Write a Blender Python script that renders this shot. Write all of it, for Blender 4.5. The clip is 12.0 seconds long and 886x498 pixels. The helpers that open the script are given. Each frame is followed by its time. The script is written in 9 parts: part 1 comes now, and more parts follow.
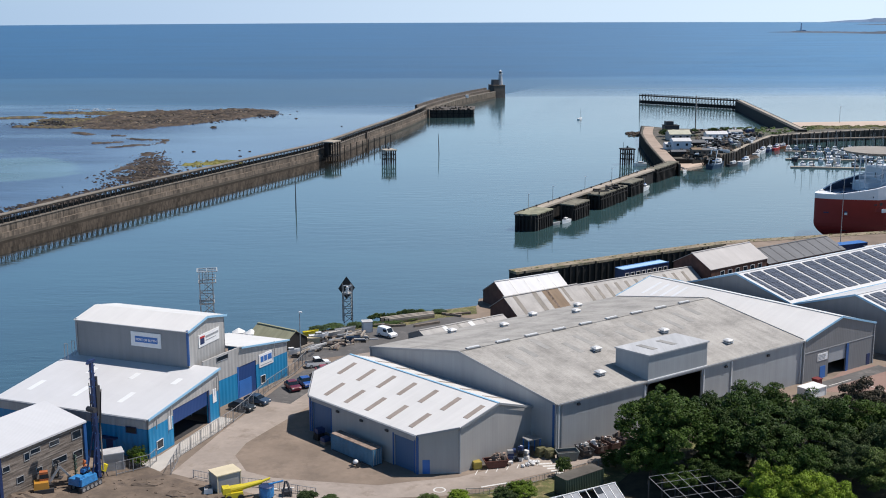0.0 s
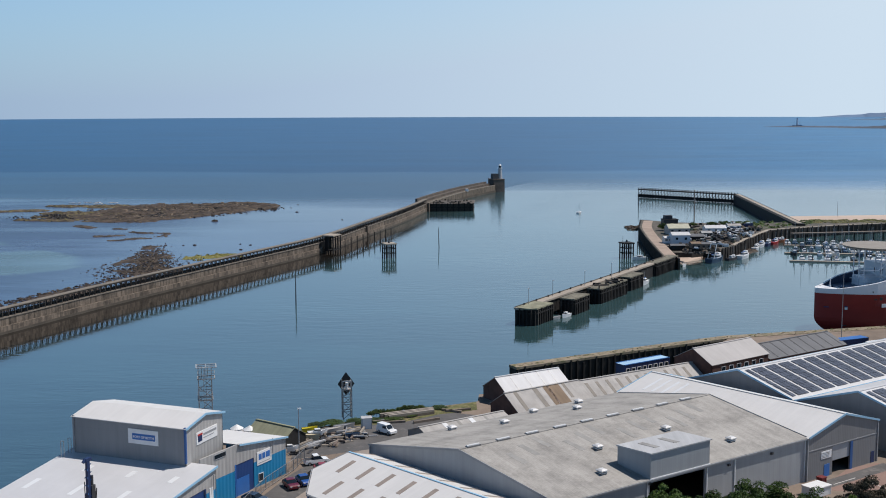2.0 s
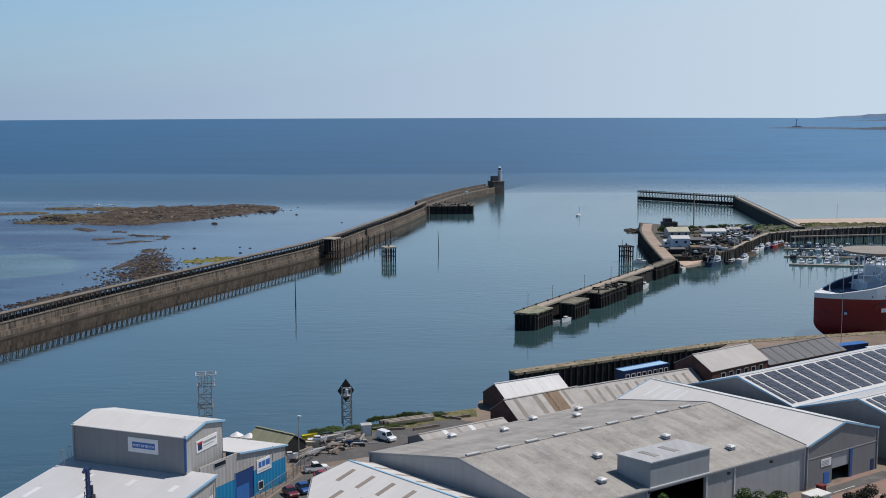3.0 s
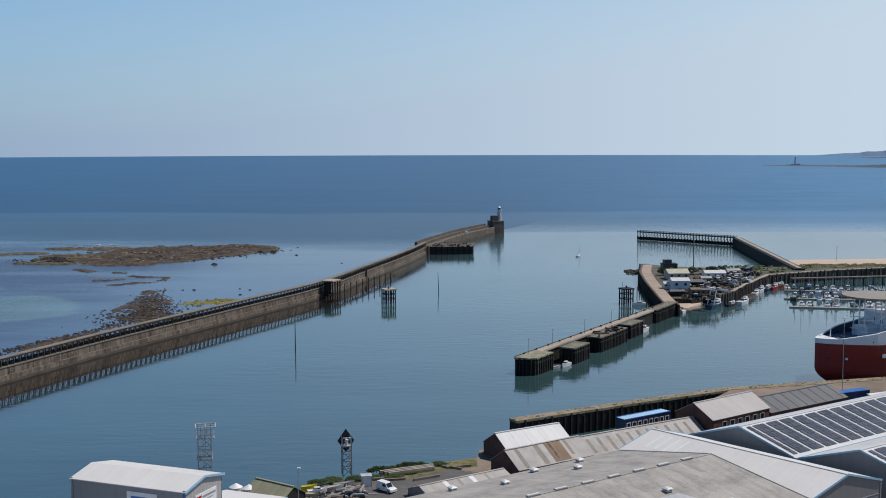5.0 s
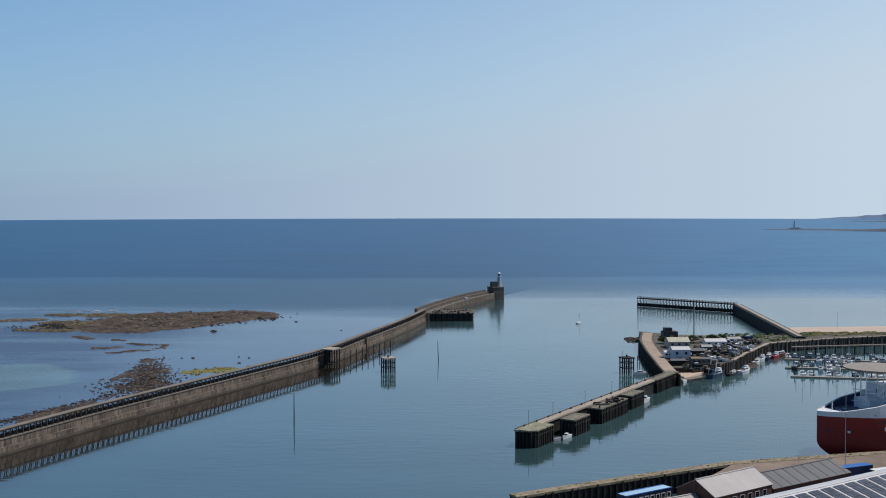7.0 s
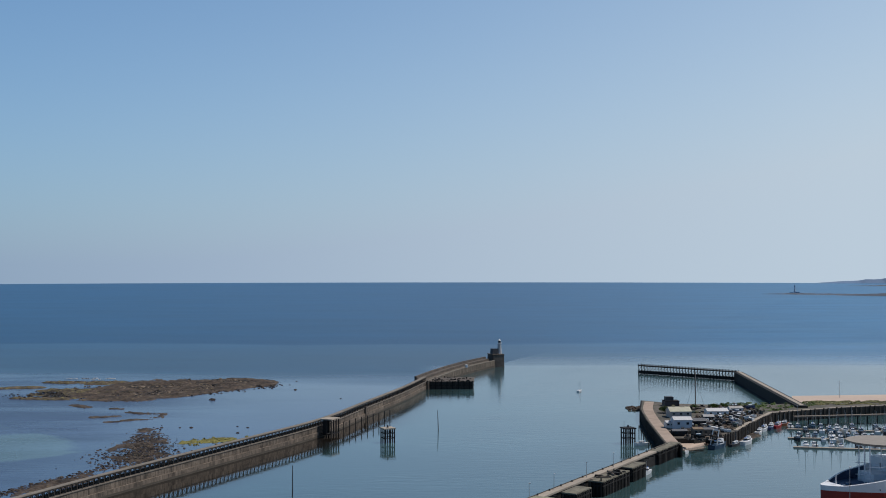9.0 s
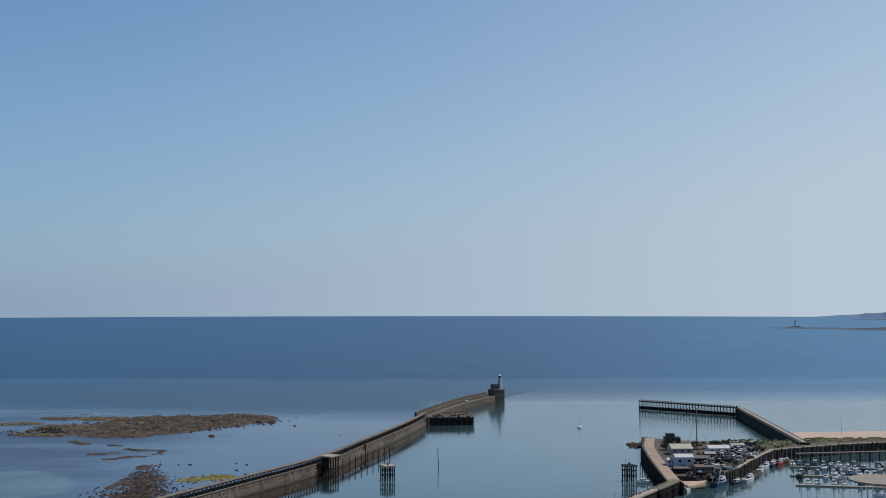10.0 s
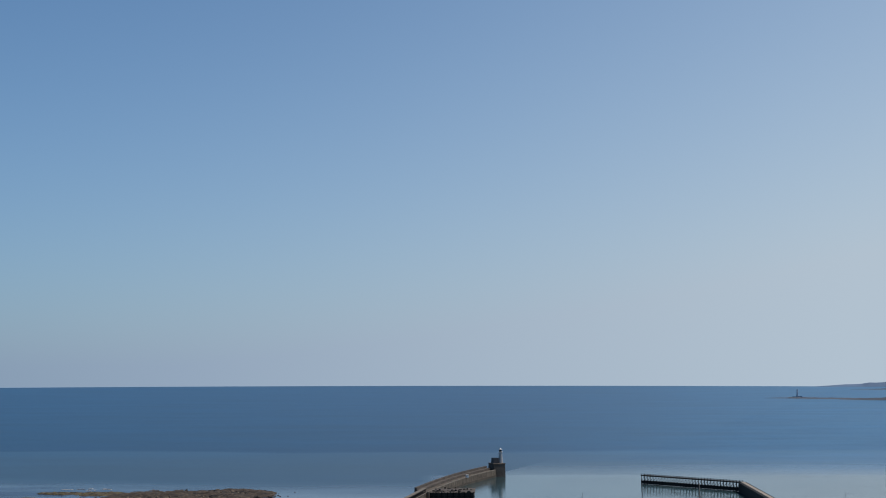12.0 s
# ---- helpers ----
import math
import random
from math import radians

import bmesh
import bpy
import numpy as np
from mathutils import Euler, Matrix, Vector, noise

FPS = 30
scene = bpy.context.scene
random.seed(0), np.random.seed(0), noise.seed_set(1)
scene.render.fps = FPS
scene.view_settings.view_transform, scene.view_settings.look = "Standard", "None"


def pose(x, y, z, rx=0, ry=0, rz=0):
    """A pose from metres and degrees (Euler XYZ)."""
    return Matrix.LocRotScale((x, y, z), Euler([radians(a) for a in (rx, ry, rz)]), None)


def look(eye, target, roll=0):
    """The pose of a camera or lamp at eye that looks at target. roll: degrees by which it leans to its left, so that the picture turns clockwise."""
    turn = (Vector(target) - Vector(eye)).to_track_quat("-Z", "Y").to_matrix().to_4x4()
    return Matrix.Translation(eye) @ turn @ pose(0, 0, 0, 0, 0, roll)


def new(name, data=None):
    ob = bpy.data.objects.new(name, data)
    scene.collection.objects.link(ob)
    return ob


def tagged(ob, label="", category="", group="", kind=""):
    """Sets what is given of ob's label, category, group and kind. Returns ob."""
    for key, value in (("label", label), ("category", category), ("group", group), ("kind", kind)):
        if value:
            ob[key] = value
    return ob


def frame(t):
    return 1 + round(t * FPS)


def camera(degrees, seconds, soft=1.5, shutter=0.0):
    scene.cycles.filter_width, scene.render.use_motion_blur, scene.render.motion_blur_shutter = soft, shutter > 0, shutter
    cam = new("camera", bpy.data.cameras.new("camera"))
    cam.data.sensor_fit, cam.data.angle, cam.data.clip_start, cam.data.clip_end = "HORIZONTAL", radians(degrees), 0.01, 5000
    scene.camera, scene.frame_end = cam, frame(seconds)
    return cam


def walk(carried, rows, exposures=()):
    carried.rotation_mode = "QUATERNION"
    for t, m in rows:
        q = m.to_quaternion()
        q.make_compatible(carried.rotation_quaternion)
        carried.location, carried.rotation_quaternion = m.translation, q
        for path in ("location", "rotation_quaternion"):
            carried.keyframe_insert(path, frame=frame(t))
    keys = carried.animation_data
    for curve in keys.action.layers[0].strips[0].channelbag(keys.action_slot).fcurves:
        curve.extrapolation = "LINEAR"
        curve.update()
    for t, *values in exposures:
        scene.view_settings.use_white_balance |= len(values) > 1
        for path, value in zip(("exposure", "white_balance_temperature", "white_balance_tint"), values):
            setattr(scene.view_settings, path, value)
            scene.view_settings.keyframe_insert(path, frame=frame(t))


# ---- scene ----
EXPOSURES = [(0, 0.71), (1.5, 0.49), (3, 0.28), (5, 0.25), (6.5, 0.24), (9, 0.10), (12, -0.06)]
SKY_STRENGTH, SUN_STRENGTH, SKY_ZENITH = 0.10, 3.2, 0.18
SKY_AIR, SKY_DUST, SKY_OZONE = 0.9, 0.2, 4.0
SKY_TINT = (0.68, 0.95, 1.06)
HAZE_AWAY, HAZE_SUNWARD, HAZE_AMOUNT, HAZE_FALL, HAZE_GLOW = (0.195, 0.285, 0.430), (0.460, 0.555, 0.650), 0.92, 5.5, 0.80
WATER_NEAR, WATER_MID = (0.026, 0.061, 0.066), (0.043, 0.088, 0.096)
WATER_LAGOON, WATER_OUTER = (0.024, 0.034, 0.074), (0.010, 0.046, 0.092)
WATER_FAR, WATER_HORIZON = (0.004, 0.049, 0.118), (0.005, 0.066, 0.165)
WATER_SKYLIT = (0.016, 0.140, 0.300)
cam = camera(41.77, 12.0, soft=1.0)
PATH = [
    (0, (0.00, 0.00, 70.00), (0.000, 97.872, 49.480), -0.21),
    (0.5, (-0.00, 0.04, 70.08), (0.017, 98.341, 51.714), -0.23),
    (1, (-0.03, 0.03, 70.15), (-0.002, 98.755, 54.222), -0.18),
    (1.5, (-0.03, 0.01, 70.27), (0.015, 99.065, 56.577), -0.16),
    (2, (-0.03, 0.03, 70.68), (0.002, 99.221, 57.975), -0.16),
    (2.5, (-0.06, 0.10, 71.23), (-0.012, 99.297, 58.616), -0.17),
    (3, (-0.08, 0.11, 71.95), (-0.009, 99.308, 59.300), -0.15),
    (5, (-0.25, 0.37, 74.65), (-0.135, 99.909, 65.096), -0.13),
    (5.5, (-0.25, 0.39, 75.37), (-0.133, 100.048, 67.074), -0.12),
    (6, (-0.19, 0.44, 76.03), (-0.068, 100.202, 69.100), -0.11),
    (6.5, (-0.19, 0.51, 76.77), (-0.060, 100.354, 71.178), -0.10),
    (7, (-0.19, 0.57, 77.42), (-0.061, 100.480, 73.225), -0.07),
    (9, (-0.10, 0.89, 80.02), (0.018, 100.885, 81.279), -0.05),
    (9.5, (-0.13, 1.04, 80.67), (0.006, 101.002, 83.336), -0.12),
    (10, (-0.20, 1.12, 81.38), (-0.077, 101.034, 85.509), -0.04),
    (10.5, (-0.22, 1.13, 82.17), (-0.094, 100.975, 87.751), -0.10),
    (11, (-0.27, 0.99, 82.78), (-0.150, 100.739, 89.857), -0.06),
    (11.5, (-0.30, 0.73, 83.44), (-0.171, 100.361, 92.018), -0.08),
    (12, (-0.33, 0.44, 84.27), (-0.202, 99.938, 94.283), -0.08),
]
walk(cam, [(t, look(e, a, r)) for t, e, a, r in PATH], EXPOSURES)

# world and sun
SUN_TO = Vector((0.974, 0.225, 0.0)).normalized() * math.cos(radians(60)) + Vector((0, 0, math.sin(radians(60))))
world = bpy.data.worlds.new("world")
scene.world = world
world.use_nodes = True
wn = world.node_tree
wn.nodes.clear()
sky = wn.nodes.new("ShaderNodeTexSky")
sky.sky_type = "NISHITA"
sky.sun_disc = False
sky.sun_elevation = radians(60)
sky.sun_rotation = math.atan2(SUN_TO.x, SUN_TO.y)
sky.altitude = 0
sky.air_density, sky.dust_density, sky.ozone_density = SKY_AIR, SKY_DUST, SKY_OZONE
bg = wn.nodes.new("ShaderNodeBackground")
bg.inputs["Strength"].default_value = SKY_STRENGTH
wo = wn.nodes.new("ShaderNodeOutputWorld")
# sea haze: pale near the horizon, and a little brighter towards the sun
tcw = wn.nodes.new("ShaderNodeTexCoord")
sepw = wn.nodes.new("ShaderNodeSeparateXYZ")
wn.links.new(tcw.outputs["Generated"], sepw.inputs[0])


def wmath(op, a, b=0.0, clamp=False):
    n = wn.nodes.new("ShaderNodeMath")
    n.operation, n.use_clamp = op, clamp
    for s, v in zip(n.inputs, (a, b)):
        if isinstance(v, (int, float)):
            s.default_value = v
        else:
            wn.links.new(v, s)
    return n.outputs[0]


up_ = wmath("MAXIMUM", sepw.outputs[2], 0.0)
falloff = wmath("EXPONENT", wmath("MULTIPLY", up_, -HAZE_FALL))
sund = wn.nodes.new("ShaderNodeVectorMath")
sund.operation = "DOT_PRODUCT"
sund.inputs[1].default_value = (0.86, 0.51, 0.0)
wn.links.new(tcw.outputs["Generated"], sund.inputs[0])
toward = wmath("MAXIMUM", sund.outputs["Value"], 0.0)
tone = wn.nodes.new("ShaderNodeMix")
tone.data_type = "RGBA"
wn.links.new(wmath("MULTIPLY", toward, 1.3, True), tone.inputs[0])
tone.inputs[6].default_value = (*[c / SKY_STRENGTH for c in HAZE_AWAY], 1.0)
tone.inputs[7].default_value = (*[c / SKY_STRENGTH for c in HAZE_SUNWARD], 1.0)
glow = wmath("MULTIPLY", wmath("POWER", toward, 2.0), wmath("EXPONENT", wmath("MULTIPLY", up_, -1.0)))
fac = wmath("ADD", wmath("MULTIPLY", falloff, HAZE_AMOUNT), wmath("MULTIPLY", glow, HAZE_GLOW), True)
hz = wn.nodes.new("ShaderNodeMix")
hz.data_type = "RGBA"
wn.links.new(fac, hz.inputs[0])
tint = wn.nodes.new("ShaderNodeMix")
tint.data_type, tint.blend_type = "RGBA", "MULTIPLY"
tint.inputs[0].default_value = 1.0
tint.inputs[7].default_value = (*SKY_TINT, 1.0)
wn.links.new(sky.outputs[0], tint.inputs[6])
wn.links.new(tint.outputs[2], hz.inputs[6])
wn.links.new(tone.outputs[2], hz.inputs[7])
# the clear zenith is deeper than the hazy horizon
deep = wn.nodes.new("ShaderNodeMapRange")
deep.interpolation_type = "SMOOTHSTEP"
deep.inputs["From Min"].default_value, deep.inputs["From Max"].default_value = 0.40, 0.78
deep.inputs["To Min"].default_value, deep.inputs["To Max"].default_value = 1.0, SKY_ZENITH
wn.links.new(up_, deep.inputs["Value"])
dim = wn.nodes.new("ShaderNodeMix")
dim.data_type, dim.blend_type = "RGBA", "MULTIPLY"
dim.inputs[0].default_value = 1.0
wn.links.new(hz.outputs[2], dim.inputs[6])
wn.links.new(deep.outputs[0], dim.inputs[7])
wn.links.new(dim.outputs[2], bg.inputs[0])
wn.links.new(bg.outputs[0], wo.inputs[0])
sun_data = bpy.data.lights.new("sun", "SUN")
sun_data.energy, sun_data.angle, sun_data.color = SUN_STRENGTH, radians(0.53), (1.0, 0.94, 0.90)
sun = new("sun", sun_data)
sun.matrix_basis = look((300, 300, 400), Vector((300, 300, 400)) - SUN_TO)


# ---- materials ----
def nodes_of(name):
    m = bpy.data.materials.new(name)
    m.use_nodes = True
    t = m.node_tree
    return m, t, t.nodes["Principled BSDF"]


def link(t, a, b):
    t.links.new(a, b)


def noise_node(t, vec, scale, detail=4.0, rough=0.6):
    n = t.nodes.new("ShaderNodeTexNoise")
    n.inputs["Scale"].default_value = scale
    n.inputs["Detail"].default_value = detail
    n.inputs["Roughness"].default_value = rough
    if vec is not None:
        link(t, vec, n.inputs["Vector"])
    return n


def ramp_node(t, fac, stops):
    r = t.nodes.new("ShaderNodeValToRGB")
    els = r.color_ramp.elements
    while len(els) < len(stops):
        els.new(0.5)
    for e, (p, c) in zip(els, stops):
        e.position = p
        e.color = (*c, 1.0) if len(c) == 3 else c
    link(t, fac, r.inputs[0])
    return r


def mix_node(t, fac, a, b, blend="MIX"):
    n = t.nodes.new("ShaderNodeMix")
    n.data_type, n.blend_type = "RGBA", blend
    for s, v in ((n.inputs[0], fac), (n.inputs[6], a), (n.inputs[7], b)):
        if isinstance(v, (int, float)):
            s.default_value = v
        elif isinstance(v, (tuple, list)):
            s.default_value = (*v, 1.0) if len(v) == 3 else v
        else:
            link(t, v, s)
    return n.outputs[2]


def bump_node(t, b, height, strength, distance=0.05, normal=None):
    n = t.nodes.new("ShaderNodeBump")
    n.inputs["Strength"].default_value = strength
    n.inputs["Distance"].default_value = distance
    link(t, height, n.inputs["Height"])
    if normal is not None:
        link(t, normal, n.inputs["Normal"])
    link(t, n.outputs[0], b.inputs["Normal"])
    return n.outputs[0]


def surface(name, col, rough=0.7, metal=0.0, var=0.2, scale=0.35, fine=4.0, bump=0.15, stain=None, stain_at=0.6, random_tint=0.0):
    """A worn surface: coarse patches, fine grain, optional stains of a second colour."""
    m, t, b = nodes_of(name)
    tc = t.nodes.new("ShaderNodeTexCoord")
    geo = t.nodes.new("ShaderNodeNewGeometry")
    pos = geo.outputs["Position"]
    lo = tuple(c * (1 - var) for c in col)
    hi = tuple(min(1.0, c * (1 + var)) for c in col)
    n1 = noise_node(t, pos, scale, 5)
    n2 = noise_node(t, pos, fine, 4)
    c = ramp_node(t, n1.outputs[0], [(0.3, lo), (0.7, hi)]).outputs[0]
    g = ramp_node(t, n2.outputs[0], [(0.3, (1 - var * 0.6,) * 3), (0.7, (1.0,) * 3)]).outputs[0]
    c = mix_node(t, 1.0, c, g, "MULTIPLY")
    if stain:
        n3 = noise_node(t, pos, scale * 2.3, 7, 0.7)
        k = ramp_node(t, n3.outputs[0], [(stain_at, (0, 0, 0)), (min(1, stain_at + 0.14), (1, 1, 1))]).outputs[0]
        c = mix_node(t, k, c, stain)
    if random_tint:
        oi = t.nodes.new("ShaderNodeObjectInfo")
        k = ramp_node(t, oi.outputs["Random"], [(0.0, (1 - random_tint,) * 3), (1.0, (1 + random_tint,) * 3)]).outputs[0]
        c = mix_node(t, 1.0, c, k, "MULTIPLY")
    link(t, c, b.inputs["Base Color"])
    b.inputs["Roughness"].default_value = rough
    b.inputs["Metallic"].default_value = metal
    if bump:
        bump_node(t, b, n2.outputs[0], bump)
    return m


def sheeting(name, col, rough=0.45, pitch=0.25, var=0.12, streak=0.15, stain=None, depth=0.006, stain_at=0.58, blotch=0.0, laps=True):
    """Profiled metal or cement sheeting; ribs run along V, laid out in metres."""
    m, t, b = nodes_of(name)
    uv = t.nodes.new("ShaderNodeUVMap")
    sep = t.nodes.new("ShaderNodeSeparateXYZ")
    link(t, uv.outputs[0], sep.inputs[0])
    wave = t.nodes.new("ShaderNodeMath")
    wave.operation = "MULTIPLY"
    wave.inputs[1].default_value = 2 * math.pi / pitch
    link(t, sep.outputs[0], wave.inputs[0])
    sine = t.nodes.new("ShaderNodeMath")
    sine.operation = "SINE"
    link(t, wave.outputs[0], sine.inputs[0])
    mp = t.nodes.new("ShaderNodeMapping")
    mp.inputs["Scale"].default_value = (1.0, 0.06, 1.0)
    link(t, uv.outputs[0], mp.inputs[0])
    n1 = noise_node(t, mp.outputs[0], 0.9, 5, 0.65)
    n2 = noise_node(t, uv.outputs[0], 0.12, 5, 0.6)
    lo = tuple(c * (1 - var) for c in col)
    hi = tuple(min(1.0, c * (1 + var)) for c in col)
    c = ramp_node(t, n2.outputs[0], [(0.3, lo), (0.7, hi)]).outputs[0]
    k = ramp_node(t, n1.outputs[0], [(0.3, (1 - streak,) * 3), (0.65, (1.0,) * 3)]).outputs[0]
    c = mix_node(t, 1.0, c, k, "MULTIPLY")
    # sheet laps across the slope
    lap = t.nodes.new("ShaderNodeMath")
    lap.operation = "PINGPONG"
    lap.inputs[1].default_value = 3.0
    link(t, sep.outputs[1], lap.inputs[0])
    lk = ramp_node(t, lap.outputs[0], [(0.0, (0.8,) * 3), (0.03, (1.0,) * 3)]).outputs[0]
    c = mix_node(t, 0.6 if laps else 0.0, c, mix_node(t, 1.0, c, lk, "MULTIPLY"))
    if stain:
        n3 = noise_node(t, mp.outputs[0], 0.5, 8, 0.75)
        k = ramp_node(t, n3.outputs[0], [(stain_at, (0, 0, 0)), (stain_at + 0.16, (1, 1, 1))]).outputs[0]
        c = mix_node(t, k, c, stain)
    if blotch:
        n4 = noise_node(t, uv.outputs[0], 0.22, 8, 0.72)
        k = ramp_node(t, n4.outputs[0], [(0.36, (1 - blotch,) * 3), (0.52, (1.0,) * 3), (0.75, (1 + blotch * 0.4,) * 3)]).outputs[0]
        c = mix_node(t, 1.0, c, k, "MULTIPLY")
        n5 = noise_node(t, uv.outputs[0], 2.6, 4, 0.7)
        k = ramp_node(t, n5.outputs[0], [(0.3, (1 - blotch * 0.6,) * 3), (0.6, (1.0,) * 3)]).outputs[0]
        c = mix_node(t, 1.0, c, k, "MULTIPLY")
    link(t, c, b.inputs["Base Color"])
    b.inputs["Roughness"].default_value = rough
    bump_node(t, b, sine.outputs[0], 0.5, depth)
    return m


WHITE_ROOF = sheeting("white_roof_sheet", (0.66, 0.645, 0.62), 0.5, 0.33, 0.05, 0.08, stain=(0.55, 0.54, 0.51), stain_at=0.66)
PORT_ROOF = sheeting("cool_white_roof_sheet", (0.565, 0.565, 0.57), 0.5, 0.33, 0.05, 0.05, stain=(0.47, 0.47, 0.46), stain_at=0.62)
GREY_ROOF = sheeting("grey_cement_roof", (0.385, 0.366, 0.336), 0.85, 0.4, 0.14, 0.2, stain=(0.27, 0.255, 0.235), stain_at=0.56, blotch=0.28)
OLD_ROOF = sheeting("old_light_roof", (0.45, 0.43, 0.405), 0.8, 0.3, 0.15, 0.2, stain=(0.30, 0.25, 0.19), stain_at=0.6, blotch=0.2)
LIGHT_ROOF = sheeting("pale_roof_sheet", (0.60, 0.60, 0.60), 0.6, 0.3, 0.08, 0.15, stain=(0.45, 0.44, 0.42))
GREY_SHEET = sheeting("dull_grey_sheet", (0.46, 0.465, 0.47), 0.6, 0.4, 0.1, 0.2, stain=(0.36, 0.35, 0.33), stain_at=0.55)
WARM_ROOF = sheeting("warm_pale_roof", (0.43, 0.41, 0.395), 0.75, 0.3, 0.1, 0.12)
DARK_ROOF = sheeting("dark_slate_roof", (0.13, 0.135, 0.145), 0.7, 0.3, 0.15, 0.2)
MOSS_ROOF = sheeting("moss_roof", (0.30, 0.30, 0.20), 0.85, 0.3, 0.2, 0.3)
BROWN_ROOF = sheeting("rusty_roof_sheet", (0.25, 0.18, 0.12), 0.85, 0.3, 0.25, 0.3)
BLUE_ROOF = sheeting("light_blue_roof", (0.36, 0.56, 0.74), 0.6, 0.3, 0.1, 0.15)
SHED_CLAD = sheeting("neutral_grey_cladding", (0.355, 0.345, 0.332), 0.5, 0.5, 0.06, 0.12, depth=0.003)
GREY_CLAD = sheeting("grey_cladding", (0.342, 0.358, 0.37), 0.5, 0.5, 0.06, 0.14, depth=0.003)
DARK_CLAD = sheeting("mid_grey_cladding", (0.195, 0.20, 0.205), 0.5, 0.5, 0.06, 0.15, depth=0.006)
# slate cladding; also the shaded copy for the port building's tall front
SHADE_CLAD = sheeting("slate_and_shaded_cladding", (0.235, 0.243, 0.252), 0.5, 0.5, 0.06, 0.15, depth=0.006)
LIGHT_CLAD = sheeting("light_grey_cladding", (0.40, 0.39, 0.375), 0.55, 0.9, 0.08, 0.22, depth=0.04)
BLUE_CLAD = sheeting("blue_cladding", (0.008, 0.20, 0.40), 0.5, 0.9, 0.08, 0.12, depth=0.04)
ROLLER = sheeting("blue_roller_door", (0.06, 0.12, 0.22), 0.5, 0.4, 0.05, 0.05)
ROLLER_DEEP = sheeting("deep_blue_roller_door", (0.012, 0.048, 0.17), 0.5, 0.4, 0.05, 0.05)
BLUE_TRIM = surface("blue_trim", (0.02, 0.09, 0.26), 0.45, var=0.05)
PALE_BLUE_TRIM = surface("pale_blue_trim", (0.26, 0.47, 0.64), 0.5, var=0.06)
WHITE_TRIM = surface("white_trim", (0.65, 0.66, 0.66), 0.5, var=0.06)
GREY_TRIM = surface("grey_trim", (0.28, 0.29, 0.3), 0.5, var=0.08)
ROOFLIGHT = surface("translucent_rooflight", (0.30, 0.25, 0.21), 0.5, var=0.12, scale=0.6)
ROOFLIGHT_PALE = surface("pale_rooflight", (0.70, 0.71, 0.71), 0.4, var=0.04)
# vent metal with the shadow under caps and cowls put into its colour
VENT_SHADE = surface("shade_dark_vent_metal", (0.16, 0.16, 0.16), 0.6, var=0.15, scale=0.8)
GALV = surface("pale_cowl_metal", (0.62, 0.62, 0.61), 0.45, var=0.12, scale=1.5)
ROOFLIGHT_GREY = surface("dirty_rooflight", (0.285, 0.275, 0.255), 0.6, var=0.15, scale=0.6)
ROOFLIGHT_DARK = surface("grimy_rooflight", (0.17, 0.15, 0.125), 0.6, var=0.25, scale=0.6)
# near-black for insides of doorways and skips: their darkness is in the colour
DARK_IN = surface("dark_interior", (0.03, 0.03, 0.032), 0.9)
BRICK = surface("dark_brick", (0.11, 0.055, 0.042), 0.9, var=0.3, scale=0.6, fine=3.0, bump=0.4)
CONCRETE = surface("concrete", (0.31, 0.262, 0.224), 0.9, var=0.2, scale=0.13, fine=1.2, stain=(0.225, 0.185, 0.15), stain_at=0.55)
PALE_CONCRETE = surface("pale_concrete", (0.45, 0.42, 0.38), 0.9, var=0.12, scale=0.2, fine=2.5)
DIRT = surface("dry_dirt", (0.168, 0.127, 0.095), 0.95, var=0.38, scale=0.22, fine=1.3, bump=0.9, stain=(0.105, 0.080, 0.063), stain_at=0.52)
YARD = surface("dusty_yard", (0.225, 0.175, 0.135), 0.95, var=0.24, scale=0.10, fine=0.9, bump=0.4, stain=(0.150, 0.118, 0.092), stain_at=0.53)
ASPHALT = surface("old_asphalt", (0.105, 0.10, 0.097), 0.9, var=0.25, scale=0.2, fine=2.0, stain=(0.16, 0.15, 0.14), stain_at=0.55)
RED_YARD = surface("red_yard", (0.25, 0.165, 0.135), 0.95, var=0.12, scale=0.2, fine=2.0)
PAINT_LINE = surface("worn_road_paint", (0.62, 0.61, 0.58), 0.8, var=0.15, scale=2.0, fine=6.0)
GRASS = surface("rough_grass", (0.12, 0.125, 0.045), 1.0, var=0.4, scale=0.5, fine=3.0, bump=1.0, stain=(0.24, 0.19, 0.10), stain_at=0.5)
JETTY_TOP = surface("worn_jetty_deck", (0.19, 0.175, 0.13), 0.9, var=0.35, scale=0.3, fine=2.0, stain=(0.09, 0.08, 0.06), stain_at=0.5)
QUAY_TOP = surface("rough_quay_top", (0.27, 0.22, 0.155), 0.95, var=0.3, scale=0.25, fine=2.0, bump=0.6, stain=(0.12, 0.12, 0.05), stain_at=0.5)
BROWN_PILE = surface("bleached_pile", (0.060, 0.052, 0.044), 0.9, var=0.4, scale=0.8, fine=4.0)
SPIT_PATH = surface("spit_path", (0.36, 0.28, 0.22), 0.95, var=0.2, scale=0.15, fine=1.2)
# soil colour darkened for the shade below the trees
SOIL_SHADE = surface("shade_dark_soil", (0.055, 0.050, 0.028), 1.0, var=0.4, scale=0.6, fine=3.0, bump=0.8)
SPIT = surface("cluttered_hardstanding", (0.125, 0.108, 0.09), 0.95, var=0.4, scale=0.12, fine=0.8, stain=(0.06, 0.062, 0.04), stain_at=0.47)
SAND = surface("beach_sand", (0.50, 0.395, 0.32), 0.95, var=0.08, scale=0.02, fine=0.5)
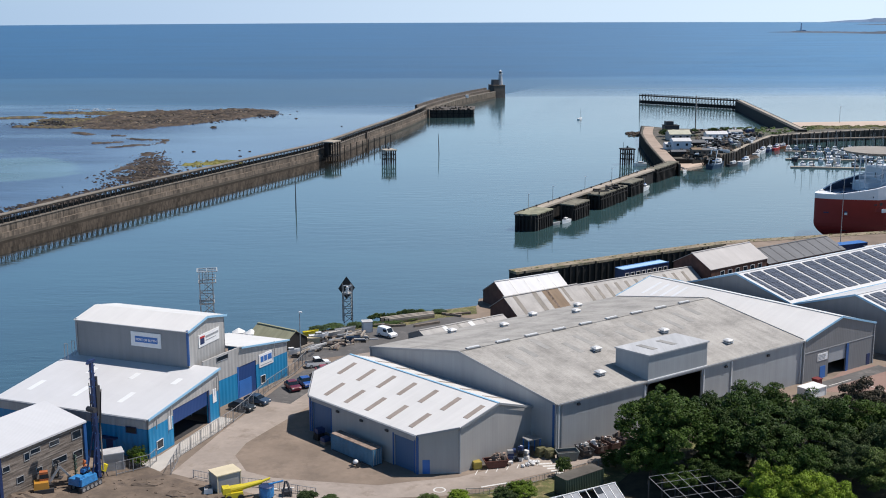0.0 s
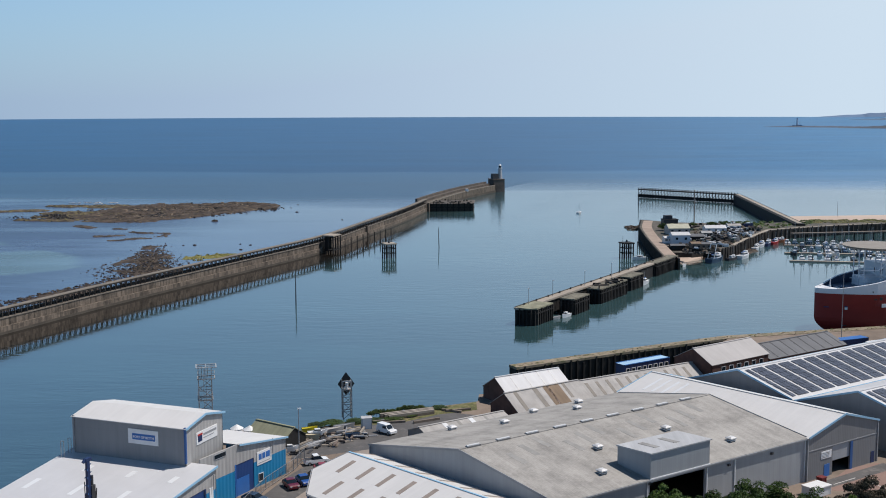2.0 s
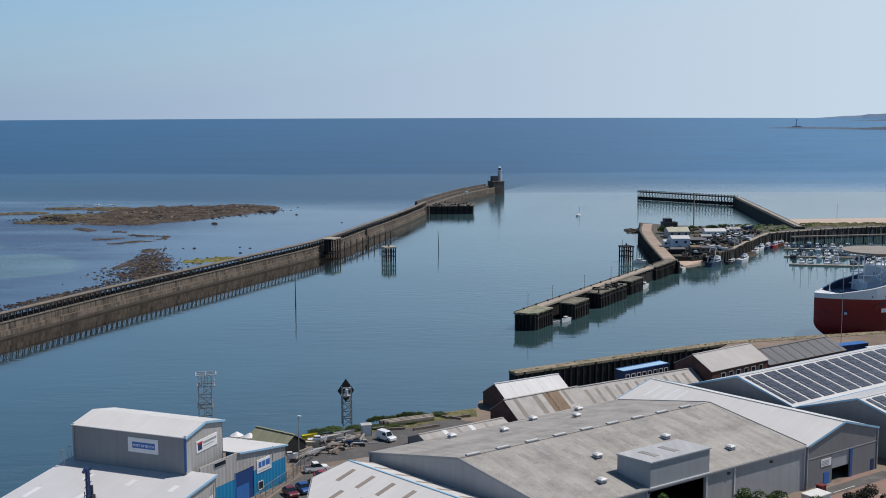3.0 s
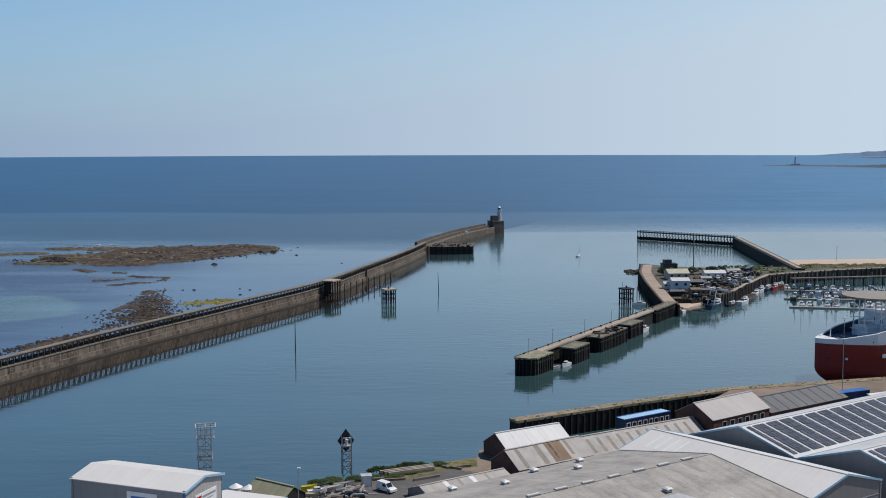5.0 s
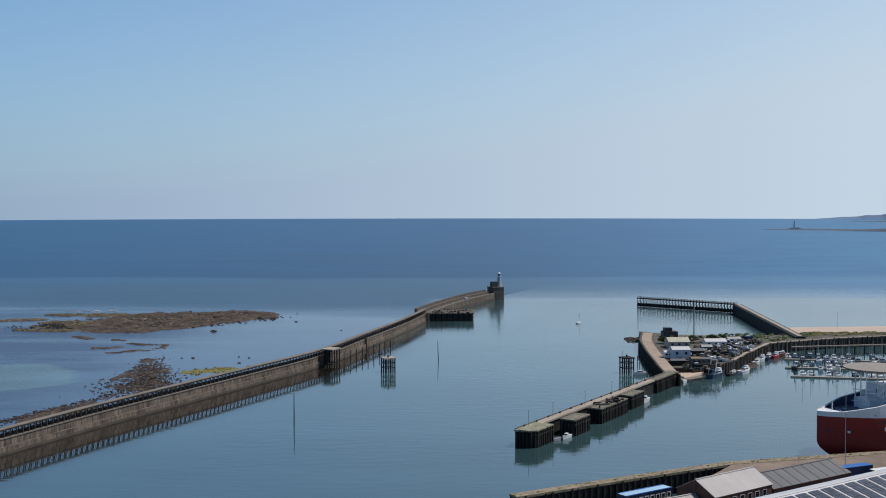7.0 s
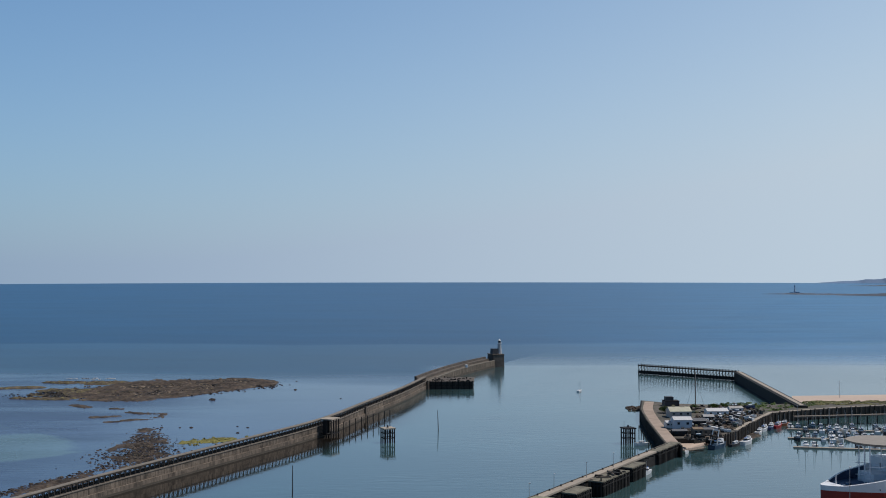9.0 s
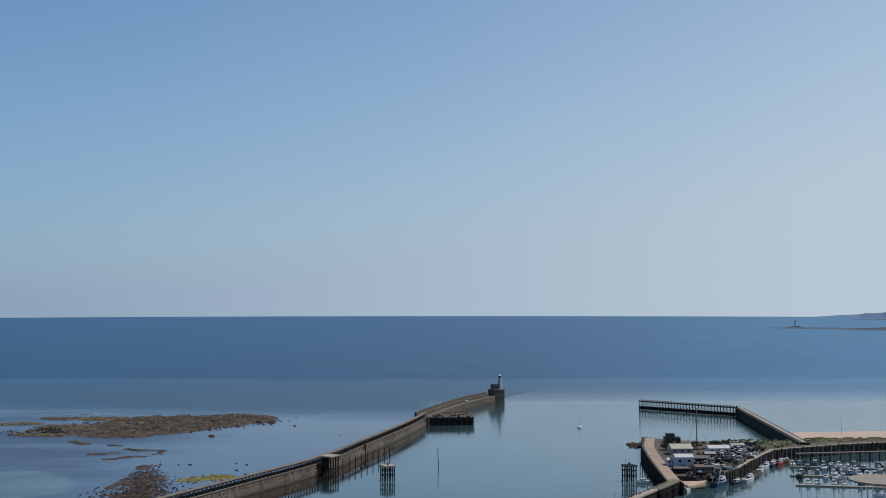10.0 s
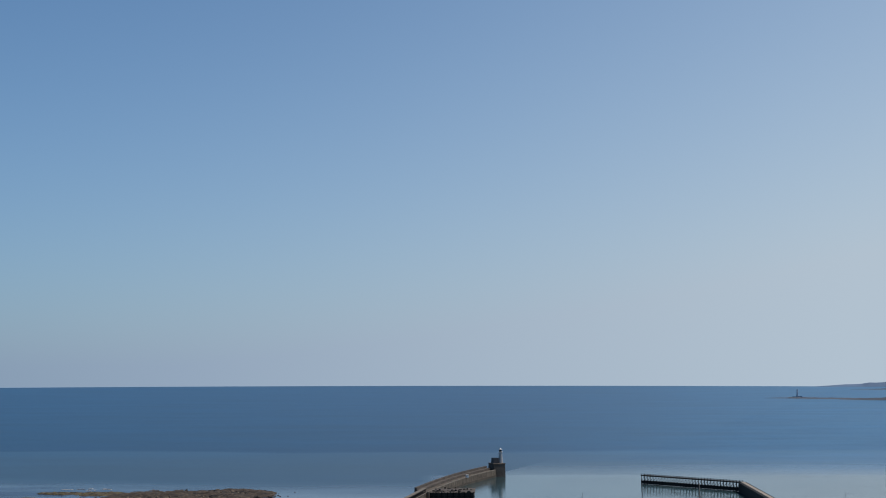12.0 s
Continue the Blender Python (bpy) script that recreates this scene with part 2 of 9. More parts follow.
REEF = surface("weed_covered_reef", (0.068, 0.049, 0.036), 0.9, var=0.9, scale=0.14, fine=0.5, bump=1.0, stain=(0.17, 0.135, 0.075), stain_at=0.56)
REEF_WEEDY = surface("weedy_reef", (0.088, 0.066, 0.044), 0.9, var=0.9, scale=0.14, fine=0.5, bump=1.0, stain=(0.16, 0.14, 0.045), stain_at=0.50)
WEED = surface("bright_weed", (0.19, 0.175, 0.045), 0.9, var=0.4, scale=0.15, fine=1.0, bump=1.0)
PIER_WALL = sheeting("weathered_pier_concrete", (0.25, 0.198, 0.150), 0.92, 3.1, 0.3, 0.55, stain=(0.075, 0.06, 0.047), depth=0.01, stain_at=0.47, blotch=0.6, laps=False)
PIER_OLD = surface("dark_weathered_stone", (0.115, 0.095, 0.078), 0.92, var=0.4, scale=0.12, fine=0.9, bump=0.6, stain=(0.06, 0.05, 0.042), stain_at=0.5)
PIER_STONE = sheeting("stained_pier_stone", (0.19, 0.155, 0.115), 0.92, 2.2, 0.3, 0.5, stain=(0.06, 0.05, 0.04), depth=0.02, stain_at=0.47, blotch=0.5)
# stained posts; also the strip that stands for shade under the walkway
PIER_POST = surface("stained_shaded_concrete", (0.06, 0.05, 0.042), 0.9, var=0.35, scale=0.5)
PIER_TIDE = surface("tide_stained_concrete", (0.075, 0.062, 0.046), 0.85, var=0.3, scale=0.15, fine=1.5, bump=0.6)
PIER_TOP = surface("pier_deck", (0.36, 0.31, 0.25), 0.9, var=0.15, scale=0.1, fine=1.5)
WET_TIMBER = surface("mud_stained_timber", (0.040, 0.034, 0.028), 0.85, var=0.6, scale=0.3, fine=1.5, bump=0.5)
DARK_WOOD = surface("tarred_timber", (0.012, 0.011, 0.010), 0.85, var=0.4, scale=0.4, fine=3.0, bump=0.5)
PALE_LOG = surface("bleached_timber", (0.36, 0.31, 0.255), 0.85, var=0.3, scale=0.6, fine=4.0)
BROWN_WOOD = surface("weathered_timber", (0.20, 0.16, 0.125), 0.85, var=0.3, scale=0.8, fine=5.0, bump=0.4)
STEEL = surface("galvanised_steel", (0.36, 0.36, 0.36), 0.5, 0.4, var=0.12)
RUST_STEEL = surface("rusty_lattice_steel", (0.30, 0.25, 0.21), 0.75, 0.1, var=0.3, scale=1.0)
DARK_STEEL = surface("dark_steel", (0.05, 0.05, 0.055), 0.6, 0.2, var=0.2)
BLACK = surface("black_paint", (0.012, 0.013, 0.015), 0.6, var=0.2)
WHITE = surface("white_paint", (0.75, 0.75, 0.74), 0.45, var=0.06, scale=1.0)
OFF_WHITE = surface("weathered_white_paint", (0.44, 0.44, 0.44), 0.7, var=0.15, scale=0.6)
CREAM = surface("cream_paint", (0.60, 0.52, 0.36), 0.7, var=0.08)
RED = surface("red_paint", (0.42, 0.03, 0.03), 0.45, var=0.1)
DARK_RED = surface("dull_red_paint", (0.16, 0.02, 0.02), 0.6, var=0.2)
SHIP_RED = surface("ship_red_paint", (0.29, 0.022, 0.017), 0.5, var=0.12, scale=0.12, fine=1.0, bump=0.05, stain=(0.25, 0.025, 0.018), stain_at=0.6)
SHIP_WHITE = surface("ship_white_paint", (0.72, 0.73, 0.75), 0.45, var=0.05, scale=0.2)
BLUE = surface("blue_paint", (0.03, 0.14, 0.42), 0.45, var=0.1)
BRIGHT_BLUE = surface("bright_blue_machine_paint", (0.04, 0.22, 0.50), 0.4, var=0.3, scale=1.0, stain=(0.05, 0.10, 0.18), stain_at=0.6)
NAVY = surface("navy_paint", (0.012, 0.03, 0.10), 0.5, var=0.15)
CONTAINER_BLUE = surface("faded_blue_container_paint", (0.06, 0.16, 0.25), 0.6, var=0.18, scale=0.5, stain=(0.25, 0.18, 0.14), stain_at=0.74)
RUSTY_TOP = surface("rusty_top", (0.27, 0.20, 0.16), 0.8, var=0.45, scale=0.8, fine=3.0, stain=(0.42, 0.38, 0.34), stain_at=0.58)
GREEN_PAINT = surface("dark_green_paint", (0.03, 0.055, 0.04), 0.6, var=0.2)
YELLOW = surface("yellow_paint", (0.62, 0.50, 0.02), 0.5, var=0.1)
AMBER = surface("amber_machine_paint", (0.46, 0.22, 0.03), 0.5, var=0.12)
ORANGE = surface("rusty_orange_paint", (0.40, 0.12, 0.04), 0.6, var=0.2)
TYRE = surface("rubber", (0.02, 0.02, 0.02), 0.8, var=0.2)
GLASS_DARK = surface("dark_window_glass", (0.012, 0.02, 0.03), 0.08, var=0.1, bump=0)
SOLAR = surface("solar_cell", (0.068, 0.074, 0.095), 0.3, var=0.12, scale=0.4, bump=0, random_tint=0.25)
TARP = surface("white_bag", (0.68, 0.68, 0.67), 0.8, var=0.15, scale=3.0)
RUBBLE = surface("scrap", (0.16, 0.12, 0.10), 0.8, var=0.6, scale=1.5, fine=6.0)
BARK = surface("bark", (0.09, 0.07, 0.05), 0.95, var=0.3, scale=2.0, fine=10.0, bump=0.6)
# the HAZE_ colours have the haze of distance mixed in
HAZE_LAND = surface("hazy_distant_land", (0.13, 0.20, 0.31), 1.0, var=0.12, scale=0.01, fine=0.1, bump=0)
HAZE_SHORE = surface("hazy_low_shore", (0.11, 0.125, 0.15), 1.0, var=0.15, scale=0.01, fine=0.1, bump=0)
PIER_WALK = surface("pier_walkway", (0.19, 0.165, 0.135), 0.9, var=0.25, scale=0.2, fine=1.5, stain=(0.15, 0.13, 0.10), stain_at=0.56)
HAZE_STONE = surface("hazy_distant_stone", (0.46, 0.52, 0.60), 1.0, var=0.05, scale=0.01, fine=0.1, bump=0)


def leaf_material(name, col, var=0.4):
    m, t, b = nodes_of(name)
    geo = t.nodes.new("ShaderNodeNewGeometry")
    lo = tuple(c * (1 - var) for c in col)
    hi = tuple(c * (1 + var) for c in col)
    c = ramp_node(t, geo.outputs["Random Per Island"], [(0.0, lo), (1.0, hi)]).outputs[0]
    n = noise_node(t, geo.outputs["Position"], 0.35, 3)
    k = ramp_node(t, n.outputs[0], [(0.3, (0.65,) * 3), (0.7, (1.15,) * 3)]).outputs[0]
    c = mix_node(t, 1.0, c, k, "MULTIPLY")
    oi = t.nodes.new("ShaderNodeObjectInfo")
    k = ramp_node(t, oi.outputs["Random"], [(0.0, (0.72, 0.72, 0.8)), (0.5, (1.0, 1.0, 1.0)), (1.0, (1.3, 1.22, 1.0))]).outputs[0]
    link(t, mix_node(t, 1.0, c, k, "MULTIPLY"), b.inputs["Base Color"])
    b.inputs["Roughness"].default_value = 0.6
    b.inputs["Specular IOR Level"].default_value = 0.15
    return m


LEAF_DARK = leaf_material("dark_green_leaves", (0.043, 0.079, 0.014))
LEAF_BRIGHT = leaf_material("bright_green_leaves", (0.14, 0.215, 0.022))
LEAF_RUSSET = leaf_material("russet_leaves", (0.070, 0.062, 0.044))
LEAF_SCRUB = leaf_material("scrub_leaves", (0.065, 0.10, 0.03))


def timber_boards():
    m, t, b = nodes_of("weathered_timber_boards")
    uv = t.nodes.new("ShaderNodeUVMap")
    sep = t.nodes.new("ShaderNodeSeparateXYZ")
    link(t, uv.outputs[0], sep.inputs[0])
    fl = t.nodes.new("ShaderNodeMath")
    fl.operation = "SNAP"
    fl.inputs[1].default_value = 0.16
    link(t, sep.outputs[1], fl.inputs[0])
    comb = t.nodes.new("ShaderNodeCombineXYZ")
    sx = t.nodes.new("ShaderNodeMath")
    sx.operation = "MULTIPLY"
    sx.inputs[1].default_value = 0.28
    link(t, sep.outputs[0], sx.inputs[0])
    link(t, sx.outputs[0], comb.inputs[0])
    sy = t.nodes.new("ShaderNodeMath")
    sy.operation = "MULTIPLY"
    sy.inputs[1].default_value = 7.3
    link(t, fl.outputs[0], sy.inputs[0])
    link(t, sy.outputs[0], comb.inputs[1])
    n = noise_node(t, comb.outputs[0], 1.0, 4, 0.6)
    c = ramp_node(t, n.outputs[0], [(0.3, (0.050, 0.042, 0.036)), (0.48, (0.145, 0.120, 0.100)), (0.7, (0.29, 0.25, 0.21))]).outputs[0]
    link(t, c, b.inputs["Base Color"])
    b.inputs["Roughness"].default_value = 0.85
    pp = t.nodes.new("ShaderNodeMath")
    pp.operation = "PINGPONG"
    pp.inputs[1].default_value = 0.08
    link(t, sep.outputs[1], pp.inputs[0])
    bump_node(t, b, pp.outputs[0], 0.5, 0.2)
    return m


TIMBER_CLAD = timber_boards()


def water_material():
    """Calm in the harbour, half ruffled in the lagoon behind the reef, rippled by wind further out; bottom and silt
    tint the body colour, and mirrored wall, horizon haze and bright sky are put into it.
    """
    m, t, b = nodes_of("sea_water")
    geo = t.nodes.new("ShaderNodeNewGeometry")
    pos = geo.outputs["Position"]
    sep = t.nodes.new("ShaderNodeSeparateXYZ")
    link(t, pos, sep.inputs[0])
    X, Y = sep.outputs[0], sep.outputs[1]

    def calc(op, *vals, clamp=False):
        n = t.nodes.new("ShaderNodeMath")
        n.operation, n.use_clamp = op, clamp
        for k, v in enumerate(vals):
            if isinstance(v, (int, float)):
                n.inputs[k].default_value = v
            else:
                link(t, v, n.inputs[k])
        return n.outputs[0]

    def ease(v, a, z, lo=0.0, hi=1.0):
        r = t.nodes.new("ShaderNodeMapRange")
        r.interpolation_type = "SMOOTHSTEP"
        r.inputs["From Min"].default_value, r.inputs["From Max"].default_value = a, z
        r.inputs["To Min"].default_value, r.inputs["To Max"].default_value = lo, hi
        link(t, v, r.inputs["Value"])
        return r.outputs[0]

    def grain(scale, sx=1.0, detail=4, rough=0.6, rot=0.0):
        mp = t.nodes.new("ShaderNodeMapping")
        mp.inputs["Scale"].default_value = (sx, 1.0, 1.0)
        mp.inputs["Rotation"].default_value = (0, 0, radians(rot))
        link(t, pos, mp.inputs[0])
        return noise_node(t, mp.outputs[0], scale, detail, rough).outputs[0]

    # distance across the breakwater: positive in the harbour, negative on the open side
    bend = calc("MINIMUM", calc("MAXIMUM", calc("MULTIPLY", calc("SUBTRACT", Y, 541.0), 0.16), 0.0), 48.0)
    across = calc("ADD", calc("ADD", calc("MULTIPLY_ADD", Y, -0.40, X), bend), 273.5)
    open_side = ease(calc("MULTIPLY_ADD", grain(0.05), 2.0, across), -1.0, -4.0)
    broad, fine = grain(0.004, 0.5, 3), grain(0.02, 0.3, 5)
    wind_line = ease(calc("MULTIPLY_ADD", broad, 150.0, calc("MULTIPLY_ADD", fine, 40.0, Y)), 1070.0, 1290.0)
    outer = ease(calc("MULTIPLY_ADD", broad, 60.0, calc("MULTIPLY_ADD", fine, 40.0, Y)), 800.0, 1130.0)
    beyond_reef = calc("MULTIPLY", open_side, ease(calc("MULTIPLY_ADD", broad, 120.0, calc("MULTIPLY_ADD", fine, 60.0, calc("MULTIPLY_ADD", X, 0.10, Y))), 770.0, 960.0))
    outer = calc("MAXIMUM", outer, beyond_reef)
    # still water holds up to a sharp line off the pier head
    still = calc("MULTIPLY", ease(calc("MULTIPLY_ADD", fine, 14.0, Y), 926.0, 908.0, 0.0, 0.7), ease(X, -20.0, 20.0))
    outer = calc("MULTIPLY", outer, calc("SUBTRACT", 1.0, still))
    streak = calc("MULTIPLY", ease(fine, 0.36, 0.62, 0.48, 0.80), ease(calc("MULTIPLY_ADD", broad, 90.0, X), -60.0, -150.0, 0.35, 1.0))
    wind = calc("MAXIMUM", calc("MAXIMUM", ease(Y, 480.0, 980.0, 0.0, 0.30), calc("MULTIPLY", open_side, streak)), calc("MAXIMUM", calc("MULTIPLY", outer, 0.88), wind_line))
    # body colours, with reflection and haze partly put into them
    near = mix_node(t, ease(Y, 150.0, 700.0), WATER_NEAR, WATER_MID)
    # dark reflection of the breakwater, and mud below, put into the inner shallows' colour
    mirror_shoal = ease(calc("MULTIPLY_ADD", grain(0.03), 16.0, across), 44.0, 20.0)
    mirror_shoal = calc("MULTIPLY", mirror_shoal, ease(Y, 760.0, 560.0, 0.35, 1.0))
    near = mix_node(t, mirror_shoal, near, (0.013, 0.011, 0.009))
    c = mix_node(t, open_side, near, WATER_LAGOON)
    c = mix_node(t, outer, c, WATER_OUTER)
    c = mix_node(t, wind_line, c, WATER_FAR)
    # haze towards the horizon is put into the water as a paler colour
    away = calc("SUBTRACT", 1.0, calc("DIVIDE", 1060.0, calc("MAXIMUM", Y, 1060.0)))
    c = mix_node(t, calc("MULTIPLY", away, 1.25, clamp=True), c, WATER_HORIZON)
    # to the right, brighter sky mirrored in calmer sea is put into the colour
    skylit = ease(calc("DIVIDE", X, Y), 0.0, 0.42, 0.0, 0.85)
    c = mix_node(t, calc("MULTIPLY", skylit, calc("MAXIMUM", wind_line, outer)), c, WATER_SKYLIT)
    # streaks of wind and current
    for scale, sx, lo, hi in ((0.012, 0.25, 0.86, 1.16), (0.09, 0.25, 0.90, 1.10)):
        k = ramp_node(t, grain(scale, sx, 5), [(0.35, (lo,) * 3), (0.65, (hi,) * 3)]).outputs[0]
        c = mix_node(t, 1.0, c, k, "MULTIPLY")
    # pale sand under the shallows on the seaward side of the pier
    for sx_, sy_, wide, r0 in ((-198.0, 506.0, 0.95, 42.0), (-232.0, 575.0, 0.5, 12.0)):
        dist = t.nodes.new("ShaderNodeVectorMath")
        dist.operation = "DISTANCE"
        sc = t.nodes.new("ShaderNodeMapping")
        sc.inputs["Scale"].default_value = (wide, 1.0, 0.0)
        link(t, pos, sc.inputs[0])
        link(t, sc.outputs[0], dist.inputs[0])
        dist.inputs[1].default_value = (sx_ * wide, sy_, 0)
        edge = calc("MULTIPLY_ADD", grain(0.022, 0.8, 5, 0.6), 46.0, dist.outputs["Value"])
        c = mix_node(t, ease(edge, r0 + 24.0, r0 + 17.0, 0.0, 0.9), c, (0.075, 0.125, 0.130))
    link(t, c, b.inputs["Base Color"])
    b.inputs["IOR"].default_value = 2.0

    def by_wind(lo, hi):
        r = t.nodes.new("ShaderNodeMapRange")
        r.inputs["To Min"].default_value, r.inputs["To Max"].default_value = lo, hi
        link(t, wind, r.inputs["Value"])
        return r.outputs[0]

    link(t, by_wind(0.06, 0.35), b.inputs["Roughness"])
    link(t, by_wind(0.5, 0.07), b.inputs["Specular IOR Level"])
    wave = calc("MULTIPLY_ADD", grain(1.6, 0.35, 2, 0.6, 8), 0.12, grain(0.30, 0.35, 3, 0.6, 8))
    # cat's-paws: faint bands of ripples on the calm harbour
    paws = calc("MULTIPLY", ease(grain(0.018, 0.5, 3), 0.42, 0.64, 1.0, 2.0), ease(across, 40.0, 70.0, 0.4, 1.0))
    bn = t.nodes.new("ShaderNodeBump")
    bn.inputs["Distance"].default_value = 0.40
    link(t, calc("MULTIPLY", by_wind(0.11, 0.75), paws), bn.inputs["Strength"])
    link(t, wave, bn.inputs["Height"])
    link(t, bn.outputs[0], b.inputs["Normal"])
    return m


WATER = water_material()


# ---- mesh helpers ----
class Solid:
    """Collects vertices, faces and UVs (in metres) of one part."""

    def __init__(self):
        self.v, self.f, self.uv = [], [], []

    def face(self, pts, uv=None):
        n = len(self.v)
        self.v += [tuple(p) for p in pts]
        self.f.append(tuple(range(n, n + len(pts))))
        self.uv += uv if uv else [(p[0] + p[1], p[2]) for p in pts]
        return self

    def prism(self, pts, z0, z1):
        """An upright prism over a plan polygon, counter-clockwise; z1 may be a list of heights."""
        k = len(pts)
        top = z1 if isinstance(z1, (list, tuple)) else [z1] * k
        run = 0.0
        for i in range(k):
            j = (i + 1) % k
            (x0, y0), (x1, y1) = pts[i], pts[j]
            d = math.hypot(x1 - x0, y1 - y0)
            self.face([(x0, y0, z0), (x1, y1, z0), (x1, y1, top[j]), (x0, y0, top[i])],
                      [(run, z0), (run + d, z0), (run + d, top[j]), (run, top[i])])
            run += d
        self.face([(x, y, h) for (x, y), h in zip(pts, top)], [(x, y) for x, y in pts])
        self.face([(x, y, z0) for x, y in reversed(pts)], [(x, y) for x, y in reversed(pts)])
        return self

    def box(self, x, y, z, sx, sy, sz, rot=0.0, taper=1.0):
        """A box standing on z, centred on x, y; taper shrinks its top."""
        c, s = math.cos(radians(rot)), math.sin(radians(rot))
        pl = [(-sx / 2, -sy / 2), (sx / 2, -sy / 2), (sx / 2, sy / 2), (-sx / 2, sy / 2)]
        lo = [(x + c * a - s * b, y + s * a + c * b, z) for a, b in pl]
        hi = [(x + (c * a - s * b) * taper, y + (s * a + c * b) * taper, z + sz) for a, b in pl]
        for i in range(4):
            j = (i + 1) % 4
            w = sx if i % 2 == 0 else sy
            self.face([lo[i], lo[j], hi[j], hi[i]], [(0, 0), (w, 0), (w, sz), (0, sz)])
        self.face(hi, [(0, 0), (sx, 0), (sx, sy), (0, sy)])
        self.face(lo[::-1], [(0, 0), (sx, 0), (sx, sy), (0, sy)])
        return self

    def tube(self, p, q, r, n=8, r2=None):
        p, q = Vector(p), Vector(q)
        r2 = r if r2 is None else r2
        ax = (q - p).normalized()
        side = ax.orthogonal().normalized()
        up = ax.cross(side)
        ring = [side * math.cos(2 * math.pi * i / n) + up * math.sin(2 * math.pi * i / n) for i in range(n)]
        lo, hi = [p + w * r for w in ring], [q + w * r2 for w in ring]
        ln = (q - p).length
        for i in range(n):
            j = (i + 1) % n
            self.face([lo[i], lo[j], hi[j], hi[i]], [(i * r, 0), (i * r + r, 0), (i * r + r, ln), (i * r, ln)])
        self.face(lo[::-1], [(0, 0)] * n)
        self.face(hi, [(0, 0)] * n)
        return self

    def beam(self, p, q, w, h=None):
        """A square bar from p to q."""
        p, q = Vector(p), Vector(q)
        h = h or w
        ax = (q - p).normalized()
        side = ax.cross(Vector((0, 0, 1)))
        side = side.normalized() if side.length > 1e-3 else Vector((1, 0, 0))
        up = side.cross(ax)
        c = [side * (a * w / 2) + up * (b * h / 2) for a, b in ((-1, -1), (1, -1), (1, 1), (-1, 1))]
        lo, hi = [p + k for k in c], [q + k for k in c]
        ln = (q - p).length
        for i in range(4):
            j = (i + 1) % 4
            self.face([lo[i], lo[j], hi[j], hi[i]], [(0, 0), (w, 0), (w, ln), (0, ln)])
        self.face(lo[::-1], [(0, 0)] * 4)
        self.face(hi, [(0, 0)] * 4)
        return self

    def slab(self, a, b, c, d, t):
        """A sloping sheet a-b (low edge), c-d (high edge), thickness t; U along a-b, V up the slope."""
        a, b, c, d = (Vector(p) for p in (a, b, c, d))
        w, h = (b - a).length, (d - a).length
        ux = (b - a).normalized()
        uvs = [(0, 0), (w, 0), ((c - a).dot(ux), h), ((d - a).dot(ux), h)]
        dz = Vector((0, 0, t))
        self.face([a, b, c, d], uvs)
        self.face([d - dz, c - dz, b - dz, a - dz], uvs[::-1])
        for p, q in ((a, b), (b, c), (c, d), (d, a)):
            self.face([p - dz, q - dz, q, p], [(0, 0), ((q - p).length, 0), ((q - p).length, t), (0, t)])
        return self

    def ball(self, x, y, z, rx, ry, rz, n=10, rings=6, rough=0.0, flat=False):
        rows = []
        for i in range(rings + 1):
            th = math.pi * i / rings * (0.5 if flat else 1.0)
            row = []
            for j in range(n):
                ph = 2 * math.pi * j / n
                k = 1 + rough * random.uniform(-1, 1)
                row.append((x + rx * k * math.sin(th) * math.cos(ph), y + ry * k * math.sin(th) * math.sin(ph), z + rz * k * math.cos(th)))
            rows.append(row)
        for i in range(rings):
            for j in range(n):
                k = (j + 1) % n
                self.face([rows[i][j], rows[i + 1][j], rows[i + 1][k], rows[i][k]])
        return self

    def mesh(self, name, material, smooth=False):
        me = bpy.data.meshes.new(name)
        me.from_pydata(self.v, [], self.f)
        lay = me.uv_layers.new(name="UVMap")
        lay.data.foreach_set("uv", np.array(self.uv, dtype=np.float32).ravel())
        me.materials.append(material)
        bm = bmesh.new()
        bm.from_mesh(me)
        bmesh.ops.remove_doubles(bm, verts=bm.verts, dist=1e-4)
        bmesh.ops.recalc_face_normals(bm, faces=bm.faces)
        bm.to_mesh(me)
        bm.free()
        if smooth:
            for p in me.polygons:
                p.use_smooth = True
        return me


def islands(solid):
    """Splits a solid into its separate pieces."""
    root = {}

    def find(k):
        while root[k] != k:
            root[k] = root[root[k]]
            k = root[k]
        return k

    keys = [tuple(round(c, 3) for c in v) for v in solid.v]
    for k in keys:
        root.setdefault(k, k)
    for f in solid.f:
        for i in f[1:]:
            root[find(keys[i])] = find(keys[f[0]])
    out = {}
    at = 0
    for f in solid.f:
        s = out.setdefault(find(keys[f[0]]), Solid())
        s.face([solid.v[i] for i in f], solid.uv[at:at + len(f)])
        at += len(f)
    return list(out.values())


def part(name, solid, material, parent, label="", smooth=False):
    if name == "wall" and isinstance(solid, Solid):
        pieces = islands(solid)
        if 1 < len(pieces) < 9:
            return [part("wall_section", s, material, parent, label) for s in pieces][0]
    ob = new(name, solid.mesh(name, material, smooth) if isinstance(solid, Solid) else solid)
    ob.parent = parent
    if label:
        ob["label"] = label
    return ob


def thing(name, x, y, z, rot, label, category, group="", kind=""):
    ob = new(name)
    ob.matrix_basis = pose(x, y, z, 0, 0, rot)
    ob.empty_display_size = 0.5
    return tagged(ob, label, category, group, kind)


def whole(name, solid, material, label, category, kind="", group="", smooth=False):
    return tagged(new(name, solid.mesh(name, material, smooth)), label, category, group, kind)


def lerp(a, b, s):
    return tuple(p + (q - p) * s for p, q in zip(a, b))


GZ = 5.5  # quay level above low water

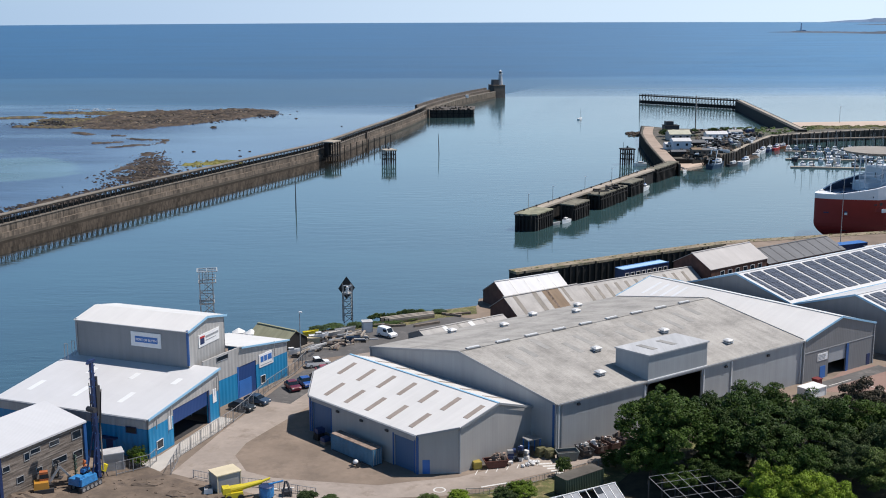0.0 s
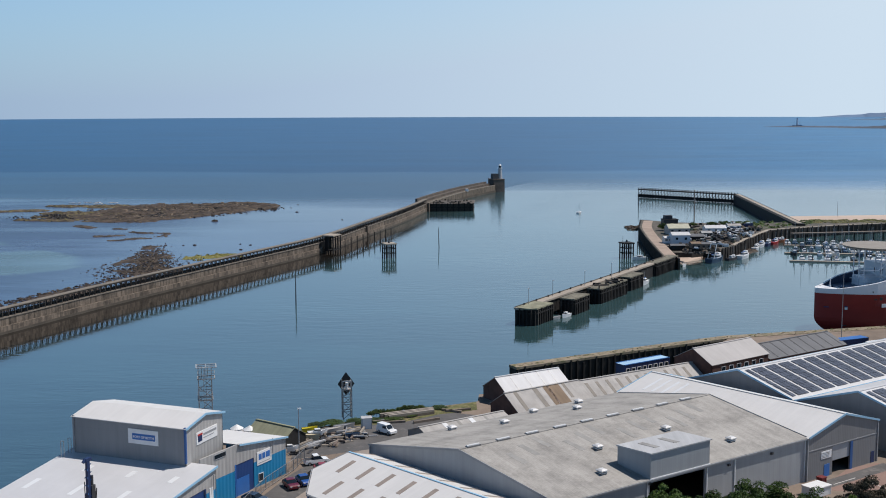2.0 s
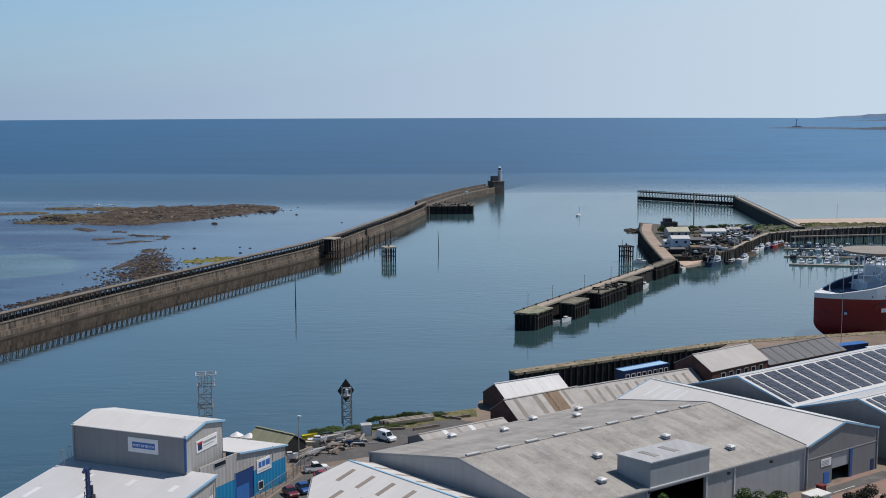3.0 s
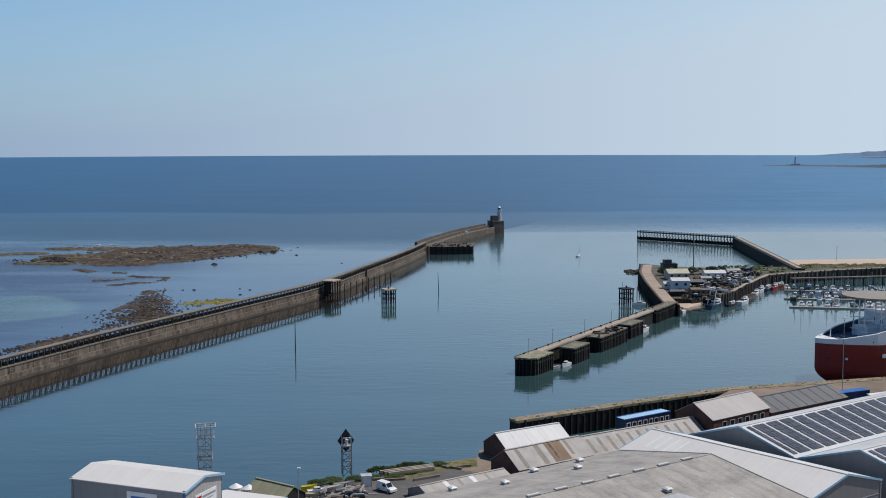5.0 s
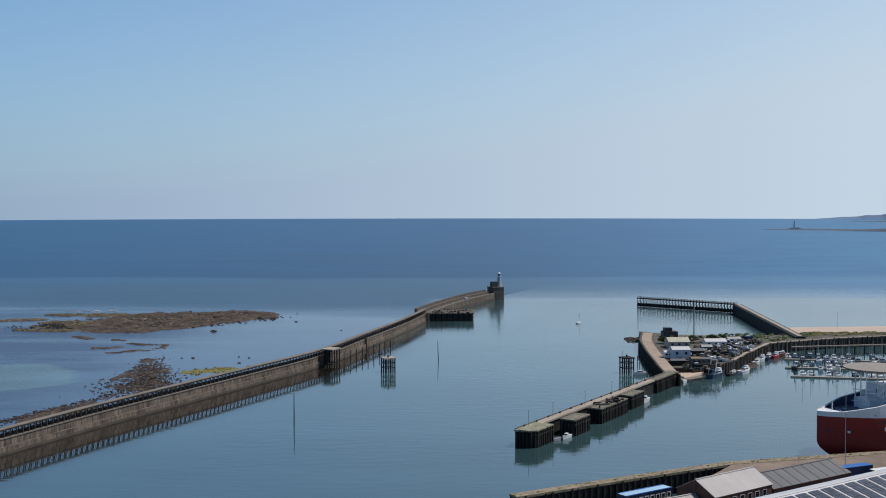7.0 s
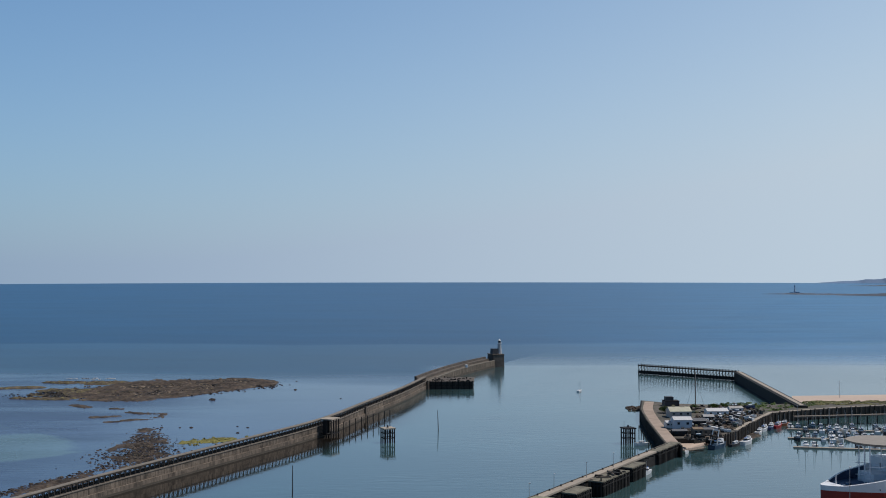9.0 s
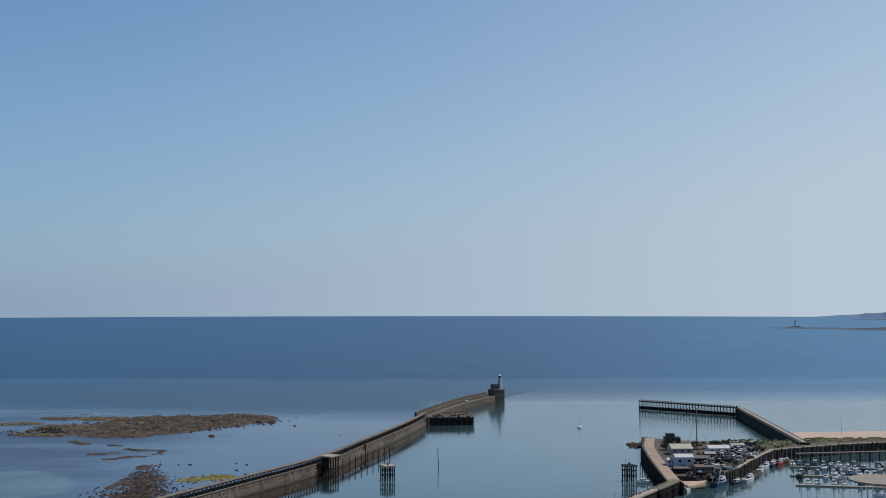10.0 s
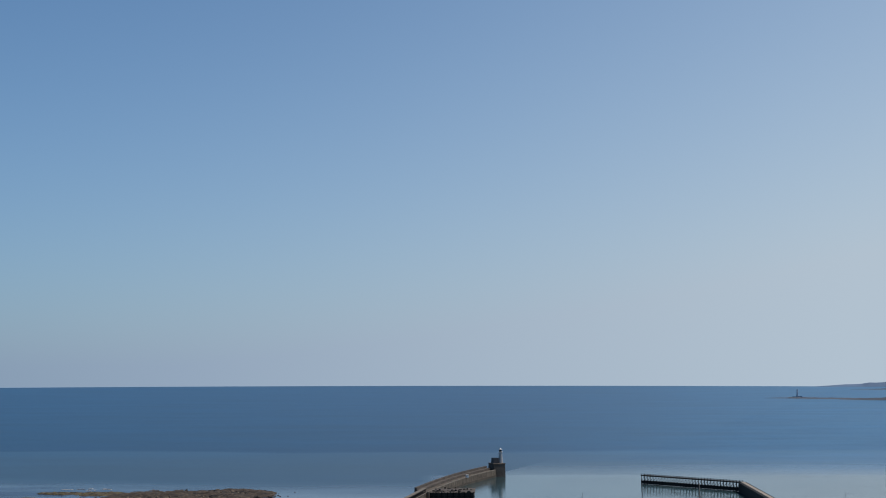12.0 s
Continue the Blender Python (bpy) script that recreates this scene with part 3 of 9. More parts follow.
# ---- setting: water, land, distance ----
s = Solid()
rings = [0, 60, 150, 300, 500, 800, 1200, 1800, 2600, 3600, 4950]
seg = 160
pts = [[(r * math.sin(2 * math.pi * i / seg), r * math.cos(2 * math.pi * i / seg), 0.0) for i in range(seg)] for r in rings]
for a, b in zip(pts[1:], pts[2:]):
    for i in range(seg):
        j = (i + 1) % seg
        s.face([a[i], b[i], b[j], a[j]])
s.face(pts[1][::-1])
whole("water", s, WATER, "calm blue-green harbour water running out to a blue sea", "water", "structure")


def land(name, outline, z, material, label, category="ground", base=-4.0):
    return whole(name, Solid().prism(outline, base, z), material, label, category, "structure")


D_DIR = Vector((0.8177, 0.5756))
SKEW = Vector((-0.703, 0.711))
# the quayside the sheds stand on, with its sea wall
SHORE = [(-700, -400), (700, -400), (700, 560), (330, 380), (126.8, 327), (79, 314), (71, 302), (63, 285), (55, 278.5), (40, 268.5), (23, 261), (8, 253), (7.5, 247), (-3, 242),
         (-11, 233), (-20, 231), (-29, 224), (-50, 221), (-62, 206), (-79, 180), (-130, 120), (-700, 40)]
land("ground", SHORE, GZ, YARD, "dusty brown concrete quayside with stains and wear")


def sheet(name, outline, z, material, label, category="ground"):
    return whole(name, Solid().prism(outline, z - 0.08, z), material, label, category, "structure")


# surfaces laid on the quay
sheet("road", [(-38.5, 154), (-20.8, 144), (0, 146), (14, 153.5), (26, 160), (45, 172), (44, 175), (26, 164.5), (14, 159.5), (2, 152.2), (-4, 150.9), (-9, 149.5),
               (-18, 151), (-24, 152.3), (-28, 154.6), (-30.6, 160.5), (-29.8, 165.5), (-23, 180), (-19, 188), (-15, 200), (-9, 212), (-14, 213), (-22, 204.5), (-27, 196), (-32, 178), (-34.5, 170)],
      GZ + 0.006, CONCRETE, "pale worn concrete road curving between the sheds", "road")
sheet("car_park", [(-30.4, 185), (-25.4, 183), (-20, 197), (-24, 204), (-27, 197)], GZ + 0.012, ASPHALT, "dark patched asphalt parking strip", "car park")
sheet("path_apron", [(-43.6, 157.4), (-40.2, 154.6), (-38.8, 160.0), (-34.6, 171), (-33.6, 176), (-36.0, 177.0), (-41.6, 160.8)], GZ + 0.014, PALE_CONCRETE, "pale concrete apron in front of the port building", "path")
sheet("ground_asphalt", [(-28, 206), (-12, 213), (5, 221), (9, 235), (-3, 240), (-12, 231), (-21, 229.5), (-28, 223)], GZ + 0.008, ASPHALT, "dark patched asphalt of the boat yard")
sheet("ground_dirt", [(-75, 120), (-20, 130), (-22, 143.2), (-38.8, 153), (-43, 157), (-52, 156.5), (-75, 130)], GZ + 0.010, DIRT, "churned brown bare earth of a building site")
sheet("ground_red", [(63, 188.5), (80, 186), (84, 201), (78, 203), (72, 200)], GZ + 0.010, RED_YARD, "reddish concrete yard between the sheds")
sheet("ground_apron", [(63.4, 191.6), (65.2, 189.4), (81.0, 200.4), (79.4, 203.0)], GZ + 0.016, ASPHALT, "dark asphalt strip along the hall front")
sheet("ground_verge", [(-20, 120), (90, 120), (90, 172), (66, 178), (46, 170.5), (27, 158.5), (15, 152), (0, 144.6), (-20, 142.8)], GZ + 0.008, GRASS, "rough grass verge beside the road")
# dark sheet laid where the trees shade the ground
sheet("ground_tree_shade", [(24, 138), (68, 134), (70, 166), (62, 172), (46, 168), (28.5, 157), (24, 150)], GZ + 0.014, SOIL_SHADE, "dark ground under the trees with their shade in its colour")
sheet("ground_bank", [(-20.5, 230.6), (-11, 232.4), (-3, 241.4), (7.2, 246.6), (7.2, 240), (-1, 236.5), (-9, 230), (-20, 227.5)], GZ + 0.016, GRASS, "strip of dry grass along the quay edge")

# far coast and the offshore lighthouse; distance haze is put into their colours
def low_hill(pts, height, seedv, depth=60):
    rnd = random.Random(seedv)
    s = Solid()
    n = 40
    line = [lerp(pts[0], pts[1], i / n) for i in range(n + 1)]
    hs = [height * min(1, i / n * 4, 8 * (1 - i / n)) * (0.75 + 0.25 * rnd.random()) + 0.3 for i in range(n + 1)]
    for i in range(n):
        (x0, y0), (x1, y1) = line[i], line[i + 1]
        s.face([(x0, y0, -1), (x1, y1, -1), (x1, y1 + depth * .4, hs[i + 1]), (x0, y0 + depth * .4, hs[i])])
        s.face([(x0, y0 + depth * .4, hs[i]), (x1, y1 + depth * .4, hs[i + 1]), (x1, y1 + depth, -1), (x0, y0 + depth, -1)])
    return s


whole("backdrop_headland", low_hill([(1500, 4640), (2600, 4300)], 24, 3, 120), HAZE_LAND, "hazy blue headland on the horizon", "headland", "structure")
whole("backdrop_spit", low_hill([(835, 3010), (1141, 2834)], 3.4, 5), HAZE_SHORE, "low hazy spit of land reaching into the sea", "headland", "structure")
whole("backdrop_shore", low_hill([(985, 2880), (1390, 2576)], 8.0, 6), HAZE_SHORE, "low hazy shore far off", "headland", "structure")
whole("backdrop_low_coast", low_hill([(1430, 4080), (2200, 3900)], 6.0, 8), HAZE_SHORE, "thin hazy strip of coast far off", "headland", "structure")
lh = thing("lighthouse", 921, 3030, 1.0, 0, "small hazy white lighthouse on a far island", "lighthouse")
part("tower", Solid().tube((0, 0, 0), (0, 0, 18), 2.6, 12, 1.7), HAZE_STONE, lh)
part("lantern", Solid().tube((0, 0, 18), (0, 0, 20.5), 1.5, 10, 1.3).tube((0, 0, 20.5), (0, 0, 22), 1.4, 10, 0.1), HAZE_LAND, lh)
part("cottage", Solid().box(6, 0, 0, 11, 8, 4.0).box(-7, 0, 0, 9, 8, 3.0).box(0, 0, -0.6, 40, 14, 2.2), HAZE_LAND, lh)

# ---- buildings ----
def wall_solid(p, q, zb, tops, openings=(), t=0.25):
    """A wall from p to q with its outside on the right of p->q. tops: (share, height) along it; openings: (metres from, to, z from, z to)."""
    p, q = Vector(p), Vector(q)
    ln = (q - p).length
    ux = (q - p) / ln
    nin = Vector((-ux.y, ux.x))
    cuts = sorted({0.0, ln, *[a * ln for a, _ in tops], *[c for o in openings for c in o[:2]]})

    def top(d):
        for (a0, h0), (a1, h1) in zip(tops, tops[1:]):
            if a0 * ln - 1e-6 <= d <= a1 * ln + 1e-6:
                return h0 + (h1 - h0) * (d - a0 * ln) / max(1e-6, (a1 - a0) * ln)
        return tops[-1][1]

    s = Solid()

    def block(d0, d1, za, zb0, zb1):
        a, b = p + ux * d0, p + ux * d1
        c, e = b + nin * t, a + nin * t
        uv = [(d0, za), (d1, za), (d1, zb1), (d0, zb0)]
        s.face([(a.x, a.y, za), (b.x, b.y, za), (b.x, b.y, zb1), (a.x, a.y, zb0)], uv)
        s.face([(c.x, c.y, za), (e.x, e.y, za), (e.x, e.y, zb0), (c.x, c.y, zb1)], [uv[1], uv[0], uv[3], uv[2]])
        s.face([(e.x, e.y, zb0), (a.x, a.y, zb0), (b.x, b.y, zb1), (c.x, c.y, zb1)], [uv[3]] * 4)
        s.face([(a.x, a.y, za), (e.x, e.y, za), (c.x, c.y, za), (b.x, b.y, za)], [uv[0]] * 4)
        s.face([(a.x, a.y, za), (a.x, a.y, zb0), (e.x, e.y, zb0), (e.x, e.y, za)], [uv[0]] * 4)
        s.face([(b.x, b.y, za), (c.x, c.y, za), (c.x, c.y, zb1), (b.x, b.y, zb1)], [uv[1]] * 4)

    for d0, d1 in zip(cuts, cuts[1:]):
        mid = (d0 + d1) / 2
        hole = [o for o in openings if o[0] < mid < o[1]]
        t0, t1 = top(d0 + 1e-5), top(d1 - 1e-5)
        if not hole:
            block(d0, d1, zb, t0, t1)
        else:
            o = hole[0]
            if o[2] > zb + 0.02:
                block(d0, d1, zb, o[2], o[2])
            if min(t0, t1) > o[3] + 0.02:
                block(d0, d1, o[3], t0, t1)
    return s


def hall(ob, A, B, C, D, ze, zr, roof_mat, wall_mat, trim=None, share=0.5, openings=None, over=0.25, zb=GZ, roof_labels=("", ""), skip=(), verge=0.35):
    """A shed over the plan A-B (eave), C-D (eave), counter-clockwise, with its ridge from D-A to B-C. ze: one height or two."""
    openings = openings or {}
    A, B, C, D = (Vector(p) for p in (A, B, C, D))
    z1, z2 = ze if isinstance(ze, tuple) else (ze, ze)
    r0, r1 = A.lerp(D, share), B.lerp(C, share)
    walls = {"front": (A, B, [(0, z1), (1, z1)]), "right": (B, C, [(0, z1), (share, zr), (1, z2)]),
             "back": (C, D, [(0, z2), (1, z2)]), "left": (D, A, [(0, z2), (1 - share, zr), (1, z1)])}
    for k, (p, q, tops) in walls.items():
        if k not in skip:
            part("wall", wall_solid(p, q, zb, [(a, h - 0.12) for a, h in tops], openings.get(k, ())), wall_mat, ob)
    ax = (B - A).normalized()
    slopes = []
    for (e0, e1, z, other) in ((A, B, z1, D), (C, D, z2, A)):
        q0, q1 = (r0, r1) if e0 is A else (r1, r0)
        out0, out1 = (e0 - q0).normalized(), (e1 - q1).normalized()
        drop = (zr - z) / max(0.1, (e0 - q0).length) * over
        sgn = 1 if e0 is A else -1
        a, b = e0 + out0 * over - ax * sgn * over, e1 + out1 * over + ax * sgn * over
        c, d = q1 + ax * sgn * over, q0 - ax * sgn * over
        slopes.append(part("roof_slope", Solid().slab((a.x, a.y, z - drop), (b.x, b.y, z - drop), (c.x, c.y, zr), (d.x, d.y, zr), 0.1), roof_mat[0 if e0 is A else -1], ob))
    ridge = Solid()
    ridge.beam((r0.x - ax.x * over, r0.y - ax.y * over, zr + 0.03), (r1.x + ax.x * over, r1.y + ax.y * over, zr + 0.03), 0.5, 0.1)
    part("ridge_cap", ridge, roof_mat[0], ob)
    if trim:
        for g0, g1, rr, sg in ((A, D, r0, -1), (B, C, r1, 1)):
            for e, z in ((g0, z1), (g1, z2)):
                o = ax * sg * (over + 0.05)
                part("verge_trim", Solid().beam((e.x + o.x, e.y + o.y, z - 0.05), (rr.x + o.x, rr.y + o.y, zr - 0.05), 0.12, verge), trim, ob)
        for e0, e1, z in ((A, B, z1), (C, D, z2)):
            out = Vector(((e1 - e0).y, -(e1 - e0).x)).normalized() * (over + 0.08)
            part("gutter", Solid().beam((e0.x + out.x, e0.y + out.y, z - 0.22), (e1.x + out.x, e1.y + out.y, z - 0.22), 0.2, 0.24), trim, ob)
        for c in (A, B, C, D):
            z = z1 if c in (A, B) else z2
            part("corner_trim", Solid().box(c.x, c.y, zb, 0.28, 0.28, z - zb - 0.15, math.degrees(math.atan2(ax.y, ax.x))), GREY_TRIM, ob)
    return slopes


def on_slope(e0, e1, q1, q0, z, zr, u0, u1, v0, v1, lift):
    """A flat piece on a slope between eave e0-e1 (height z) and ridge q0-q1 (zr); u, v are shares."""
    def at(u, v):
        p = Vector(e0).lerp(Vector(e1), u).lerp(Vector(q0).lerp(Vector(q1), u), v)
        return (p.x, p.y, z + (zr - z) * v + lift)
    return Solid().slab(at(u0, v0), at(u1, v0), at(u1, v1), at(u0, v1), 0.06)


# grey warehouse with the long cement roof
dA, dB = (16.4, 160.7), (62.0, 192.8)
dC, dD = (34.3, 223.8), (-12.3, 189.7)
wh = thing("warehouse", 0, 0, 0, 0, "long grey metal warehouse with a stained cement sheet roof", "warehouse")
hall(wh, dA, dB, dC, dD, 13.3, 17.0, (GREY_ROOF,), GREY_CLAD, GREY_TRIM, 0.484, {"front": ((18.5, 30.7, GZ, 12.6),)}, skip=())
dR0, dR1 = Vector(dA).lerp(Vector(dD), 0.484), Vector(dB).lerp(Vector(dC), 0.484)
# white shed in front of it, both front corners cut off
cA, cB, cC, cD = Vector((-20.6, 170.7)), Vector((-1.4, 150.8)), Vector((12.9, 165.6)), Vector((-6.9, 186.2))
cR0, cR1 = cA.lerp(cD, 0.585), cB.lerp(cC, 0.585)
cP, cQ = Vector((-3.7, 153.35)), Vector((2.25, 153.6))
C_E, C_R = 11.4, 14.2
C_Q = 12.43
c_along = (cB - cA).normalized()
cE, cF = cR1 + c_along * 1.15, cC + c_along * 1.15
cL, cN, cV = cR0 - c_along * 3.65, cD - c_along * 3.65, cA.lerp(cR0, 0.44) - c_along * 5.06
C_V = C_E + (C_R - C_E) * 0.44
ws = thing("white_roofed_shed", 0, 0, 0, 0, "grey metal shed with a bright white roof and brown rooflights", "warehouse")
for p, q, tops, holes in ((cA, cP, [(0, C_E), (1, C_E)], ((0.5, 5.0, GZ, 10.4), (19.4, 23.6, GZ, 10.2))), (cP, cQ, [(0, C_E), (1, C_Q)], ((0.7, 1.75, GZ, 7.6),)),
                          (cQ, cE, [(0, C_Q), (1, C_R)], ()), (cE, cF, [(0, C_R), (1, C_E)], ()), (cF, cN, [(0, C_E), (1, C_E)], ()), (cN, cL, [(0, C_E), (1, C_R)], ()), (cL, cV, [(0, C_R), (1, C_V)], ()), (cV, cA, [(0, C_V), (1, C_E)], ())):
    part("wall", wall_solid(p, q, GZ, [(a, h - 0.12) for a, h in tops], holes), SHED_CLAD, ws)
c_out = (cA - cR0).normalized() * 0.25
s = Solid()
ux, up = (cB - cA).normalized(), (cR0 - cA).normalized()
pts3 = [(*(cA + c_out), C_E - 0.06), (*(cP + c_out), C_E - 0.06), (*(cQ - up * 0.2 + ux * 0.3), C_Q), (*(cE + ux * 0.3), C_R), (*(cL - ux * 0.2), C_R), (*(cV - ux * 0.25), C_V)]
uvs = [((Vector(p[:2]) - cA).dot(ux), (Vector(p[:2]) - cA).dot(up)) for p in pts3]
s.face(pts3, uvs)
s.face([(x, y, z - 0.1) for x, y, z in reversed(pts3)], uvs[::-1])
for p, q in zip(pts3, pts3[1:] + pts3[:1]):
    s.face([(p[0], p[1], p[2] - 0.1), (q[0], q[1], q[2] - 0.1), q, p])
part("roof_slope", s, WHITE_ROOF, ws)
part("roof_slope", Solid().slab((*(cF - c_out), C_E - 0.06), (*(cN - c_out), C_E - 0.06), (*(cL - ux * 0.2), C_R), (*(cE + ux * 0.3), C_R), 0.1), WHITE_ROOF, ws)
part("ridge_cap", Solid().beam((*(cL - ux * 0.2), C_R + 0.03), (*(cE + ux * 0.3), C_R + 0.03), 0.35, 0.08), PALE_BLUE_TRIM, ws, "pale blue ridge flashing")
for p, q, z0, z1 in ((cP, cQ, C_E, C_Q), (cQ, cE, C_Q, C_R), (cE, cF, C_R, C_E), (cL, cV, C_R, C_V), (cV, cA, C_V, C_E)):
    n = Vector(((q - p).y, -(q - p).x)).normalized() * 0.32
    part("verge_trim", Solid().beam((*(p + n), z0 - 0.1), (*(q + n), z1 - 0.1), 0.12, 0.3), GREY_TRIM, ws)
part("gutter", Solid().beam((*(cA + c_out * 1.4), C_E - 0.25), (*(cP + c_out * 1.4), C_E - 0.25), 0.2, 0.22), GREY_TRIM, ws)
for p, z in ((cA, C_E), (cP, C_E), (cQ, C_Q), (cF, C_E)):
    part("corner_trim", Solid().box(p.x, p.y, GZ, 0.26, 0.26, z - GZ - 0.2, 44), GREY_TRIM if p is cQ else BLUE_TRIM, ws)
for k in range(7):
    if k < 5:
        u0 = (2.15 + 4.82 * k) / 27.65
        part("rooflight", on_slope(cA, cB, cR1, cR0, C_E, C_R, u0, u0 + 0.032, 0.085, 0.41, 0.03), ROOFLIGHT, ws)
    u0 = (-1.05 + 4.68 * k) / 27.65
    part("rooflight", on_slope(cA, cB, cR1, cR0, C_E, C_R, u0, u0 + 0.032, 0.545, 0.86, 0.03), ROOFLIGHT, ws)
for k in range(7):
    u0 = (3.6 + 4.9 * k) / 28.6 - 0.03
    part("rooflight", on_slope(cC, cD, cR0, cR1, C_E, C_R, max(0.02, u0), max(0.02, u0) + 0.032, 0.3, 0.8, 0.03), ROOFLIGHT, ws)
# white gabled hall beyond
eA, eB = (62.3, 192.6), (78.6, 204.2)
eD, eC = (34.6, 224.2), (50.5, 236.2)
wg = thing("gabled_hall", 0, 0, 0, 0, "grey metal hall with a clean white pitched roof", "warehouse")
hall(wg, eB, eC, eD, eA, 13.3, 16.0, (WHITE_ROOF,), DARK_CLAD, PALE_BLUE_TRIM, 0.5, {"left": ((7.0, 12.0, GZ, 10.6),)})
# two halls under solar panels
def solar_hall(p_left, p_right, length, label):
    ob = thing("solar_hall", 0, 0, 0, 0, label, "warehouse", "halls with solar panels")
    a, d = Vector(p_right), Vector(p_left)
    b, c = a + D_DIR * length, d + D_DIR * length
    hall(ob, a, b, c, d, 12.0, 16.0, (LIGHT_ROOF,), SHADE_CLAD, PALE_BLUE_TRIM, 0.5)
    return ob, a, b, c, d


sh1 = solar_hall((51.7, 241.0), (69.0, 223.4), 120, "grey metal hall with rows of dark solar panels on its roof")
sh2 = solar_hall((69.8, 222.8), (87.2, 205.2), 110, "grey metal hall with solar panels beside a gutter")

# blue and grey hall: low front, tall block, wing
A_O, A_U, A_V = Vector((-42.8, 159.2)), Vector((0.361, 0.9325)), Vector((-0.9325, 0.361))


def la(a, b):
    return A_O + A_U * a + A_V * b


bh = thing("port_building", 0, 0, 0, 0, "grey and blue metal port building with a white roof", "building")
p0, p1, p2, p3 = la(0, 0), la(19.2, 0), la(19.2, 27.2), la(0, 27.2)
BASE = 10.0  # top of the blue cladding


def two_tone(p, q, tops, openings=()):
    low = [(a, min(BASE, h)) for a, h in tops]
    lo_op = [(o[0], o[1], o[2], min(o[3], BASE)) for o in openings if o[2] < BASE]
    hi_op = [(o[0], o[1], max(o[2], BASE), o[3]) for o in openings if o[3] > BASE]
    part("wall", wall_solid(p, q, GZ, low, lo_op), BLUE_CLAD, bh, "bright blue ribbed cladding")
    part("wall", wall_solid(p, q, BASE, tops, hi_op), LIGHT_CLAD, bh, "light grey ribbed cladding")


two_tone(p3, p0, [(0, 11.5), (1, 11.5)])
two_tone(p0, p1, [(0, 11.5), (1, 13.5)], ((6.3, 15.8, GZ, 10.9),))
part("roof_slope", Solid().slab((*(p3 + A_V * .3 - A_U * .3), 11.7), (*(p0 - A_V * .3 - A_U * .3), 11.7), (*(p1 - A_V * .3), 13.7), (*(p2 + A_V * .3), 13.7), 0.15), PORT_ROOF, bh, "white profiled roof")
part("verge_trim", Solid().beam((*(p0 - A_V * .38 - A_U * .3), 11.6), (*(p1 - A_V * .38), 13.6), 0.12, 0.35), PALE_BLUE_TRIM, bh)
part("gutter", Solid().beam((*(p0 - A_U * .4), 11.5), (*(p3 - A_U * .4), 11.5), 0.2, 0.25), GREY_TRIM, bh)
# back and side walls close the hall against light leaking into the doorway
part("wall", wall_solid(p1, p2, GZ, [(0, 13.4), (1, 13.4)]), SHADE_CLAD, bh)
part("wall", wall_solid(p2, p3, GZ, [(0, 13.4), (1, 11.5)]), LIGHT_CLAD, bh)
# tall block
q0, q1, q2, q3 = la(17.6, 4.4), la(28.5, 4.4), la(28.5, 25.8), la(17.6, 25.8)
# the front face's shade is put into a darker cladding
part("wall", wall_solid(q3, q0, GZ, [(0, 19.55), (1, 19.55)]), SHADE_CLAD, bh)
part("wall", wall_solid(q0, q1, 13.0, [(0, 19.55), (0.5, 20.65), (1, 19.55)]), LIGHT_CLAD, bh)
part("wall", wall_solid(q1, q2, GZ, [(0, 19.55), (1, 19.55)]), GREY_CLAD, bh)
part("wall", wall_solid(q2, q3, GZ, [(0, 19.55), (0.5, 20.65), (1, 19.55)]), GREY_CLAD, bh)
qm0, qm1 = la(23.05, 4.1), la(23.05, 26.1)
part("roof_slope", Solid().slab((*la(17.3, 26.1), 19.65), (*la(17.3, 4.1), 19.65), (*qm0, 20.8), (*qm1, 20.8), 0.12), WHITE_ROOF, bh)
part("roof_slope", Solid().slab((*la(28.8, 4.1), 19.65), (*la(28.8, 26.1), 19.65), (*qm1, 20.8), (*qm0, 20.8), 0.12), WHITE_ROOF, bh)
part("verge_trim", Solid().beam((*la(17.3, 4.02), 19.55), (*la(23.05, 4.02), 20.7), 0.12, 0.35), PALE_BLUE_TRIM, bh)
part("verge_trim", Solid().beam((*la(28.8, 4.02), 19.55), (*la(23.05, 4.02), 20.7), 0.12, 0.35), PALE_BLUE_TRIM, bh)
part("corner_trim", Solid().box(*q0, 14.0, 0.32, 0.32, 5.8, 68.8), BLUE_TRIM, bh)
part("corner_trim", Solid().box(*q3, 14.0, 0.3, 0.3, 5.8, 68.8), GREY_TRIM, bh)
# wing
w0, w1, w2, w3 = la(19.3, 0), la(41.7, 0), la(41.7, 12), la(28.6, 12)
two_tone(la(19.3, 2.9), w1, [(0, 14.3), (0.42, 14.3), (1, 12.0)], ((8.8, 13.6, GZ, 10.9),))
two_tone(w1, w2, [(0, 12.0), (1, 12.0)])
part("roof_slope", Solid().slab((*la(42, 12), 12.15), (*la(42, -.3), 12.15), (*la(28.6, 1.4), 14.3), (*la(28.6, 12), 14.3), 0.12), WHITE_ROOF, bh)
part("verge_trim", Solid().beam((*la(42, -.38), 12.05), (*la(28.6, 1.3), 14.2), 0.12, 0.3), PALE_BLUE_TRIM, bh)

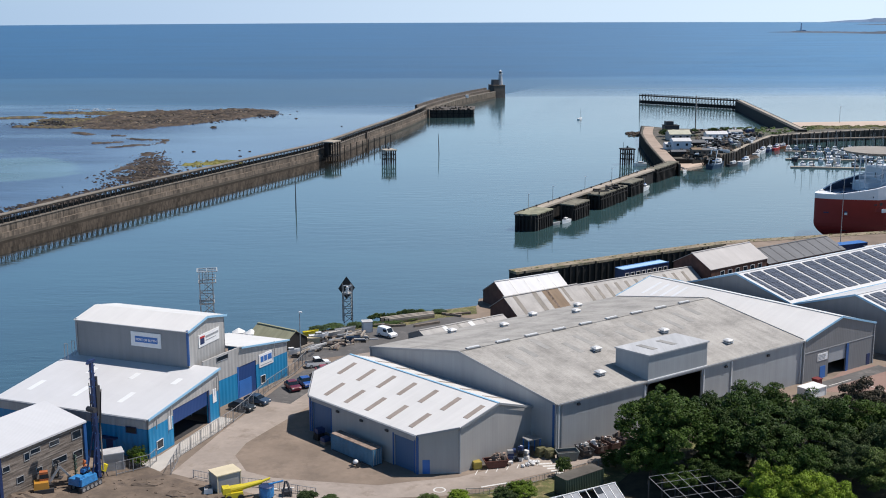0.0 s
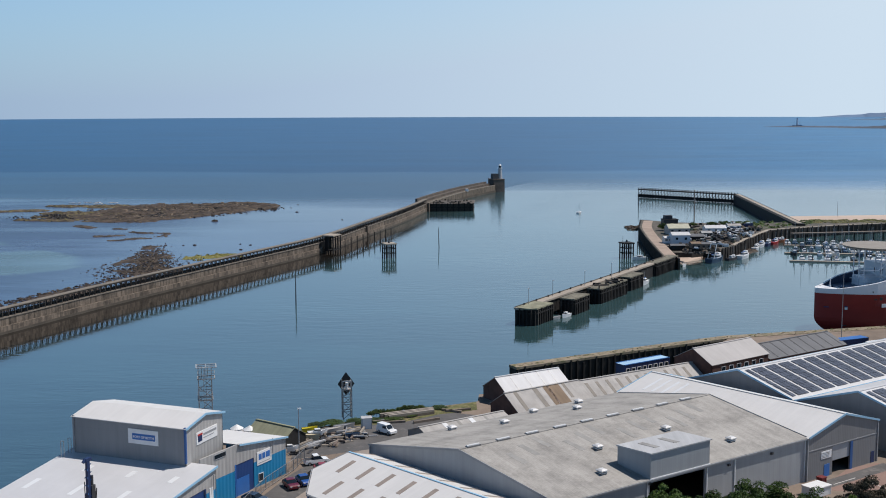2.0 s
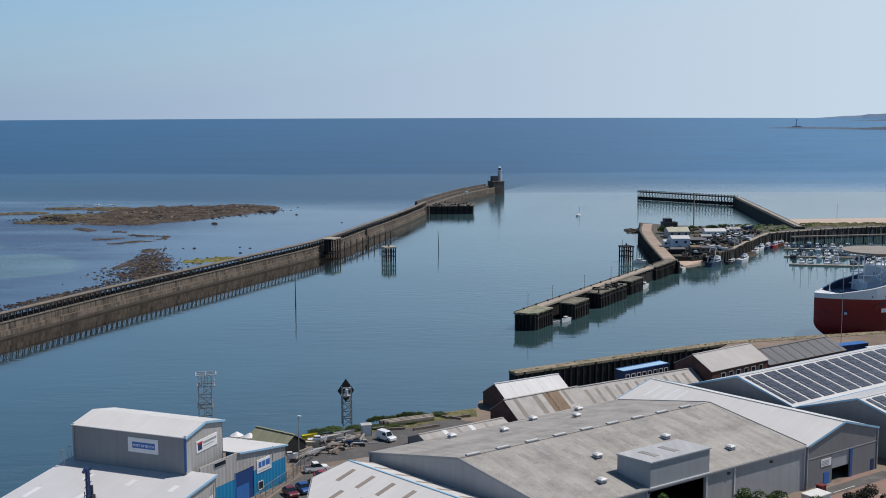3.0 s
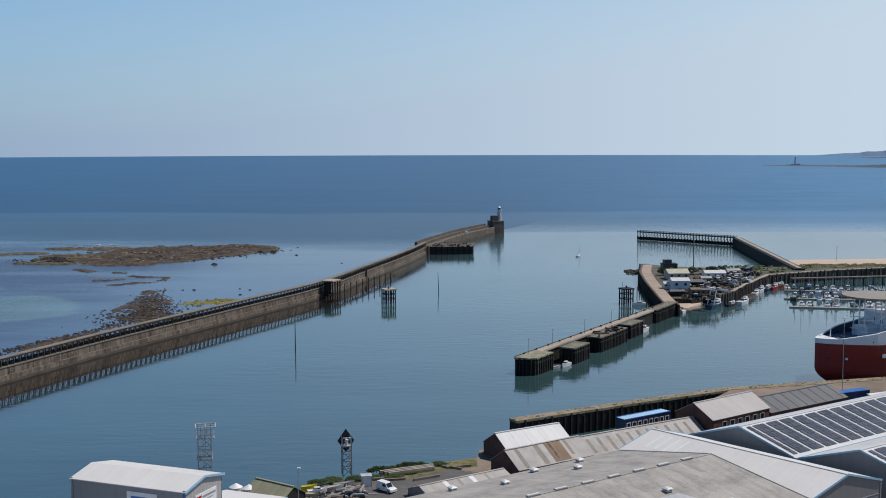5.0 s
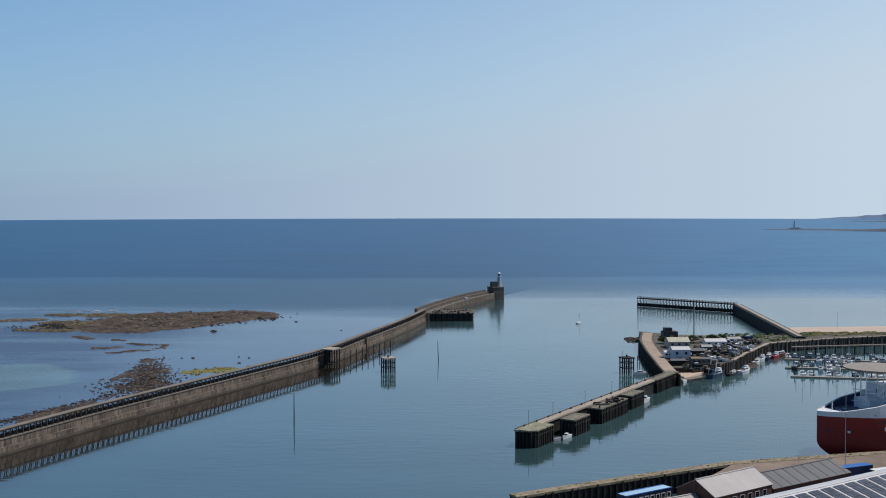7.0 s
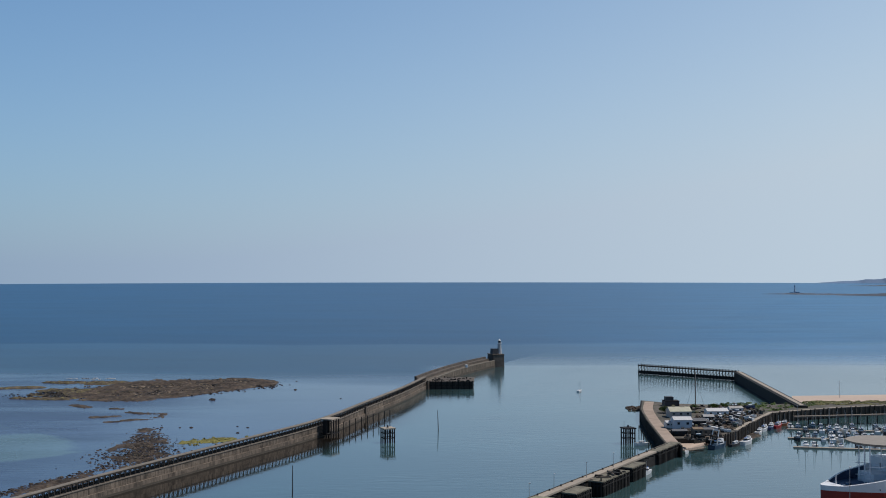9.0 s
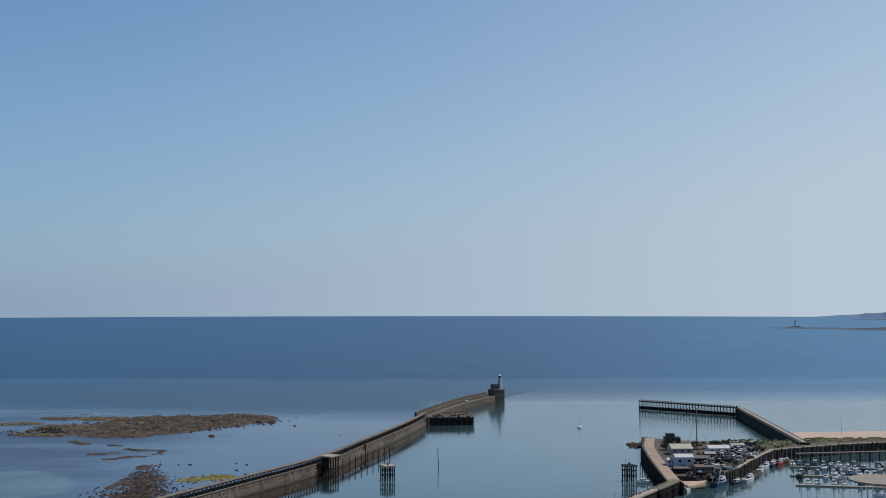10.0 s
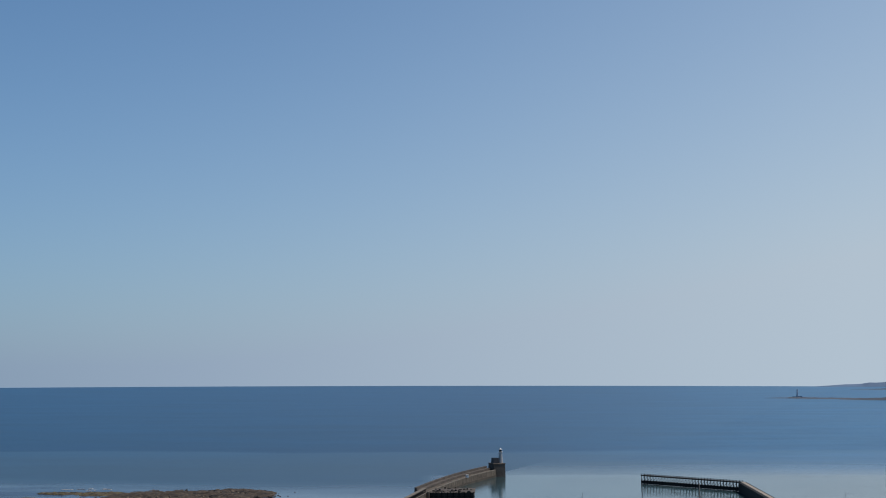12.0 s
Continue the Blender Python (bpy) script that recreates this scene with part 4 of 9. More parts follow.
# timber-clad office
oA = Vector((-51.6, 157.7))
o_u, o_v = Vector((-0.479, -0.878)), Vector((-0.75, 0.66))
ow = thing("office_building", 0, 0, 0, 0, "two-storey office clad in weathered timber boards with a white roof", "building")
o0, o1 = oA, oA + o_u * 30
o2, o3 = o1 + o_v * 10.8, o0 + o_v * 10.8
for p, q in ((o1, o0), (o0, o3), (o3, o2), (o2, o1)):
    part("wall", wall_solid(p, q, GZ, [(0, 11.7), (1, 11.7)]), TIMBER_CLAD if (p, q) == (o1, o0) else NAVY if (p, q) == (o0, o3) else LIGHT_CLAD, ow)
part("roof", Solid().slab((*(o1 - o_v * .4 + o_u * .3), 12.0), (*(o0 - o_v * .4 - o_u * .3), 12.0), (*(o3 - o_u * .3), 12.5), (*(o2 + o_u * .3), 12.5), 0.25), PORT_ROOF, ow)

# older sheds along the quay
def shed(name, p, q, half, ze, zr, roof, wall, label, trim=None, **kw):
    p, q = Vector(p), Vector(q)
    ax = (q - p).normalized()
    n = Vector((-ax.y, ax.x)) * half
    ob = thing(name, 0, 0, 0, 0, label, "shed")
    hall(ob, p - n, q - n, q + n, p + n, ze, zr, roof, wall, trim, 0.5, over=0.2, **kw)
    return ob


shed("brick_shed", (11.3, 246.6), (25.8, 255.6), 4.6, 8.2, 11.0, (LIGHT_ROOF,), BRICK, "dark brick shed with a pale metal roof")
shed("brick_shed", (12.6, 232.8), (28.8, 244.0), 4.7, 8.0, 11.0, (OLD_ROOF,), BRICK, "dark brick shed with a stained patched roof")
shed("long_shed", (29.0, 244.1), (57.2, 261.8), 4.6, 7.9, 10.8, (OLD_ROOF,), BRICK, "long low shed with a worn striped roof")
shed("brick_workshop", (57.6, 262.2), (73.8, 274.4), 5.6, 11.0, 13.9, (WARM_ROOF,), BRICK, "dark brick workshop with white windows and a pale roof")
shed("slate_shed", (76.5, 283.0), (101.0, 300.0), 6.0, 7.8, 10.2, (DARK_ROOF,), BRICK, "low shed with a dark grey roof")
shed("low_shed", (-4.6, 217.0), (12.0, 228.6), 4.0, 7.0, 8.4, (OLD_ROOF,), DARK_CLAD, "low shed with a grey sheet roof and pale rooflights")
shed("small_shed", (-35.8, 217.4), (-28.0, 211.9), 3.2, 8.0, 9.9, (MOSS_ROOF,), DARK_WOOD, "small dark shed with a mossy green roof")

# ---- piers ----
def strip(center, half, z0, z1):
    """A ribbon along a plan line: returns the solid."""
    s = Solid()
    pts = [Vector(p) for p in center]
    nr = []
    for i, p in enumerate(pts):
        d = (pts[min(i + 1, len(pts) - 1)] - pts[max(i - 1, 0)]).normalized()
        nr.append(Vector((-d.y, d.x)))
    hs = half if isinstance(half, tuple) else (half, half)
    L = [p + n * hs[0] for p, n in zip(pts, nr)]
    R = [p - n * hs[1] for p, n in zip(pts, nr)]
    poly = [tuple(p) for p in R] + [tuple(p) for p in reversed(L)]
    run = 0
    for i in range(len(pts) - 1):
        d = (pts[i + 1] - pts[i]).length
        for P, flip in ((R, False), (L, True)):
            a, b = P[i], P[i + 1]
            q = [(a.x, a.y, z0), (b.x, b.y, z0), (b.x, b.y, z1), (a.x, a.y, z1)]
            uv = [(run, z0), (run + d, z0), (run + d, z1), (run, z1)]
            s.face(q[::-1] if flip else q, uv[::-1] if flip else uv)
        s.face([(R[i].x, R[i].y, z1), (R[i + 1].x, R[i + 1].y, z1), (L[i + 1].x, L[i + 1].y, z1), (L[i].x, L[i].y, z1)])
        s.face([(L[i].x, L[i].y, z0), (L[i + 1].x, L[i + 1].y, z0), (R[i + 1].x, R[i + 1].y, z0), (R[i].x, R[i].y, z0)])
        run += d
    for i in (0, -1):
        q = [(L[i].x, L[i].y, z0), (R[i].x, R[i].y, z0), (R[i].x, R[i].y, z1), (L[i].x, L[i].y, z1)]
        s.face(q if i == 0 else q[::-1])
    return s


def along(line, step, start=0.0):
    """Points and directions every step metres along a plan line."""
    out, left = [], start
    for a, b in zip(line, line[1:]):
        a, b = Vector(a), Vector(b)
        ln = (b - a).length
        d = (b - a) / ln
        while left <= ln:
            out.append((a + d * left, d))
            left += step
        left -= ln
    return out


def smooth_line(pts, n=6):
    """A rounded line through plan points."""
    P = [Vector(p) for p in pts]
    P = [P[0] * 2 - P[1]] + P + [P[-1] * 2 - P[-2]]
    out = []
    for i in range(1, len(P) - 2):
        for k in range(n):
            t = k / n
            out.append(0.5 * (2 * P[i] + (P[i + 1] - P[i - 1]) * t + (2 * P[i - 1] - 5 * P[i] + 4 * P[i + 1] - P[i + 2]) * t * t + (3 * P[i] - P[i - 1] - 3 * P[i + 1] + P[i + 2]) * t ** 3))
    out.append(P[-2])
    return out


PIER = smooth_line([(-215, 150), (-162, 281), (-135.5, 348), (-115.5, 400), (-83, 476), (-56, 541), (-39.5, 607), (-22, 680), (-10, 742)], 6)
pier = thing("breakwater_pier", 0, 0, 0, 0, "long weathered concrete breakwater with an open colonnade on top", "pier")
part("wall", strip(PIER, (3.6, 0.0), 2.3, 5.0), PIER_WALL, pier)
part("footing", strip(PIER, (4.2, 0.7), -4, 2.4), PIER_WALL, pier, "stepped lower tier of the wall")
part("tide_band", strip(PIER, (4.5, 0.8), -4, 0.8), PIER_TIDE, pier, "dark weed-stained foot of the wall")
part("lip", strip(PIER, (0.25, 0.22), 4.75, 5.06), PIER_WALK, pier, "pale edge of the lower walkway")
part("walkway", strip(PIER, (2.2, 0.1), 7.66, 7.9), PIER_WALK, pier, "pale walkway slab")
# added dark strip: the shaded underside of the slab is put into its colour
part("edge_beam", strip(PIER, (0.7, -0.05), 7.2, 7.67), PIER_POST, pier, "dark strip for the shade under the walkway slab")
# low dark strip added so the gaps between the posts come out dark
part("back_parapet", strip(PIER, (2.9, -2.5), 4.98, 5.8), PIER_TIDE, pier, "low dark strip on the seaward side behind the posts")
post = Solid().box(0, 0, 0, 0.25, 0.34, 2.5).mesh("post", PIER_POST)
fin = Solid().beam((0, 1.5, 0.2), (0, 0.1, 2.5), 0.13, 0.2).mesh("fin", PIER_POST)
rib = Solid().box(0, 0, 0, 0.09, 0.1, 2.5).mesh("rib", PIER_TIDE)
for k, (p, d) in enumerate(along(PIER, 2.8, 196)):
    n = Vector((-d.y, d.x))
    r = math.degrees(math.atan2(d.y, d.x))
    for off in (0.3, 2.0):
        ob = part("post", post, None, pier)
        ob.matrix_basis = pose(p.x + n.x * off, p.y + n.y * off, 4.99, 0, 0, r)
    ob = part("fin", fin, None, pier)
    ob.matrix_basis = pose(p.x + n.x * 0.3, p.y + n.y * 0.3, 4.99, 0, 0, r)
    ob = part("rib", rib, None, pier)
    ob.matrix_basis = pose(p.x, p.y, 2.38, 0, 0, r)
for x, y, h in ((-40.3, 604.0, 7.4), (-9.6, 739.0, 7.2)):
    part("buttress", Solid().box(x + 0.7, y, -3, 1.0, 1.4, h + 1.4, 72, 0.9), PIER_WALL, pier, "pale concrete buttress")
OUTER = smooth_line([(-10, 742), (2, 790), (19, 846), (40, 898)], 5)
op = thing("outer_pier", 0, 0, 0, 0, "outer arm of the stone breakwater with a high seaward parapet", "pier")
part("wall", strip(OUTER, (7.6, 1.2), -4, 5.2), PIER_STONE, op)
part("tide_band", strip(OUTER, (7.8, 1.5), -4, 1.6), PIER_TIDE, op)
part("parapet", strip(OUTER, (7.8, -6.4), 5.2, 8.0), PIER_OLD, op, "rough seaward parapet")
part("upper_walk", strip(OUTER, (6.4, -3.4), 5.2, 6.6), PIER_OLD, op, "raised dark walkway under the parapet")
part("kerb", strip(OUTER, (-0.4, 1.2), 5.2, 5.6), PIER_WALK, op)
hutp = thing("pier_hut", 17.6, 838.0, 5.2, 20, "tiny white hut on the stone breakwater", "hut")
part("body", Solid().box(0, 0, 0, 1.8, 1.8, 1.9), WHITE, hutp)
part("roof", Solid().box(0, 0, 1.9, 2.1, 2.1, 0.2, 0, 0.8), OFF_WHITE, hutp)

# timber-piled jetty on the other side of the harbour
J_O, J_D, J_R = Vector((22.3, 362.6)), Vector((0.508, 0.8613)), Vector((0.8613, -0.508))


def lj(a, r):
    return J_O + J_D * a + J_R * r


def timber_block(ob, a0, a1, r0, r1, top=5.5, cut=0.0, deck=None):
    pl = [lj(a0 + cut, r0), lj(a0, r0 + cut), lj(a0, r1 - cut), lj(a0 + cut, r1), lj(a1, r1), lj(a1, r0)]
    pl = [tuple(p) for p in pl] if cut else [tuple(lj(a0, r0)), tuple(lj(a0, r1)), tuple(lj(a1, r1)), tuple(lj(a1, r0))]
    core = [tuple(Vector(p).lerp(lj((a0 + a1) / 2, (r0 + r1) / 2), 0.06)) for p in pl]
    part("core", Solid().prism(core, -4, top - 0.5), DARK_WOOD, ob)
    part("deck", Solid().prism(pl, top - 0.4, top + 0.04), deck or PIER_TOP, ob, "worn deck")
    for i in range(len(pl)):
        p, q = Vector(pl[i]), Vector(pl[(i + 1) % len(pl)])
        n = max(1, round((q - p).length / 1.4))
        for k in range(n):
            c = p.lerp(q, (k + 0.5) / n)
            part("piling_post", Solid().box(c.x, c.y, -3, 0.45, 0.45, top + 2.45 + 0.35 * math.sin(k * 2.3 + i), math.degrees(math.atan2(J_D.y, J_D.x))), BROWN_PILE if (k * 7 + i * 3) % 9 == 0 else DARK_WOOD, ob)
        part("waler", Solid().beam((*p, top - 1.6), (*q, top - 1.6), 0.3, 0.35), DARK_WOOD, ob)


jt = thing("timber_jetty", 0, 0, 0, 0, "long dark timber-piled jetty with berthing platforms", "pier")
part("deck", strip([lj(0, 1.8), lj(140, 1.8)], 1.6, 4.9, 5.5), PIER_TOP, jt, "pale concrete deck")
part("core", strip([lj(1, 1.8), lj(140, 1.8)], 1.2, -4, 4.95), DARK_WOOD, jt)
timber_block(jt, 0.0, 14.0, -0.3, 7.4, cut=2.0, deck=surface("mossy_jetty_deck", (0.27, 0.265, 0.18), 0.9, var=0.3, scale=0.3, fine=1.5, stain=(0.16, 0.15, 0.11), stain_at=0.52))
timber_block(jt, 24.0, 36.5, 5.0, 10.4, 5.4, 0, JETTY_TOP)
timber_block(jt, 48.0, 73.0, 4.3, 9.6, 5.3, 0, JETTY_TOP)
timber_block(jt, 79.0, 92.5, 4.3, 8.4, 5.2, 0, JETTY_TOP)
timber_block(jt, 118.0, 145.0, -0.5, 4.0, 5.5, 0, JETTY_TOP)
for k in range(24):
    part("cross_beam", Solid().beam((*lj(4 + 5.6 * k, 3.2), 4.7), (*lj(4 + 5.6 * k, 5.2), 4.6), 0.3), DARK_WOOD, jt)
part("kerb", Solid().beam((*lj(0.5, 0.35), 5.6), (*lj(140, 0.35), 5.6), 0.3, 0.25), BROWN_PILE, jt, "low dark timber kerb")
for k in range(14):
    part("bollard", Solid().tube((*lj(6 + 9 * k, 0.9), 5.5), (*lj(6 + 9 * k, 0.9), 6.1), 0.28, 8), DARK_STEEL, jt)
jr_ = random.Random(3)
for k in range(26):
    a_, r_ = jr_.uniform(49, 72), jr_.uniform(4.6, 9.2)
    part("loose_timber", Solid().box(*lj(a_, r_), 5.3, jr_.uniform(.8, 3.2), jr_.uniform(.3, .9), jr_.uniform(.2, 1.0), jr_.uniform(0, 180), 0.9), DARK_WOOD if k % 3 else BROWN_WOOD, jt)

# far arm on the right: trestle and solid wall
ra = thing("trestle_pier", 0, 0, 0, 0, "dark timber trestle pier at the harbour mouth", "pier")
TR0, TR1, TR2 = Vector((143.5, 845)), Vector((202, 793)), Vector((187, 604))
part("deck", strip([TR0, TR1], 2.2, 5.6, 6.3), DARK_WOOD, ra)
part("wall", strip([TR1, TR2], 2.8, -4, 6.0), DARK_WOOD, ra)
part("walkway", strip([TR1, TR2], 1.2, 6.0, 6.4), PIER_TOP, ra)
d = (TR1 - TR0).normalized()
n = Vector((-d.y, d.x))
part("waler", strip([TR0, TR1], 2.0, 0.3, 2.4), DARK_WOOD, ra)
for p, _ in along([TR0, TR1], 2.4, 0.5):
    part("frame", Solid().beam((*(p - n * 2), -2), (*(p - n * 2), 7.2), 0.35).beam((*(p + n * 2), -2), (*(p + n * 2), 7.2), 0.35).beam((*(p - n * 2), 2.2), (*(p - n * 2 + d * 2.4), 5.6), 0.25), DARK_WOOD, ra)
part("rail", Solid().beam((*(TR0 - n * 2), 7.1), (*(TR1 - n * 2), 7.1), 0.2), DARK_WOOD, ra)

# peninsula with the boat yard, and the beach behind it
PEN = [(93, 480), (98.6, 484), (99.6, 521), (116.5, 522), (122.4, 520), (122.8, 509.2), (132.1, 522.3), (142.7, 543.5), (155.6, 566.5), (165.1, 583.8), (178.1, 591.2), (205, 604.5), (236, 615), (460, 640), (460, 656), (240, 634), (205, 628), (185, 622), (152, 616),
       (123, 624), (110, 638), (102.5, 600), (98.5, 560), (95, 512)]
land("ground_peninsula", PEN, 5.0, SPIT, "dark worn hardstanding of a cluttered boat yard on a spit")
land("ground_terrace", [(99.4, 508.8), (110, 509.4), (116.5, 514.0), (122.6, 510.6), (122.4, 520.2), (116.5, 522.2), (99.4, 521.2)], 3.6, SPIT, "low dark hardstanding above the slip")
whole("path_spit", strip(smooth_line([(96.4, 484), (98.2, 512), (101.9, 560), (106.2, 600), (112.6, 632)], 5), 2.5, 4.9, 5.03), SPIT_PATH, "pinkish worn path along the edge of the spit", "path", "structure")
land("ground_beach", [(196, 650), (215, 632), (460, 654), (460, 715), (300, 702), (208, 692)], 1.2, SAND, "pinkish sandy beach", "beach", -3)

# old quay beyond the sheds
QUAY = [(17.2, 280.5), (52.5, 301), (78.5, 315.2), (127, 328.5), (180, 342)]
qy = thing("quay_jetty", 0, 0, 0, 0, "old timber-faced quay with a grassy top", "quay")
part("wall", strip(QUAY, 1.5, -4, 5.0), DARK_WOOD, qy)
part("deck", strip(QUAY, 1.7, 5.0, 5.6), QUAY_TOP, qy, "rough pale top of earth and stone")
for k, (p, d) in enumerate(along(QUAY, 2.0, 0.5)):
    part("piling_post", Solid().box(p.x + d.y * 1.7, p.y - d.x * 1.7, -3, 0.4, 0.4, 8.0 + 0.6 * math.sin(k * 1.7), 30), DARK_WOOD, qy)
qrd = random.Random(61)
for k, (p, d) in enumerate(along(QUAY, 1.3, 0.4)):
    o = qrd.uniform(-1.4, 1.4)
    part("loose_stone", Solid().ball(p.x - d.y * o, p.y + d.x * o, 5.62, qrd.uniform(.15, .7), qrd.uniform(.15, .5), qrd.uniform(.05, .22), 6, 4, 0.3), QUAY_TOP if k % 5 else GRASS, qy)

# ---- details on the buildings ----
def on_wall(p, q, d0, d1, z0, z1, out, thick=0.08):
    """A plate on the outside of the wall p-q."""
    p, q = Vector(p), Vector(q)
    ux = (q - p).normalized()
    n = Vector((ux.y, -ux.x))
    a, b = p + ux * d0 + n * out, p + ux * d1 + n * out
    s = Solid()
    c, e = b - n * thick, a - n * thick
    s.prism([tuple(a), tuple(b), tuple(c), tuple(e)][::1], z0, z1)
    return s


def door_leaf(ob, name, p, q, d0, d1, z0, z1, mat, label="", inset=0.18):
    part(name, on_wall(p, q, d0, d1, z0, z1, -inset), mat, ob, label)


def wall_window(ob, p, q, d0, d1, z0, z1, frame_mat=None):
    frame_mat = frame_mat or WHITE_TRIM
    w = part("window", on_wall(p, q, d0, d1, z0, z1, 0.03, 0.1), GLASS_DARK, ob)
    t = 0.08
    for a0, a1, b0, b1 in ((d0 - t, d1 + t, z0 - t, z0), (d0 - t, d1 + t, z1, z1 + t), (d0 - t, d0, z0, z1), (d1, d1 + t, z0, z1)):
        part("frame", on_wall(p, q, a0, a1, b0, b1, 0.09, 0.12), frame_mat, w)


def lettering(text, p, q, d, z, size, out, mat, parent, name="lettering", bold=1.0):
    """Raised letters on a wall p-q, starting d metres along it."""
    cu = bpy.data.curves.new(name, "FONT")
    cu.body, cu.size, cu.extrude, cu.offset = text, size, 0.01, 0.012 * bold
    tmp = bpy.data.objects.new(name, cu)
    scene.collection.objects.link(tmp)
    bpy.context.view_layer.update()
    me = bpy.data.meshes.new_from_object(tmp)
    bpy.data.objects.remove(tmp)
    me.materials.clear()
    me.materials.append(mat)
    p, q = Vector(p), Vector(q)
    ux = (q - p).normalized()
    n = Vector((ux.y, -ux.x))
    at = p + ux * d + n * out
    ob = part(name, me, mat, parent)
    ob.matrix_basis = pose(at.x, at.y, z, 90, 0, math.degrees(math.atan2(ux.y, ux.x)))
    return ob


# warehouse: roof canopy over the big door, ventilators, ridge vents, rooflights
def lw(u, b):
    return Vector(dA) + D_DIR * u + SKEW * b


for k in range(9):
    u0 = (2.6 + 5.9 * k) / 55.8
    at = dR0.lerp(dR1, u0)
    # dark base stands for the shadow below the pale cap
    part("ridge_vent", Solid().box(at.x, at.y, 16.98, 2.7, 0.66, 0.2, 35.1, 0.96), VENT_SHADE, wh, "ridge vent base darkened for the shadow under its cap")
    part("vent_cap", Solid().box(at.x, at.y, 17.18, 2.5, 0.46, 0.14, 35.1), GALV, wh)
for u, v, front in ((19.6, .56, 1), (13.3, .22, 1), (42.5, .22, 1), (35.9, .6, 1), (41.5, .12, 0), (34.5, .35, 0), (23.4, .12, 0), (12.5, .12, 0), (18.9, .4, 0)):
    e0, e1, c0, c1 = (Vector(dA), Vector(dB), dR0, dR1) if front else (Vector(dC), Vector(dD), dR1, dR0)
    p = e0.lerp(e1, u / 56).lerp(c0.lerp(c1, u / 56), v)
    z = 13.3 + 3.7 * v
    # body coloured dark for the shadow the cowl throws on it
    ven = part("ventilator", Solid().box(p.x, p.y, z - 0.25, 1.05, 1.05, 0.75, 35.1, 0.95), VENT_SHADE, wh, "roof ventilator darkened for the shadow under its cowl")
    part("collar", Solid().box(p.x, p.y, z + 0.12, 1.2, 1.2, 0.12, 35.1), GALV, ven)
    part("cowl", Solid().box(p.x, p.y, z + 0.42, 1.36, 1.36, 0.16, 35.1).box(p.x, p.y, z + 0.58, 1.36, 1.36, 0.2, 35.1, 0.55), GALV, ven, "pale sheet metal cowl")
for k in range(12):
    u0 = (5.0 + 3.9 * k) / 56
    v0 = 0.45 + 0.08 * (k % 3)
    part("rooflight", on_slope(dA, dB, dR1, dR0, 13.3, 17.0, u0, u0 + 0.02, v0 + 0.14, v0 + 0.34, 0.006), ROOFLIGHT_GREY, wh)
for k in range(6):
    u0 = (16.0 + 5.6 * k) / 56
    part("rooflight", on_slope(dC, dD, dR0, dR1, 13.3, 17.0, u0, u0 + 0.018, 0.25, 0.6, 0.006), ROOFLIGHT_GREY, wh)
cn = part("canopy", Solid().prism([tuple(lw(18.3, -0.25)), tuple(lw(31.4, -0.25)), tuple(lw(31.4, 6.0)), tuple(lw(18.3, 6.0))], 12.7, 17.2), GREY_CLAD, wh, "grey box canopy over the big door")
part("canopy_roof", Solid().prism([tuple(lw(18.1, -0.5)), tuple(lw(31.6, -0.5)), tuple(lw(31.6, 6.1)), tuple(lw(18.1, 6.1))], 17.2, 17.4), GREY_SHEET, cn)
part("fascia", on_wall(dA, dB, 18.2, 31.5, 13.0, 13.35, 0.4, 0.15), WHITE_TRIM, cn)
for u in (21.0, 25.4):
    part("rooflight", Solid().prism([tuple(lw(u, 1.4)), tuple(lw(u + 1.1, 1.4)), tuple(lw(u + 1.1, 4.6)), tuple(lw(u, 4.6))], 17.4, 17.45), ROOFLIGHT_GREY, cn)
# near-black floor puts the dark of the big doorway into its colour
part("floor_slab", Solid().prism([tuple(lw(19.4, 0.5)), tuple(lw(31.5, 0.5)), tuple(lw(31.5, 20)), tuple(lw(19.4, 20))], GZ, GZ + 0.03), DARK_IN, wh)
for u in (17.8, 31.0, 37.6, 55.4):
    part("downpipe", on_wall(dA, dB, u, u + 0.25, GZ, 13.0, 0.16, 0.16), WHITE_TRIM, wh)
for u in (0.4, 1.0):
    part("corner_strip", on_wall(dA, dB, u, u + 0.2, GZ, 13.0, 0.12, 0.12), WHITE_TRIM if u < 0.8 else GREY_TRIM, wh)
part("corner_strip", on_wall(dD, dA, 40.2, 40.6, GZ, 13.0, 0.12, 0.12), BLUE_TRIM, wh)
for u, z in ((4.0, 12.2), (18.0, 12.4), (36.0, 12.0), (46.5, 12.0)):
    part("wall_lamp", on_wall(dA, dB, u, u + 0.5, z, z + 0.35, 0.3, 0.3), DARK_STEEL, wh)

# white shed: roller doors, small door, lamps
door_leaf(ws, "roller_door", cA, cP, 0.5, 5.0, GZ, 10.4, ROLLER, "blue-grey roller door")
door_leaf(ws, "roller_door", cA, cP, 19.4, 23.6, GZ, 10.2, ROLLER, "blue-grey roller door")
for a in (0.3, 5.0, 19.1, 23.6):
    part("door_jamb", on_wall(cA, cP, a, a + 0.22, GZ, 10.4, 0.07, 0.1), BLUE_TRIM, ws)
door_leaf(ws, "door", cP, cQ, 0.7, 1.75, GZ, 7.6, BLUE, "blue steel door", 0.05)
for u in (6.5, 12.0, 17.6):
    part("wall_lamp", on_wall(cA, cP, u, u + 0.6, 10.2, 10.5, 0.25, 0.25), DARK_STEEL, ws)

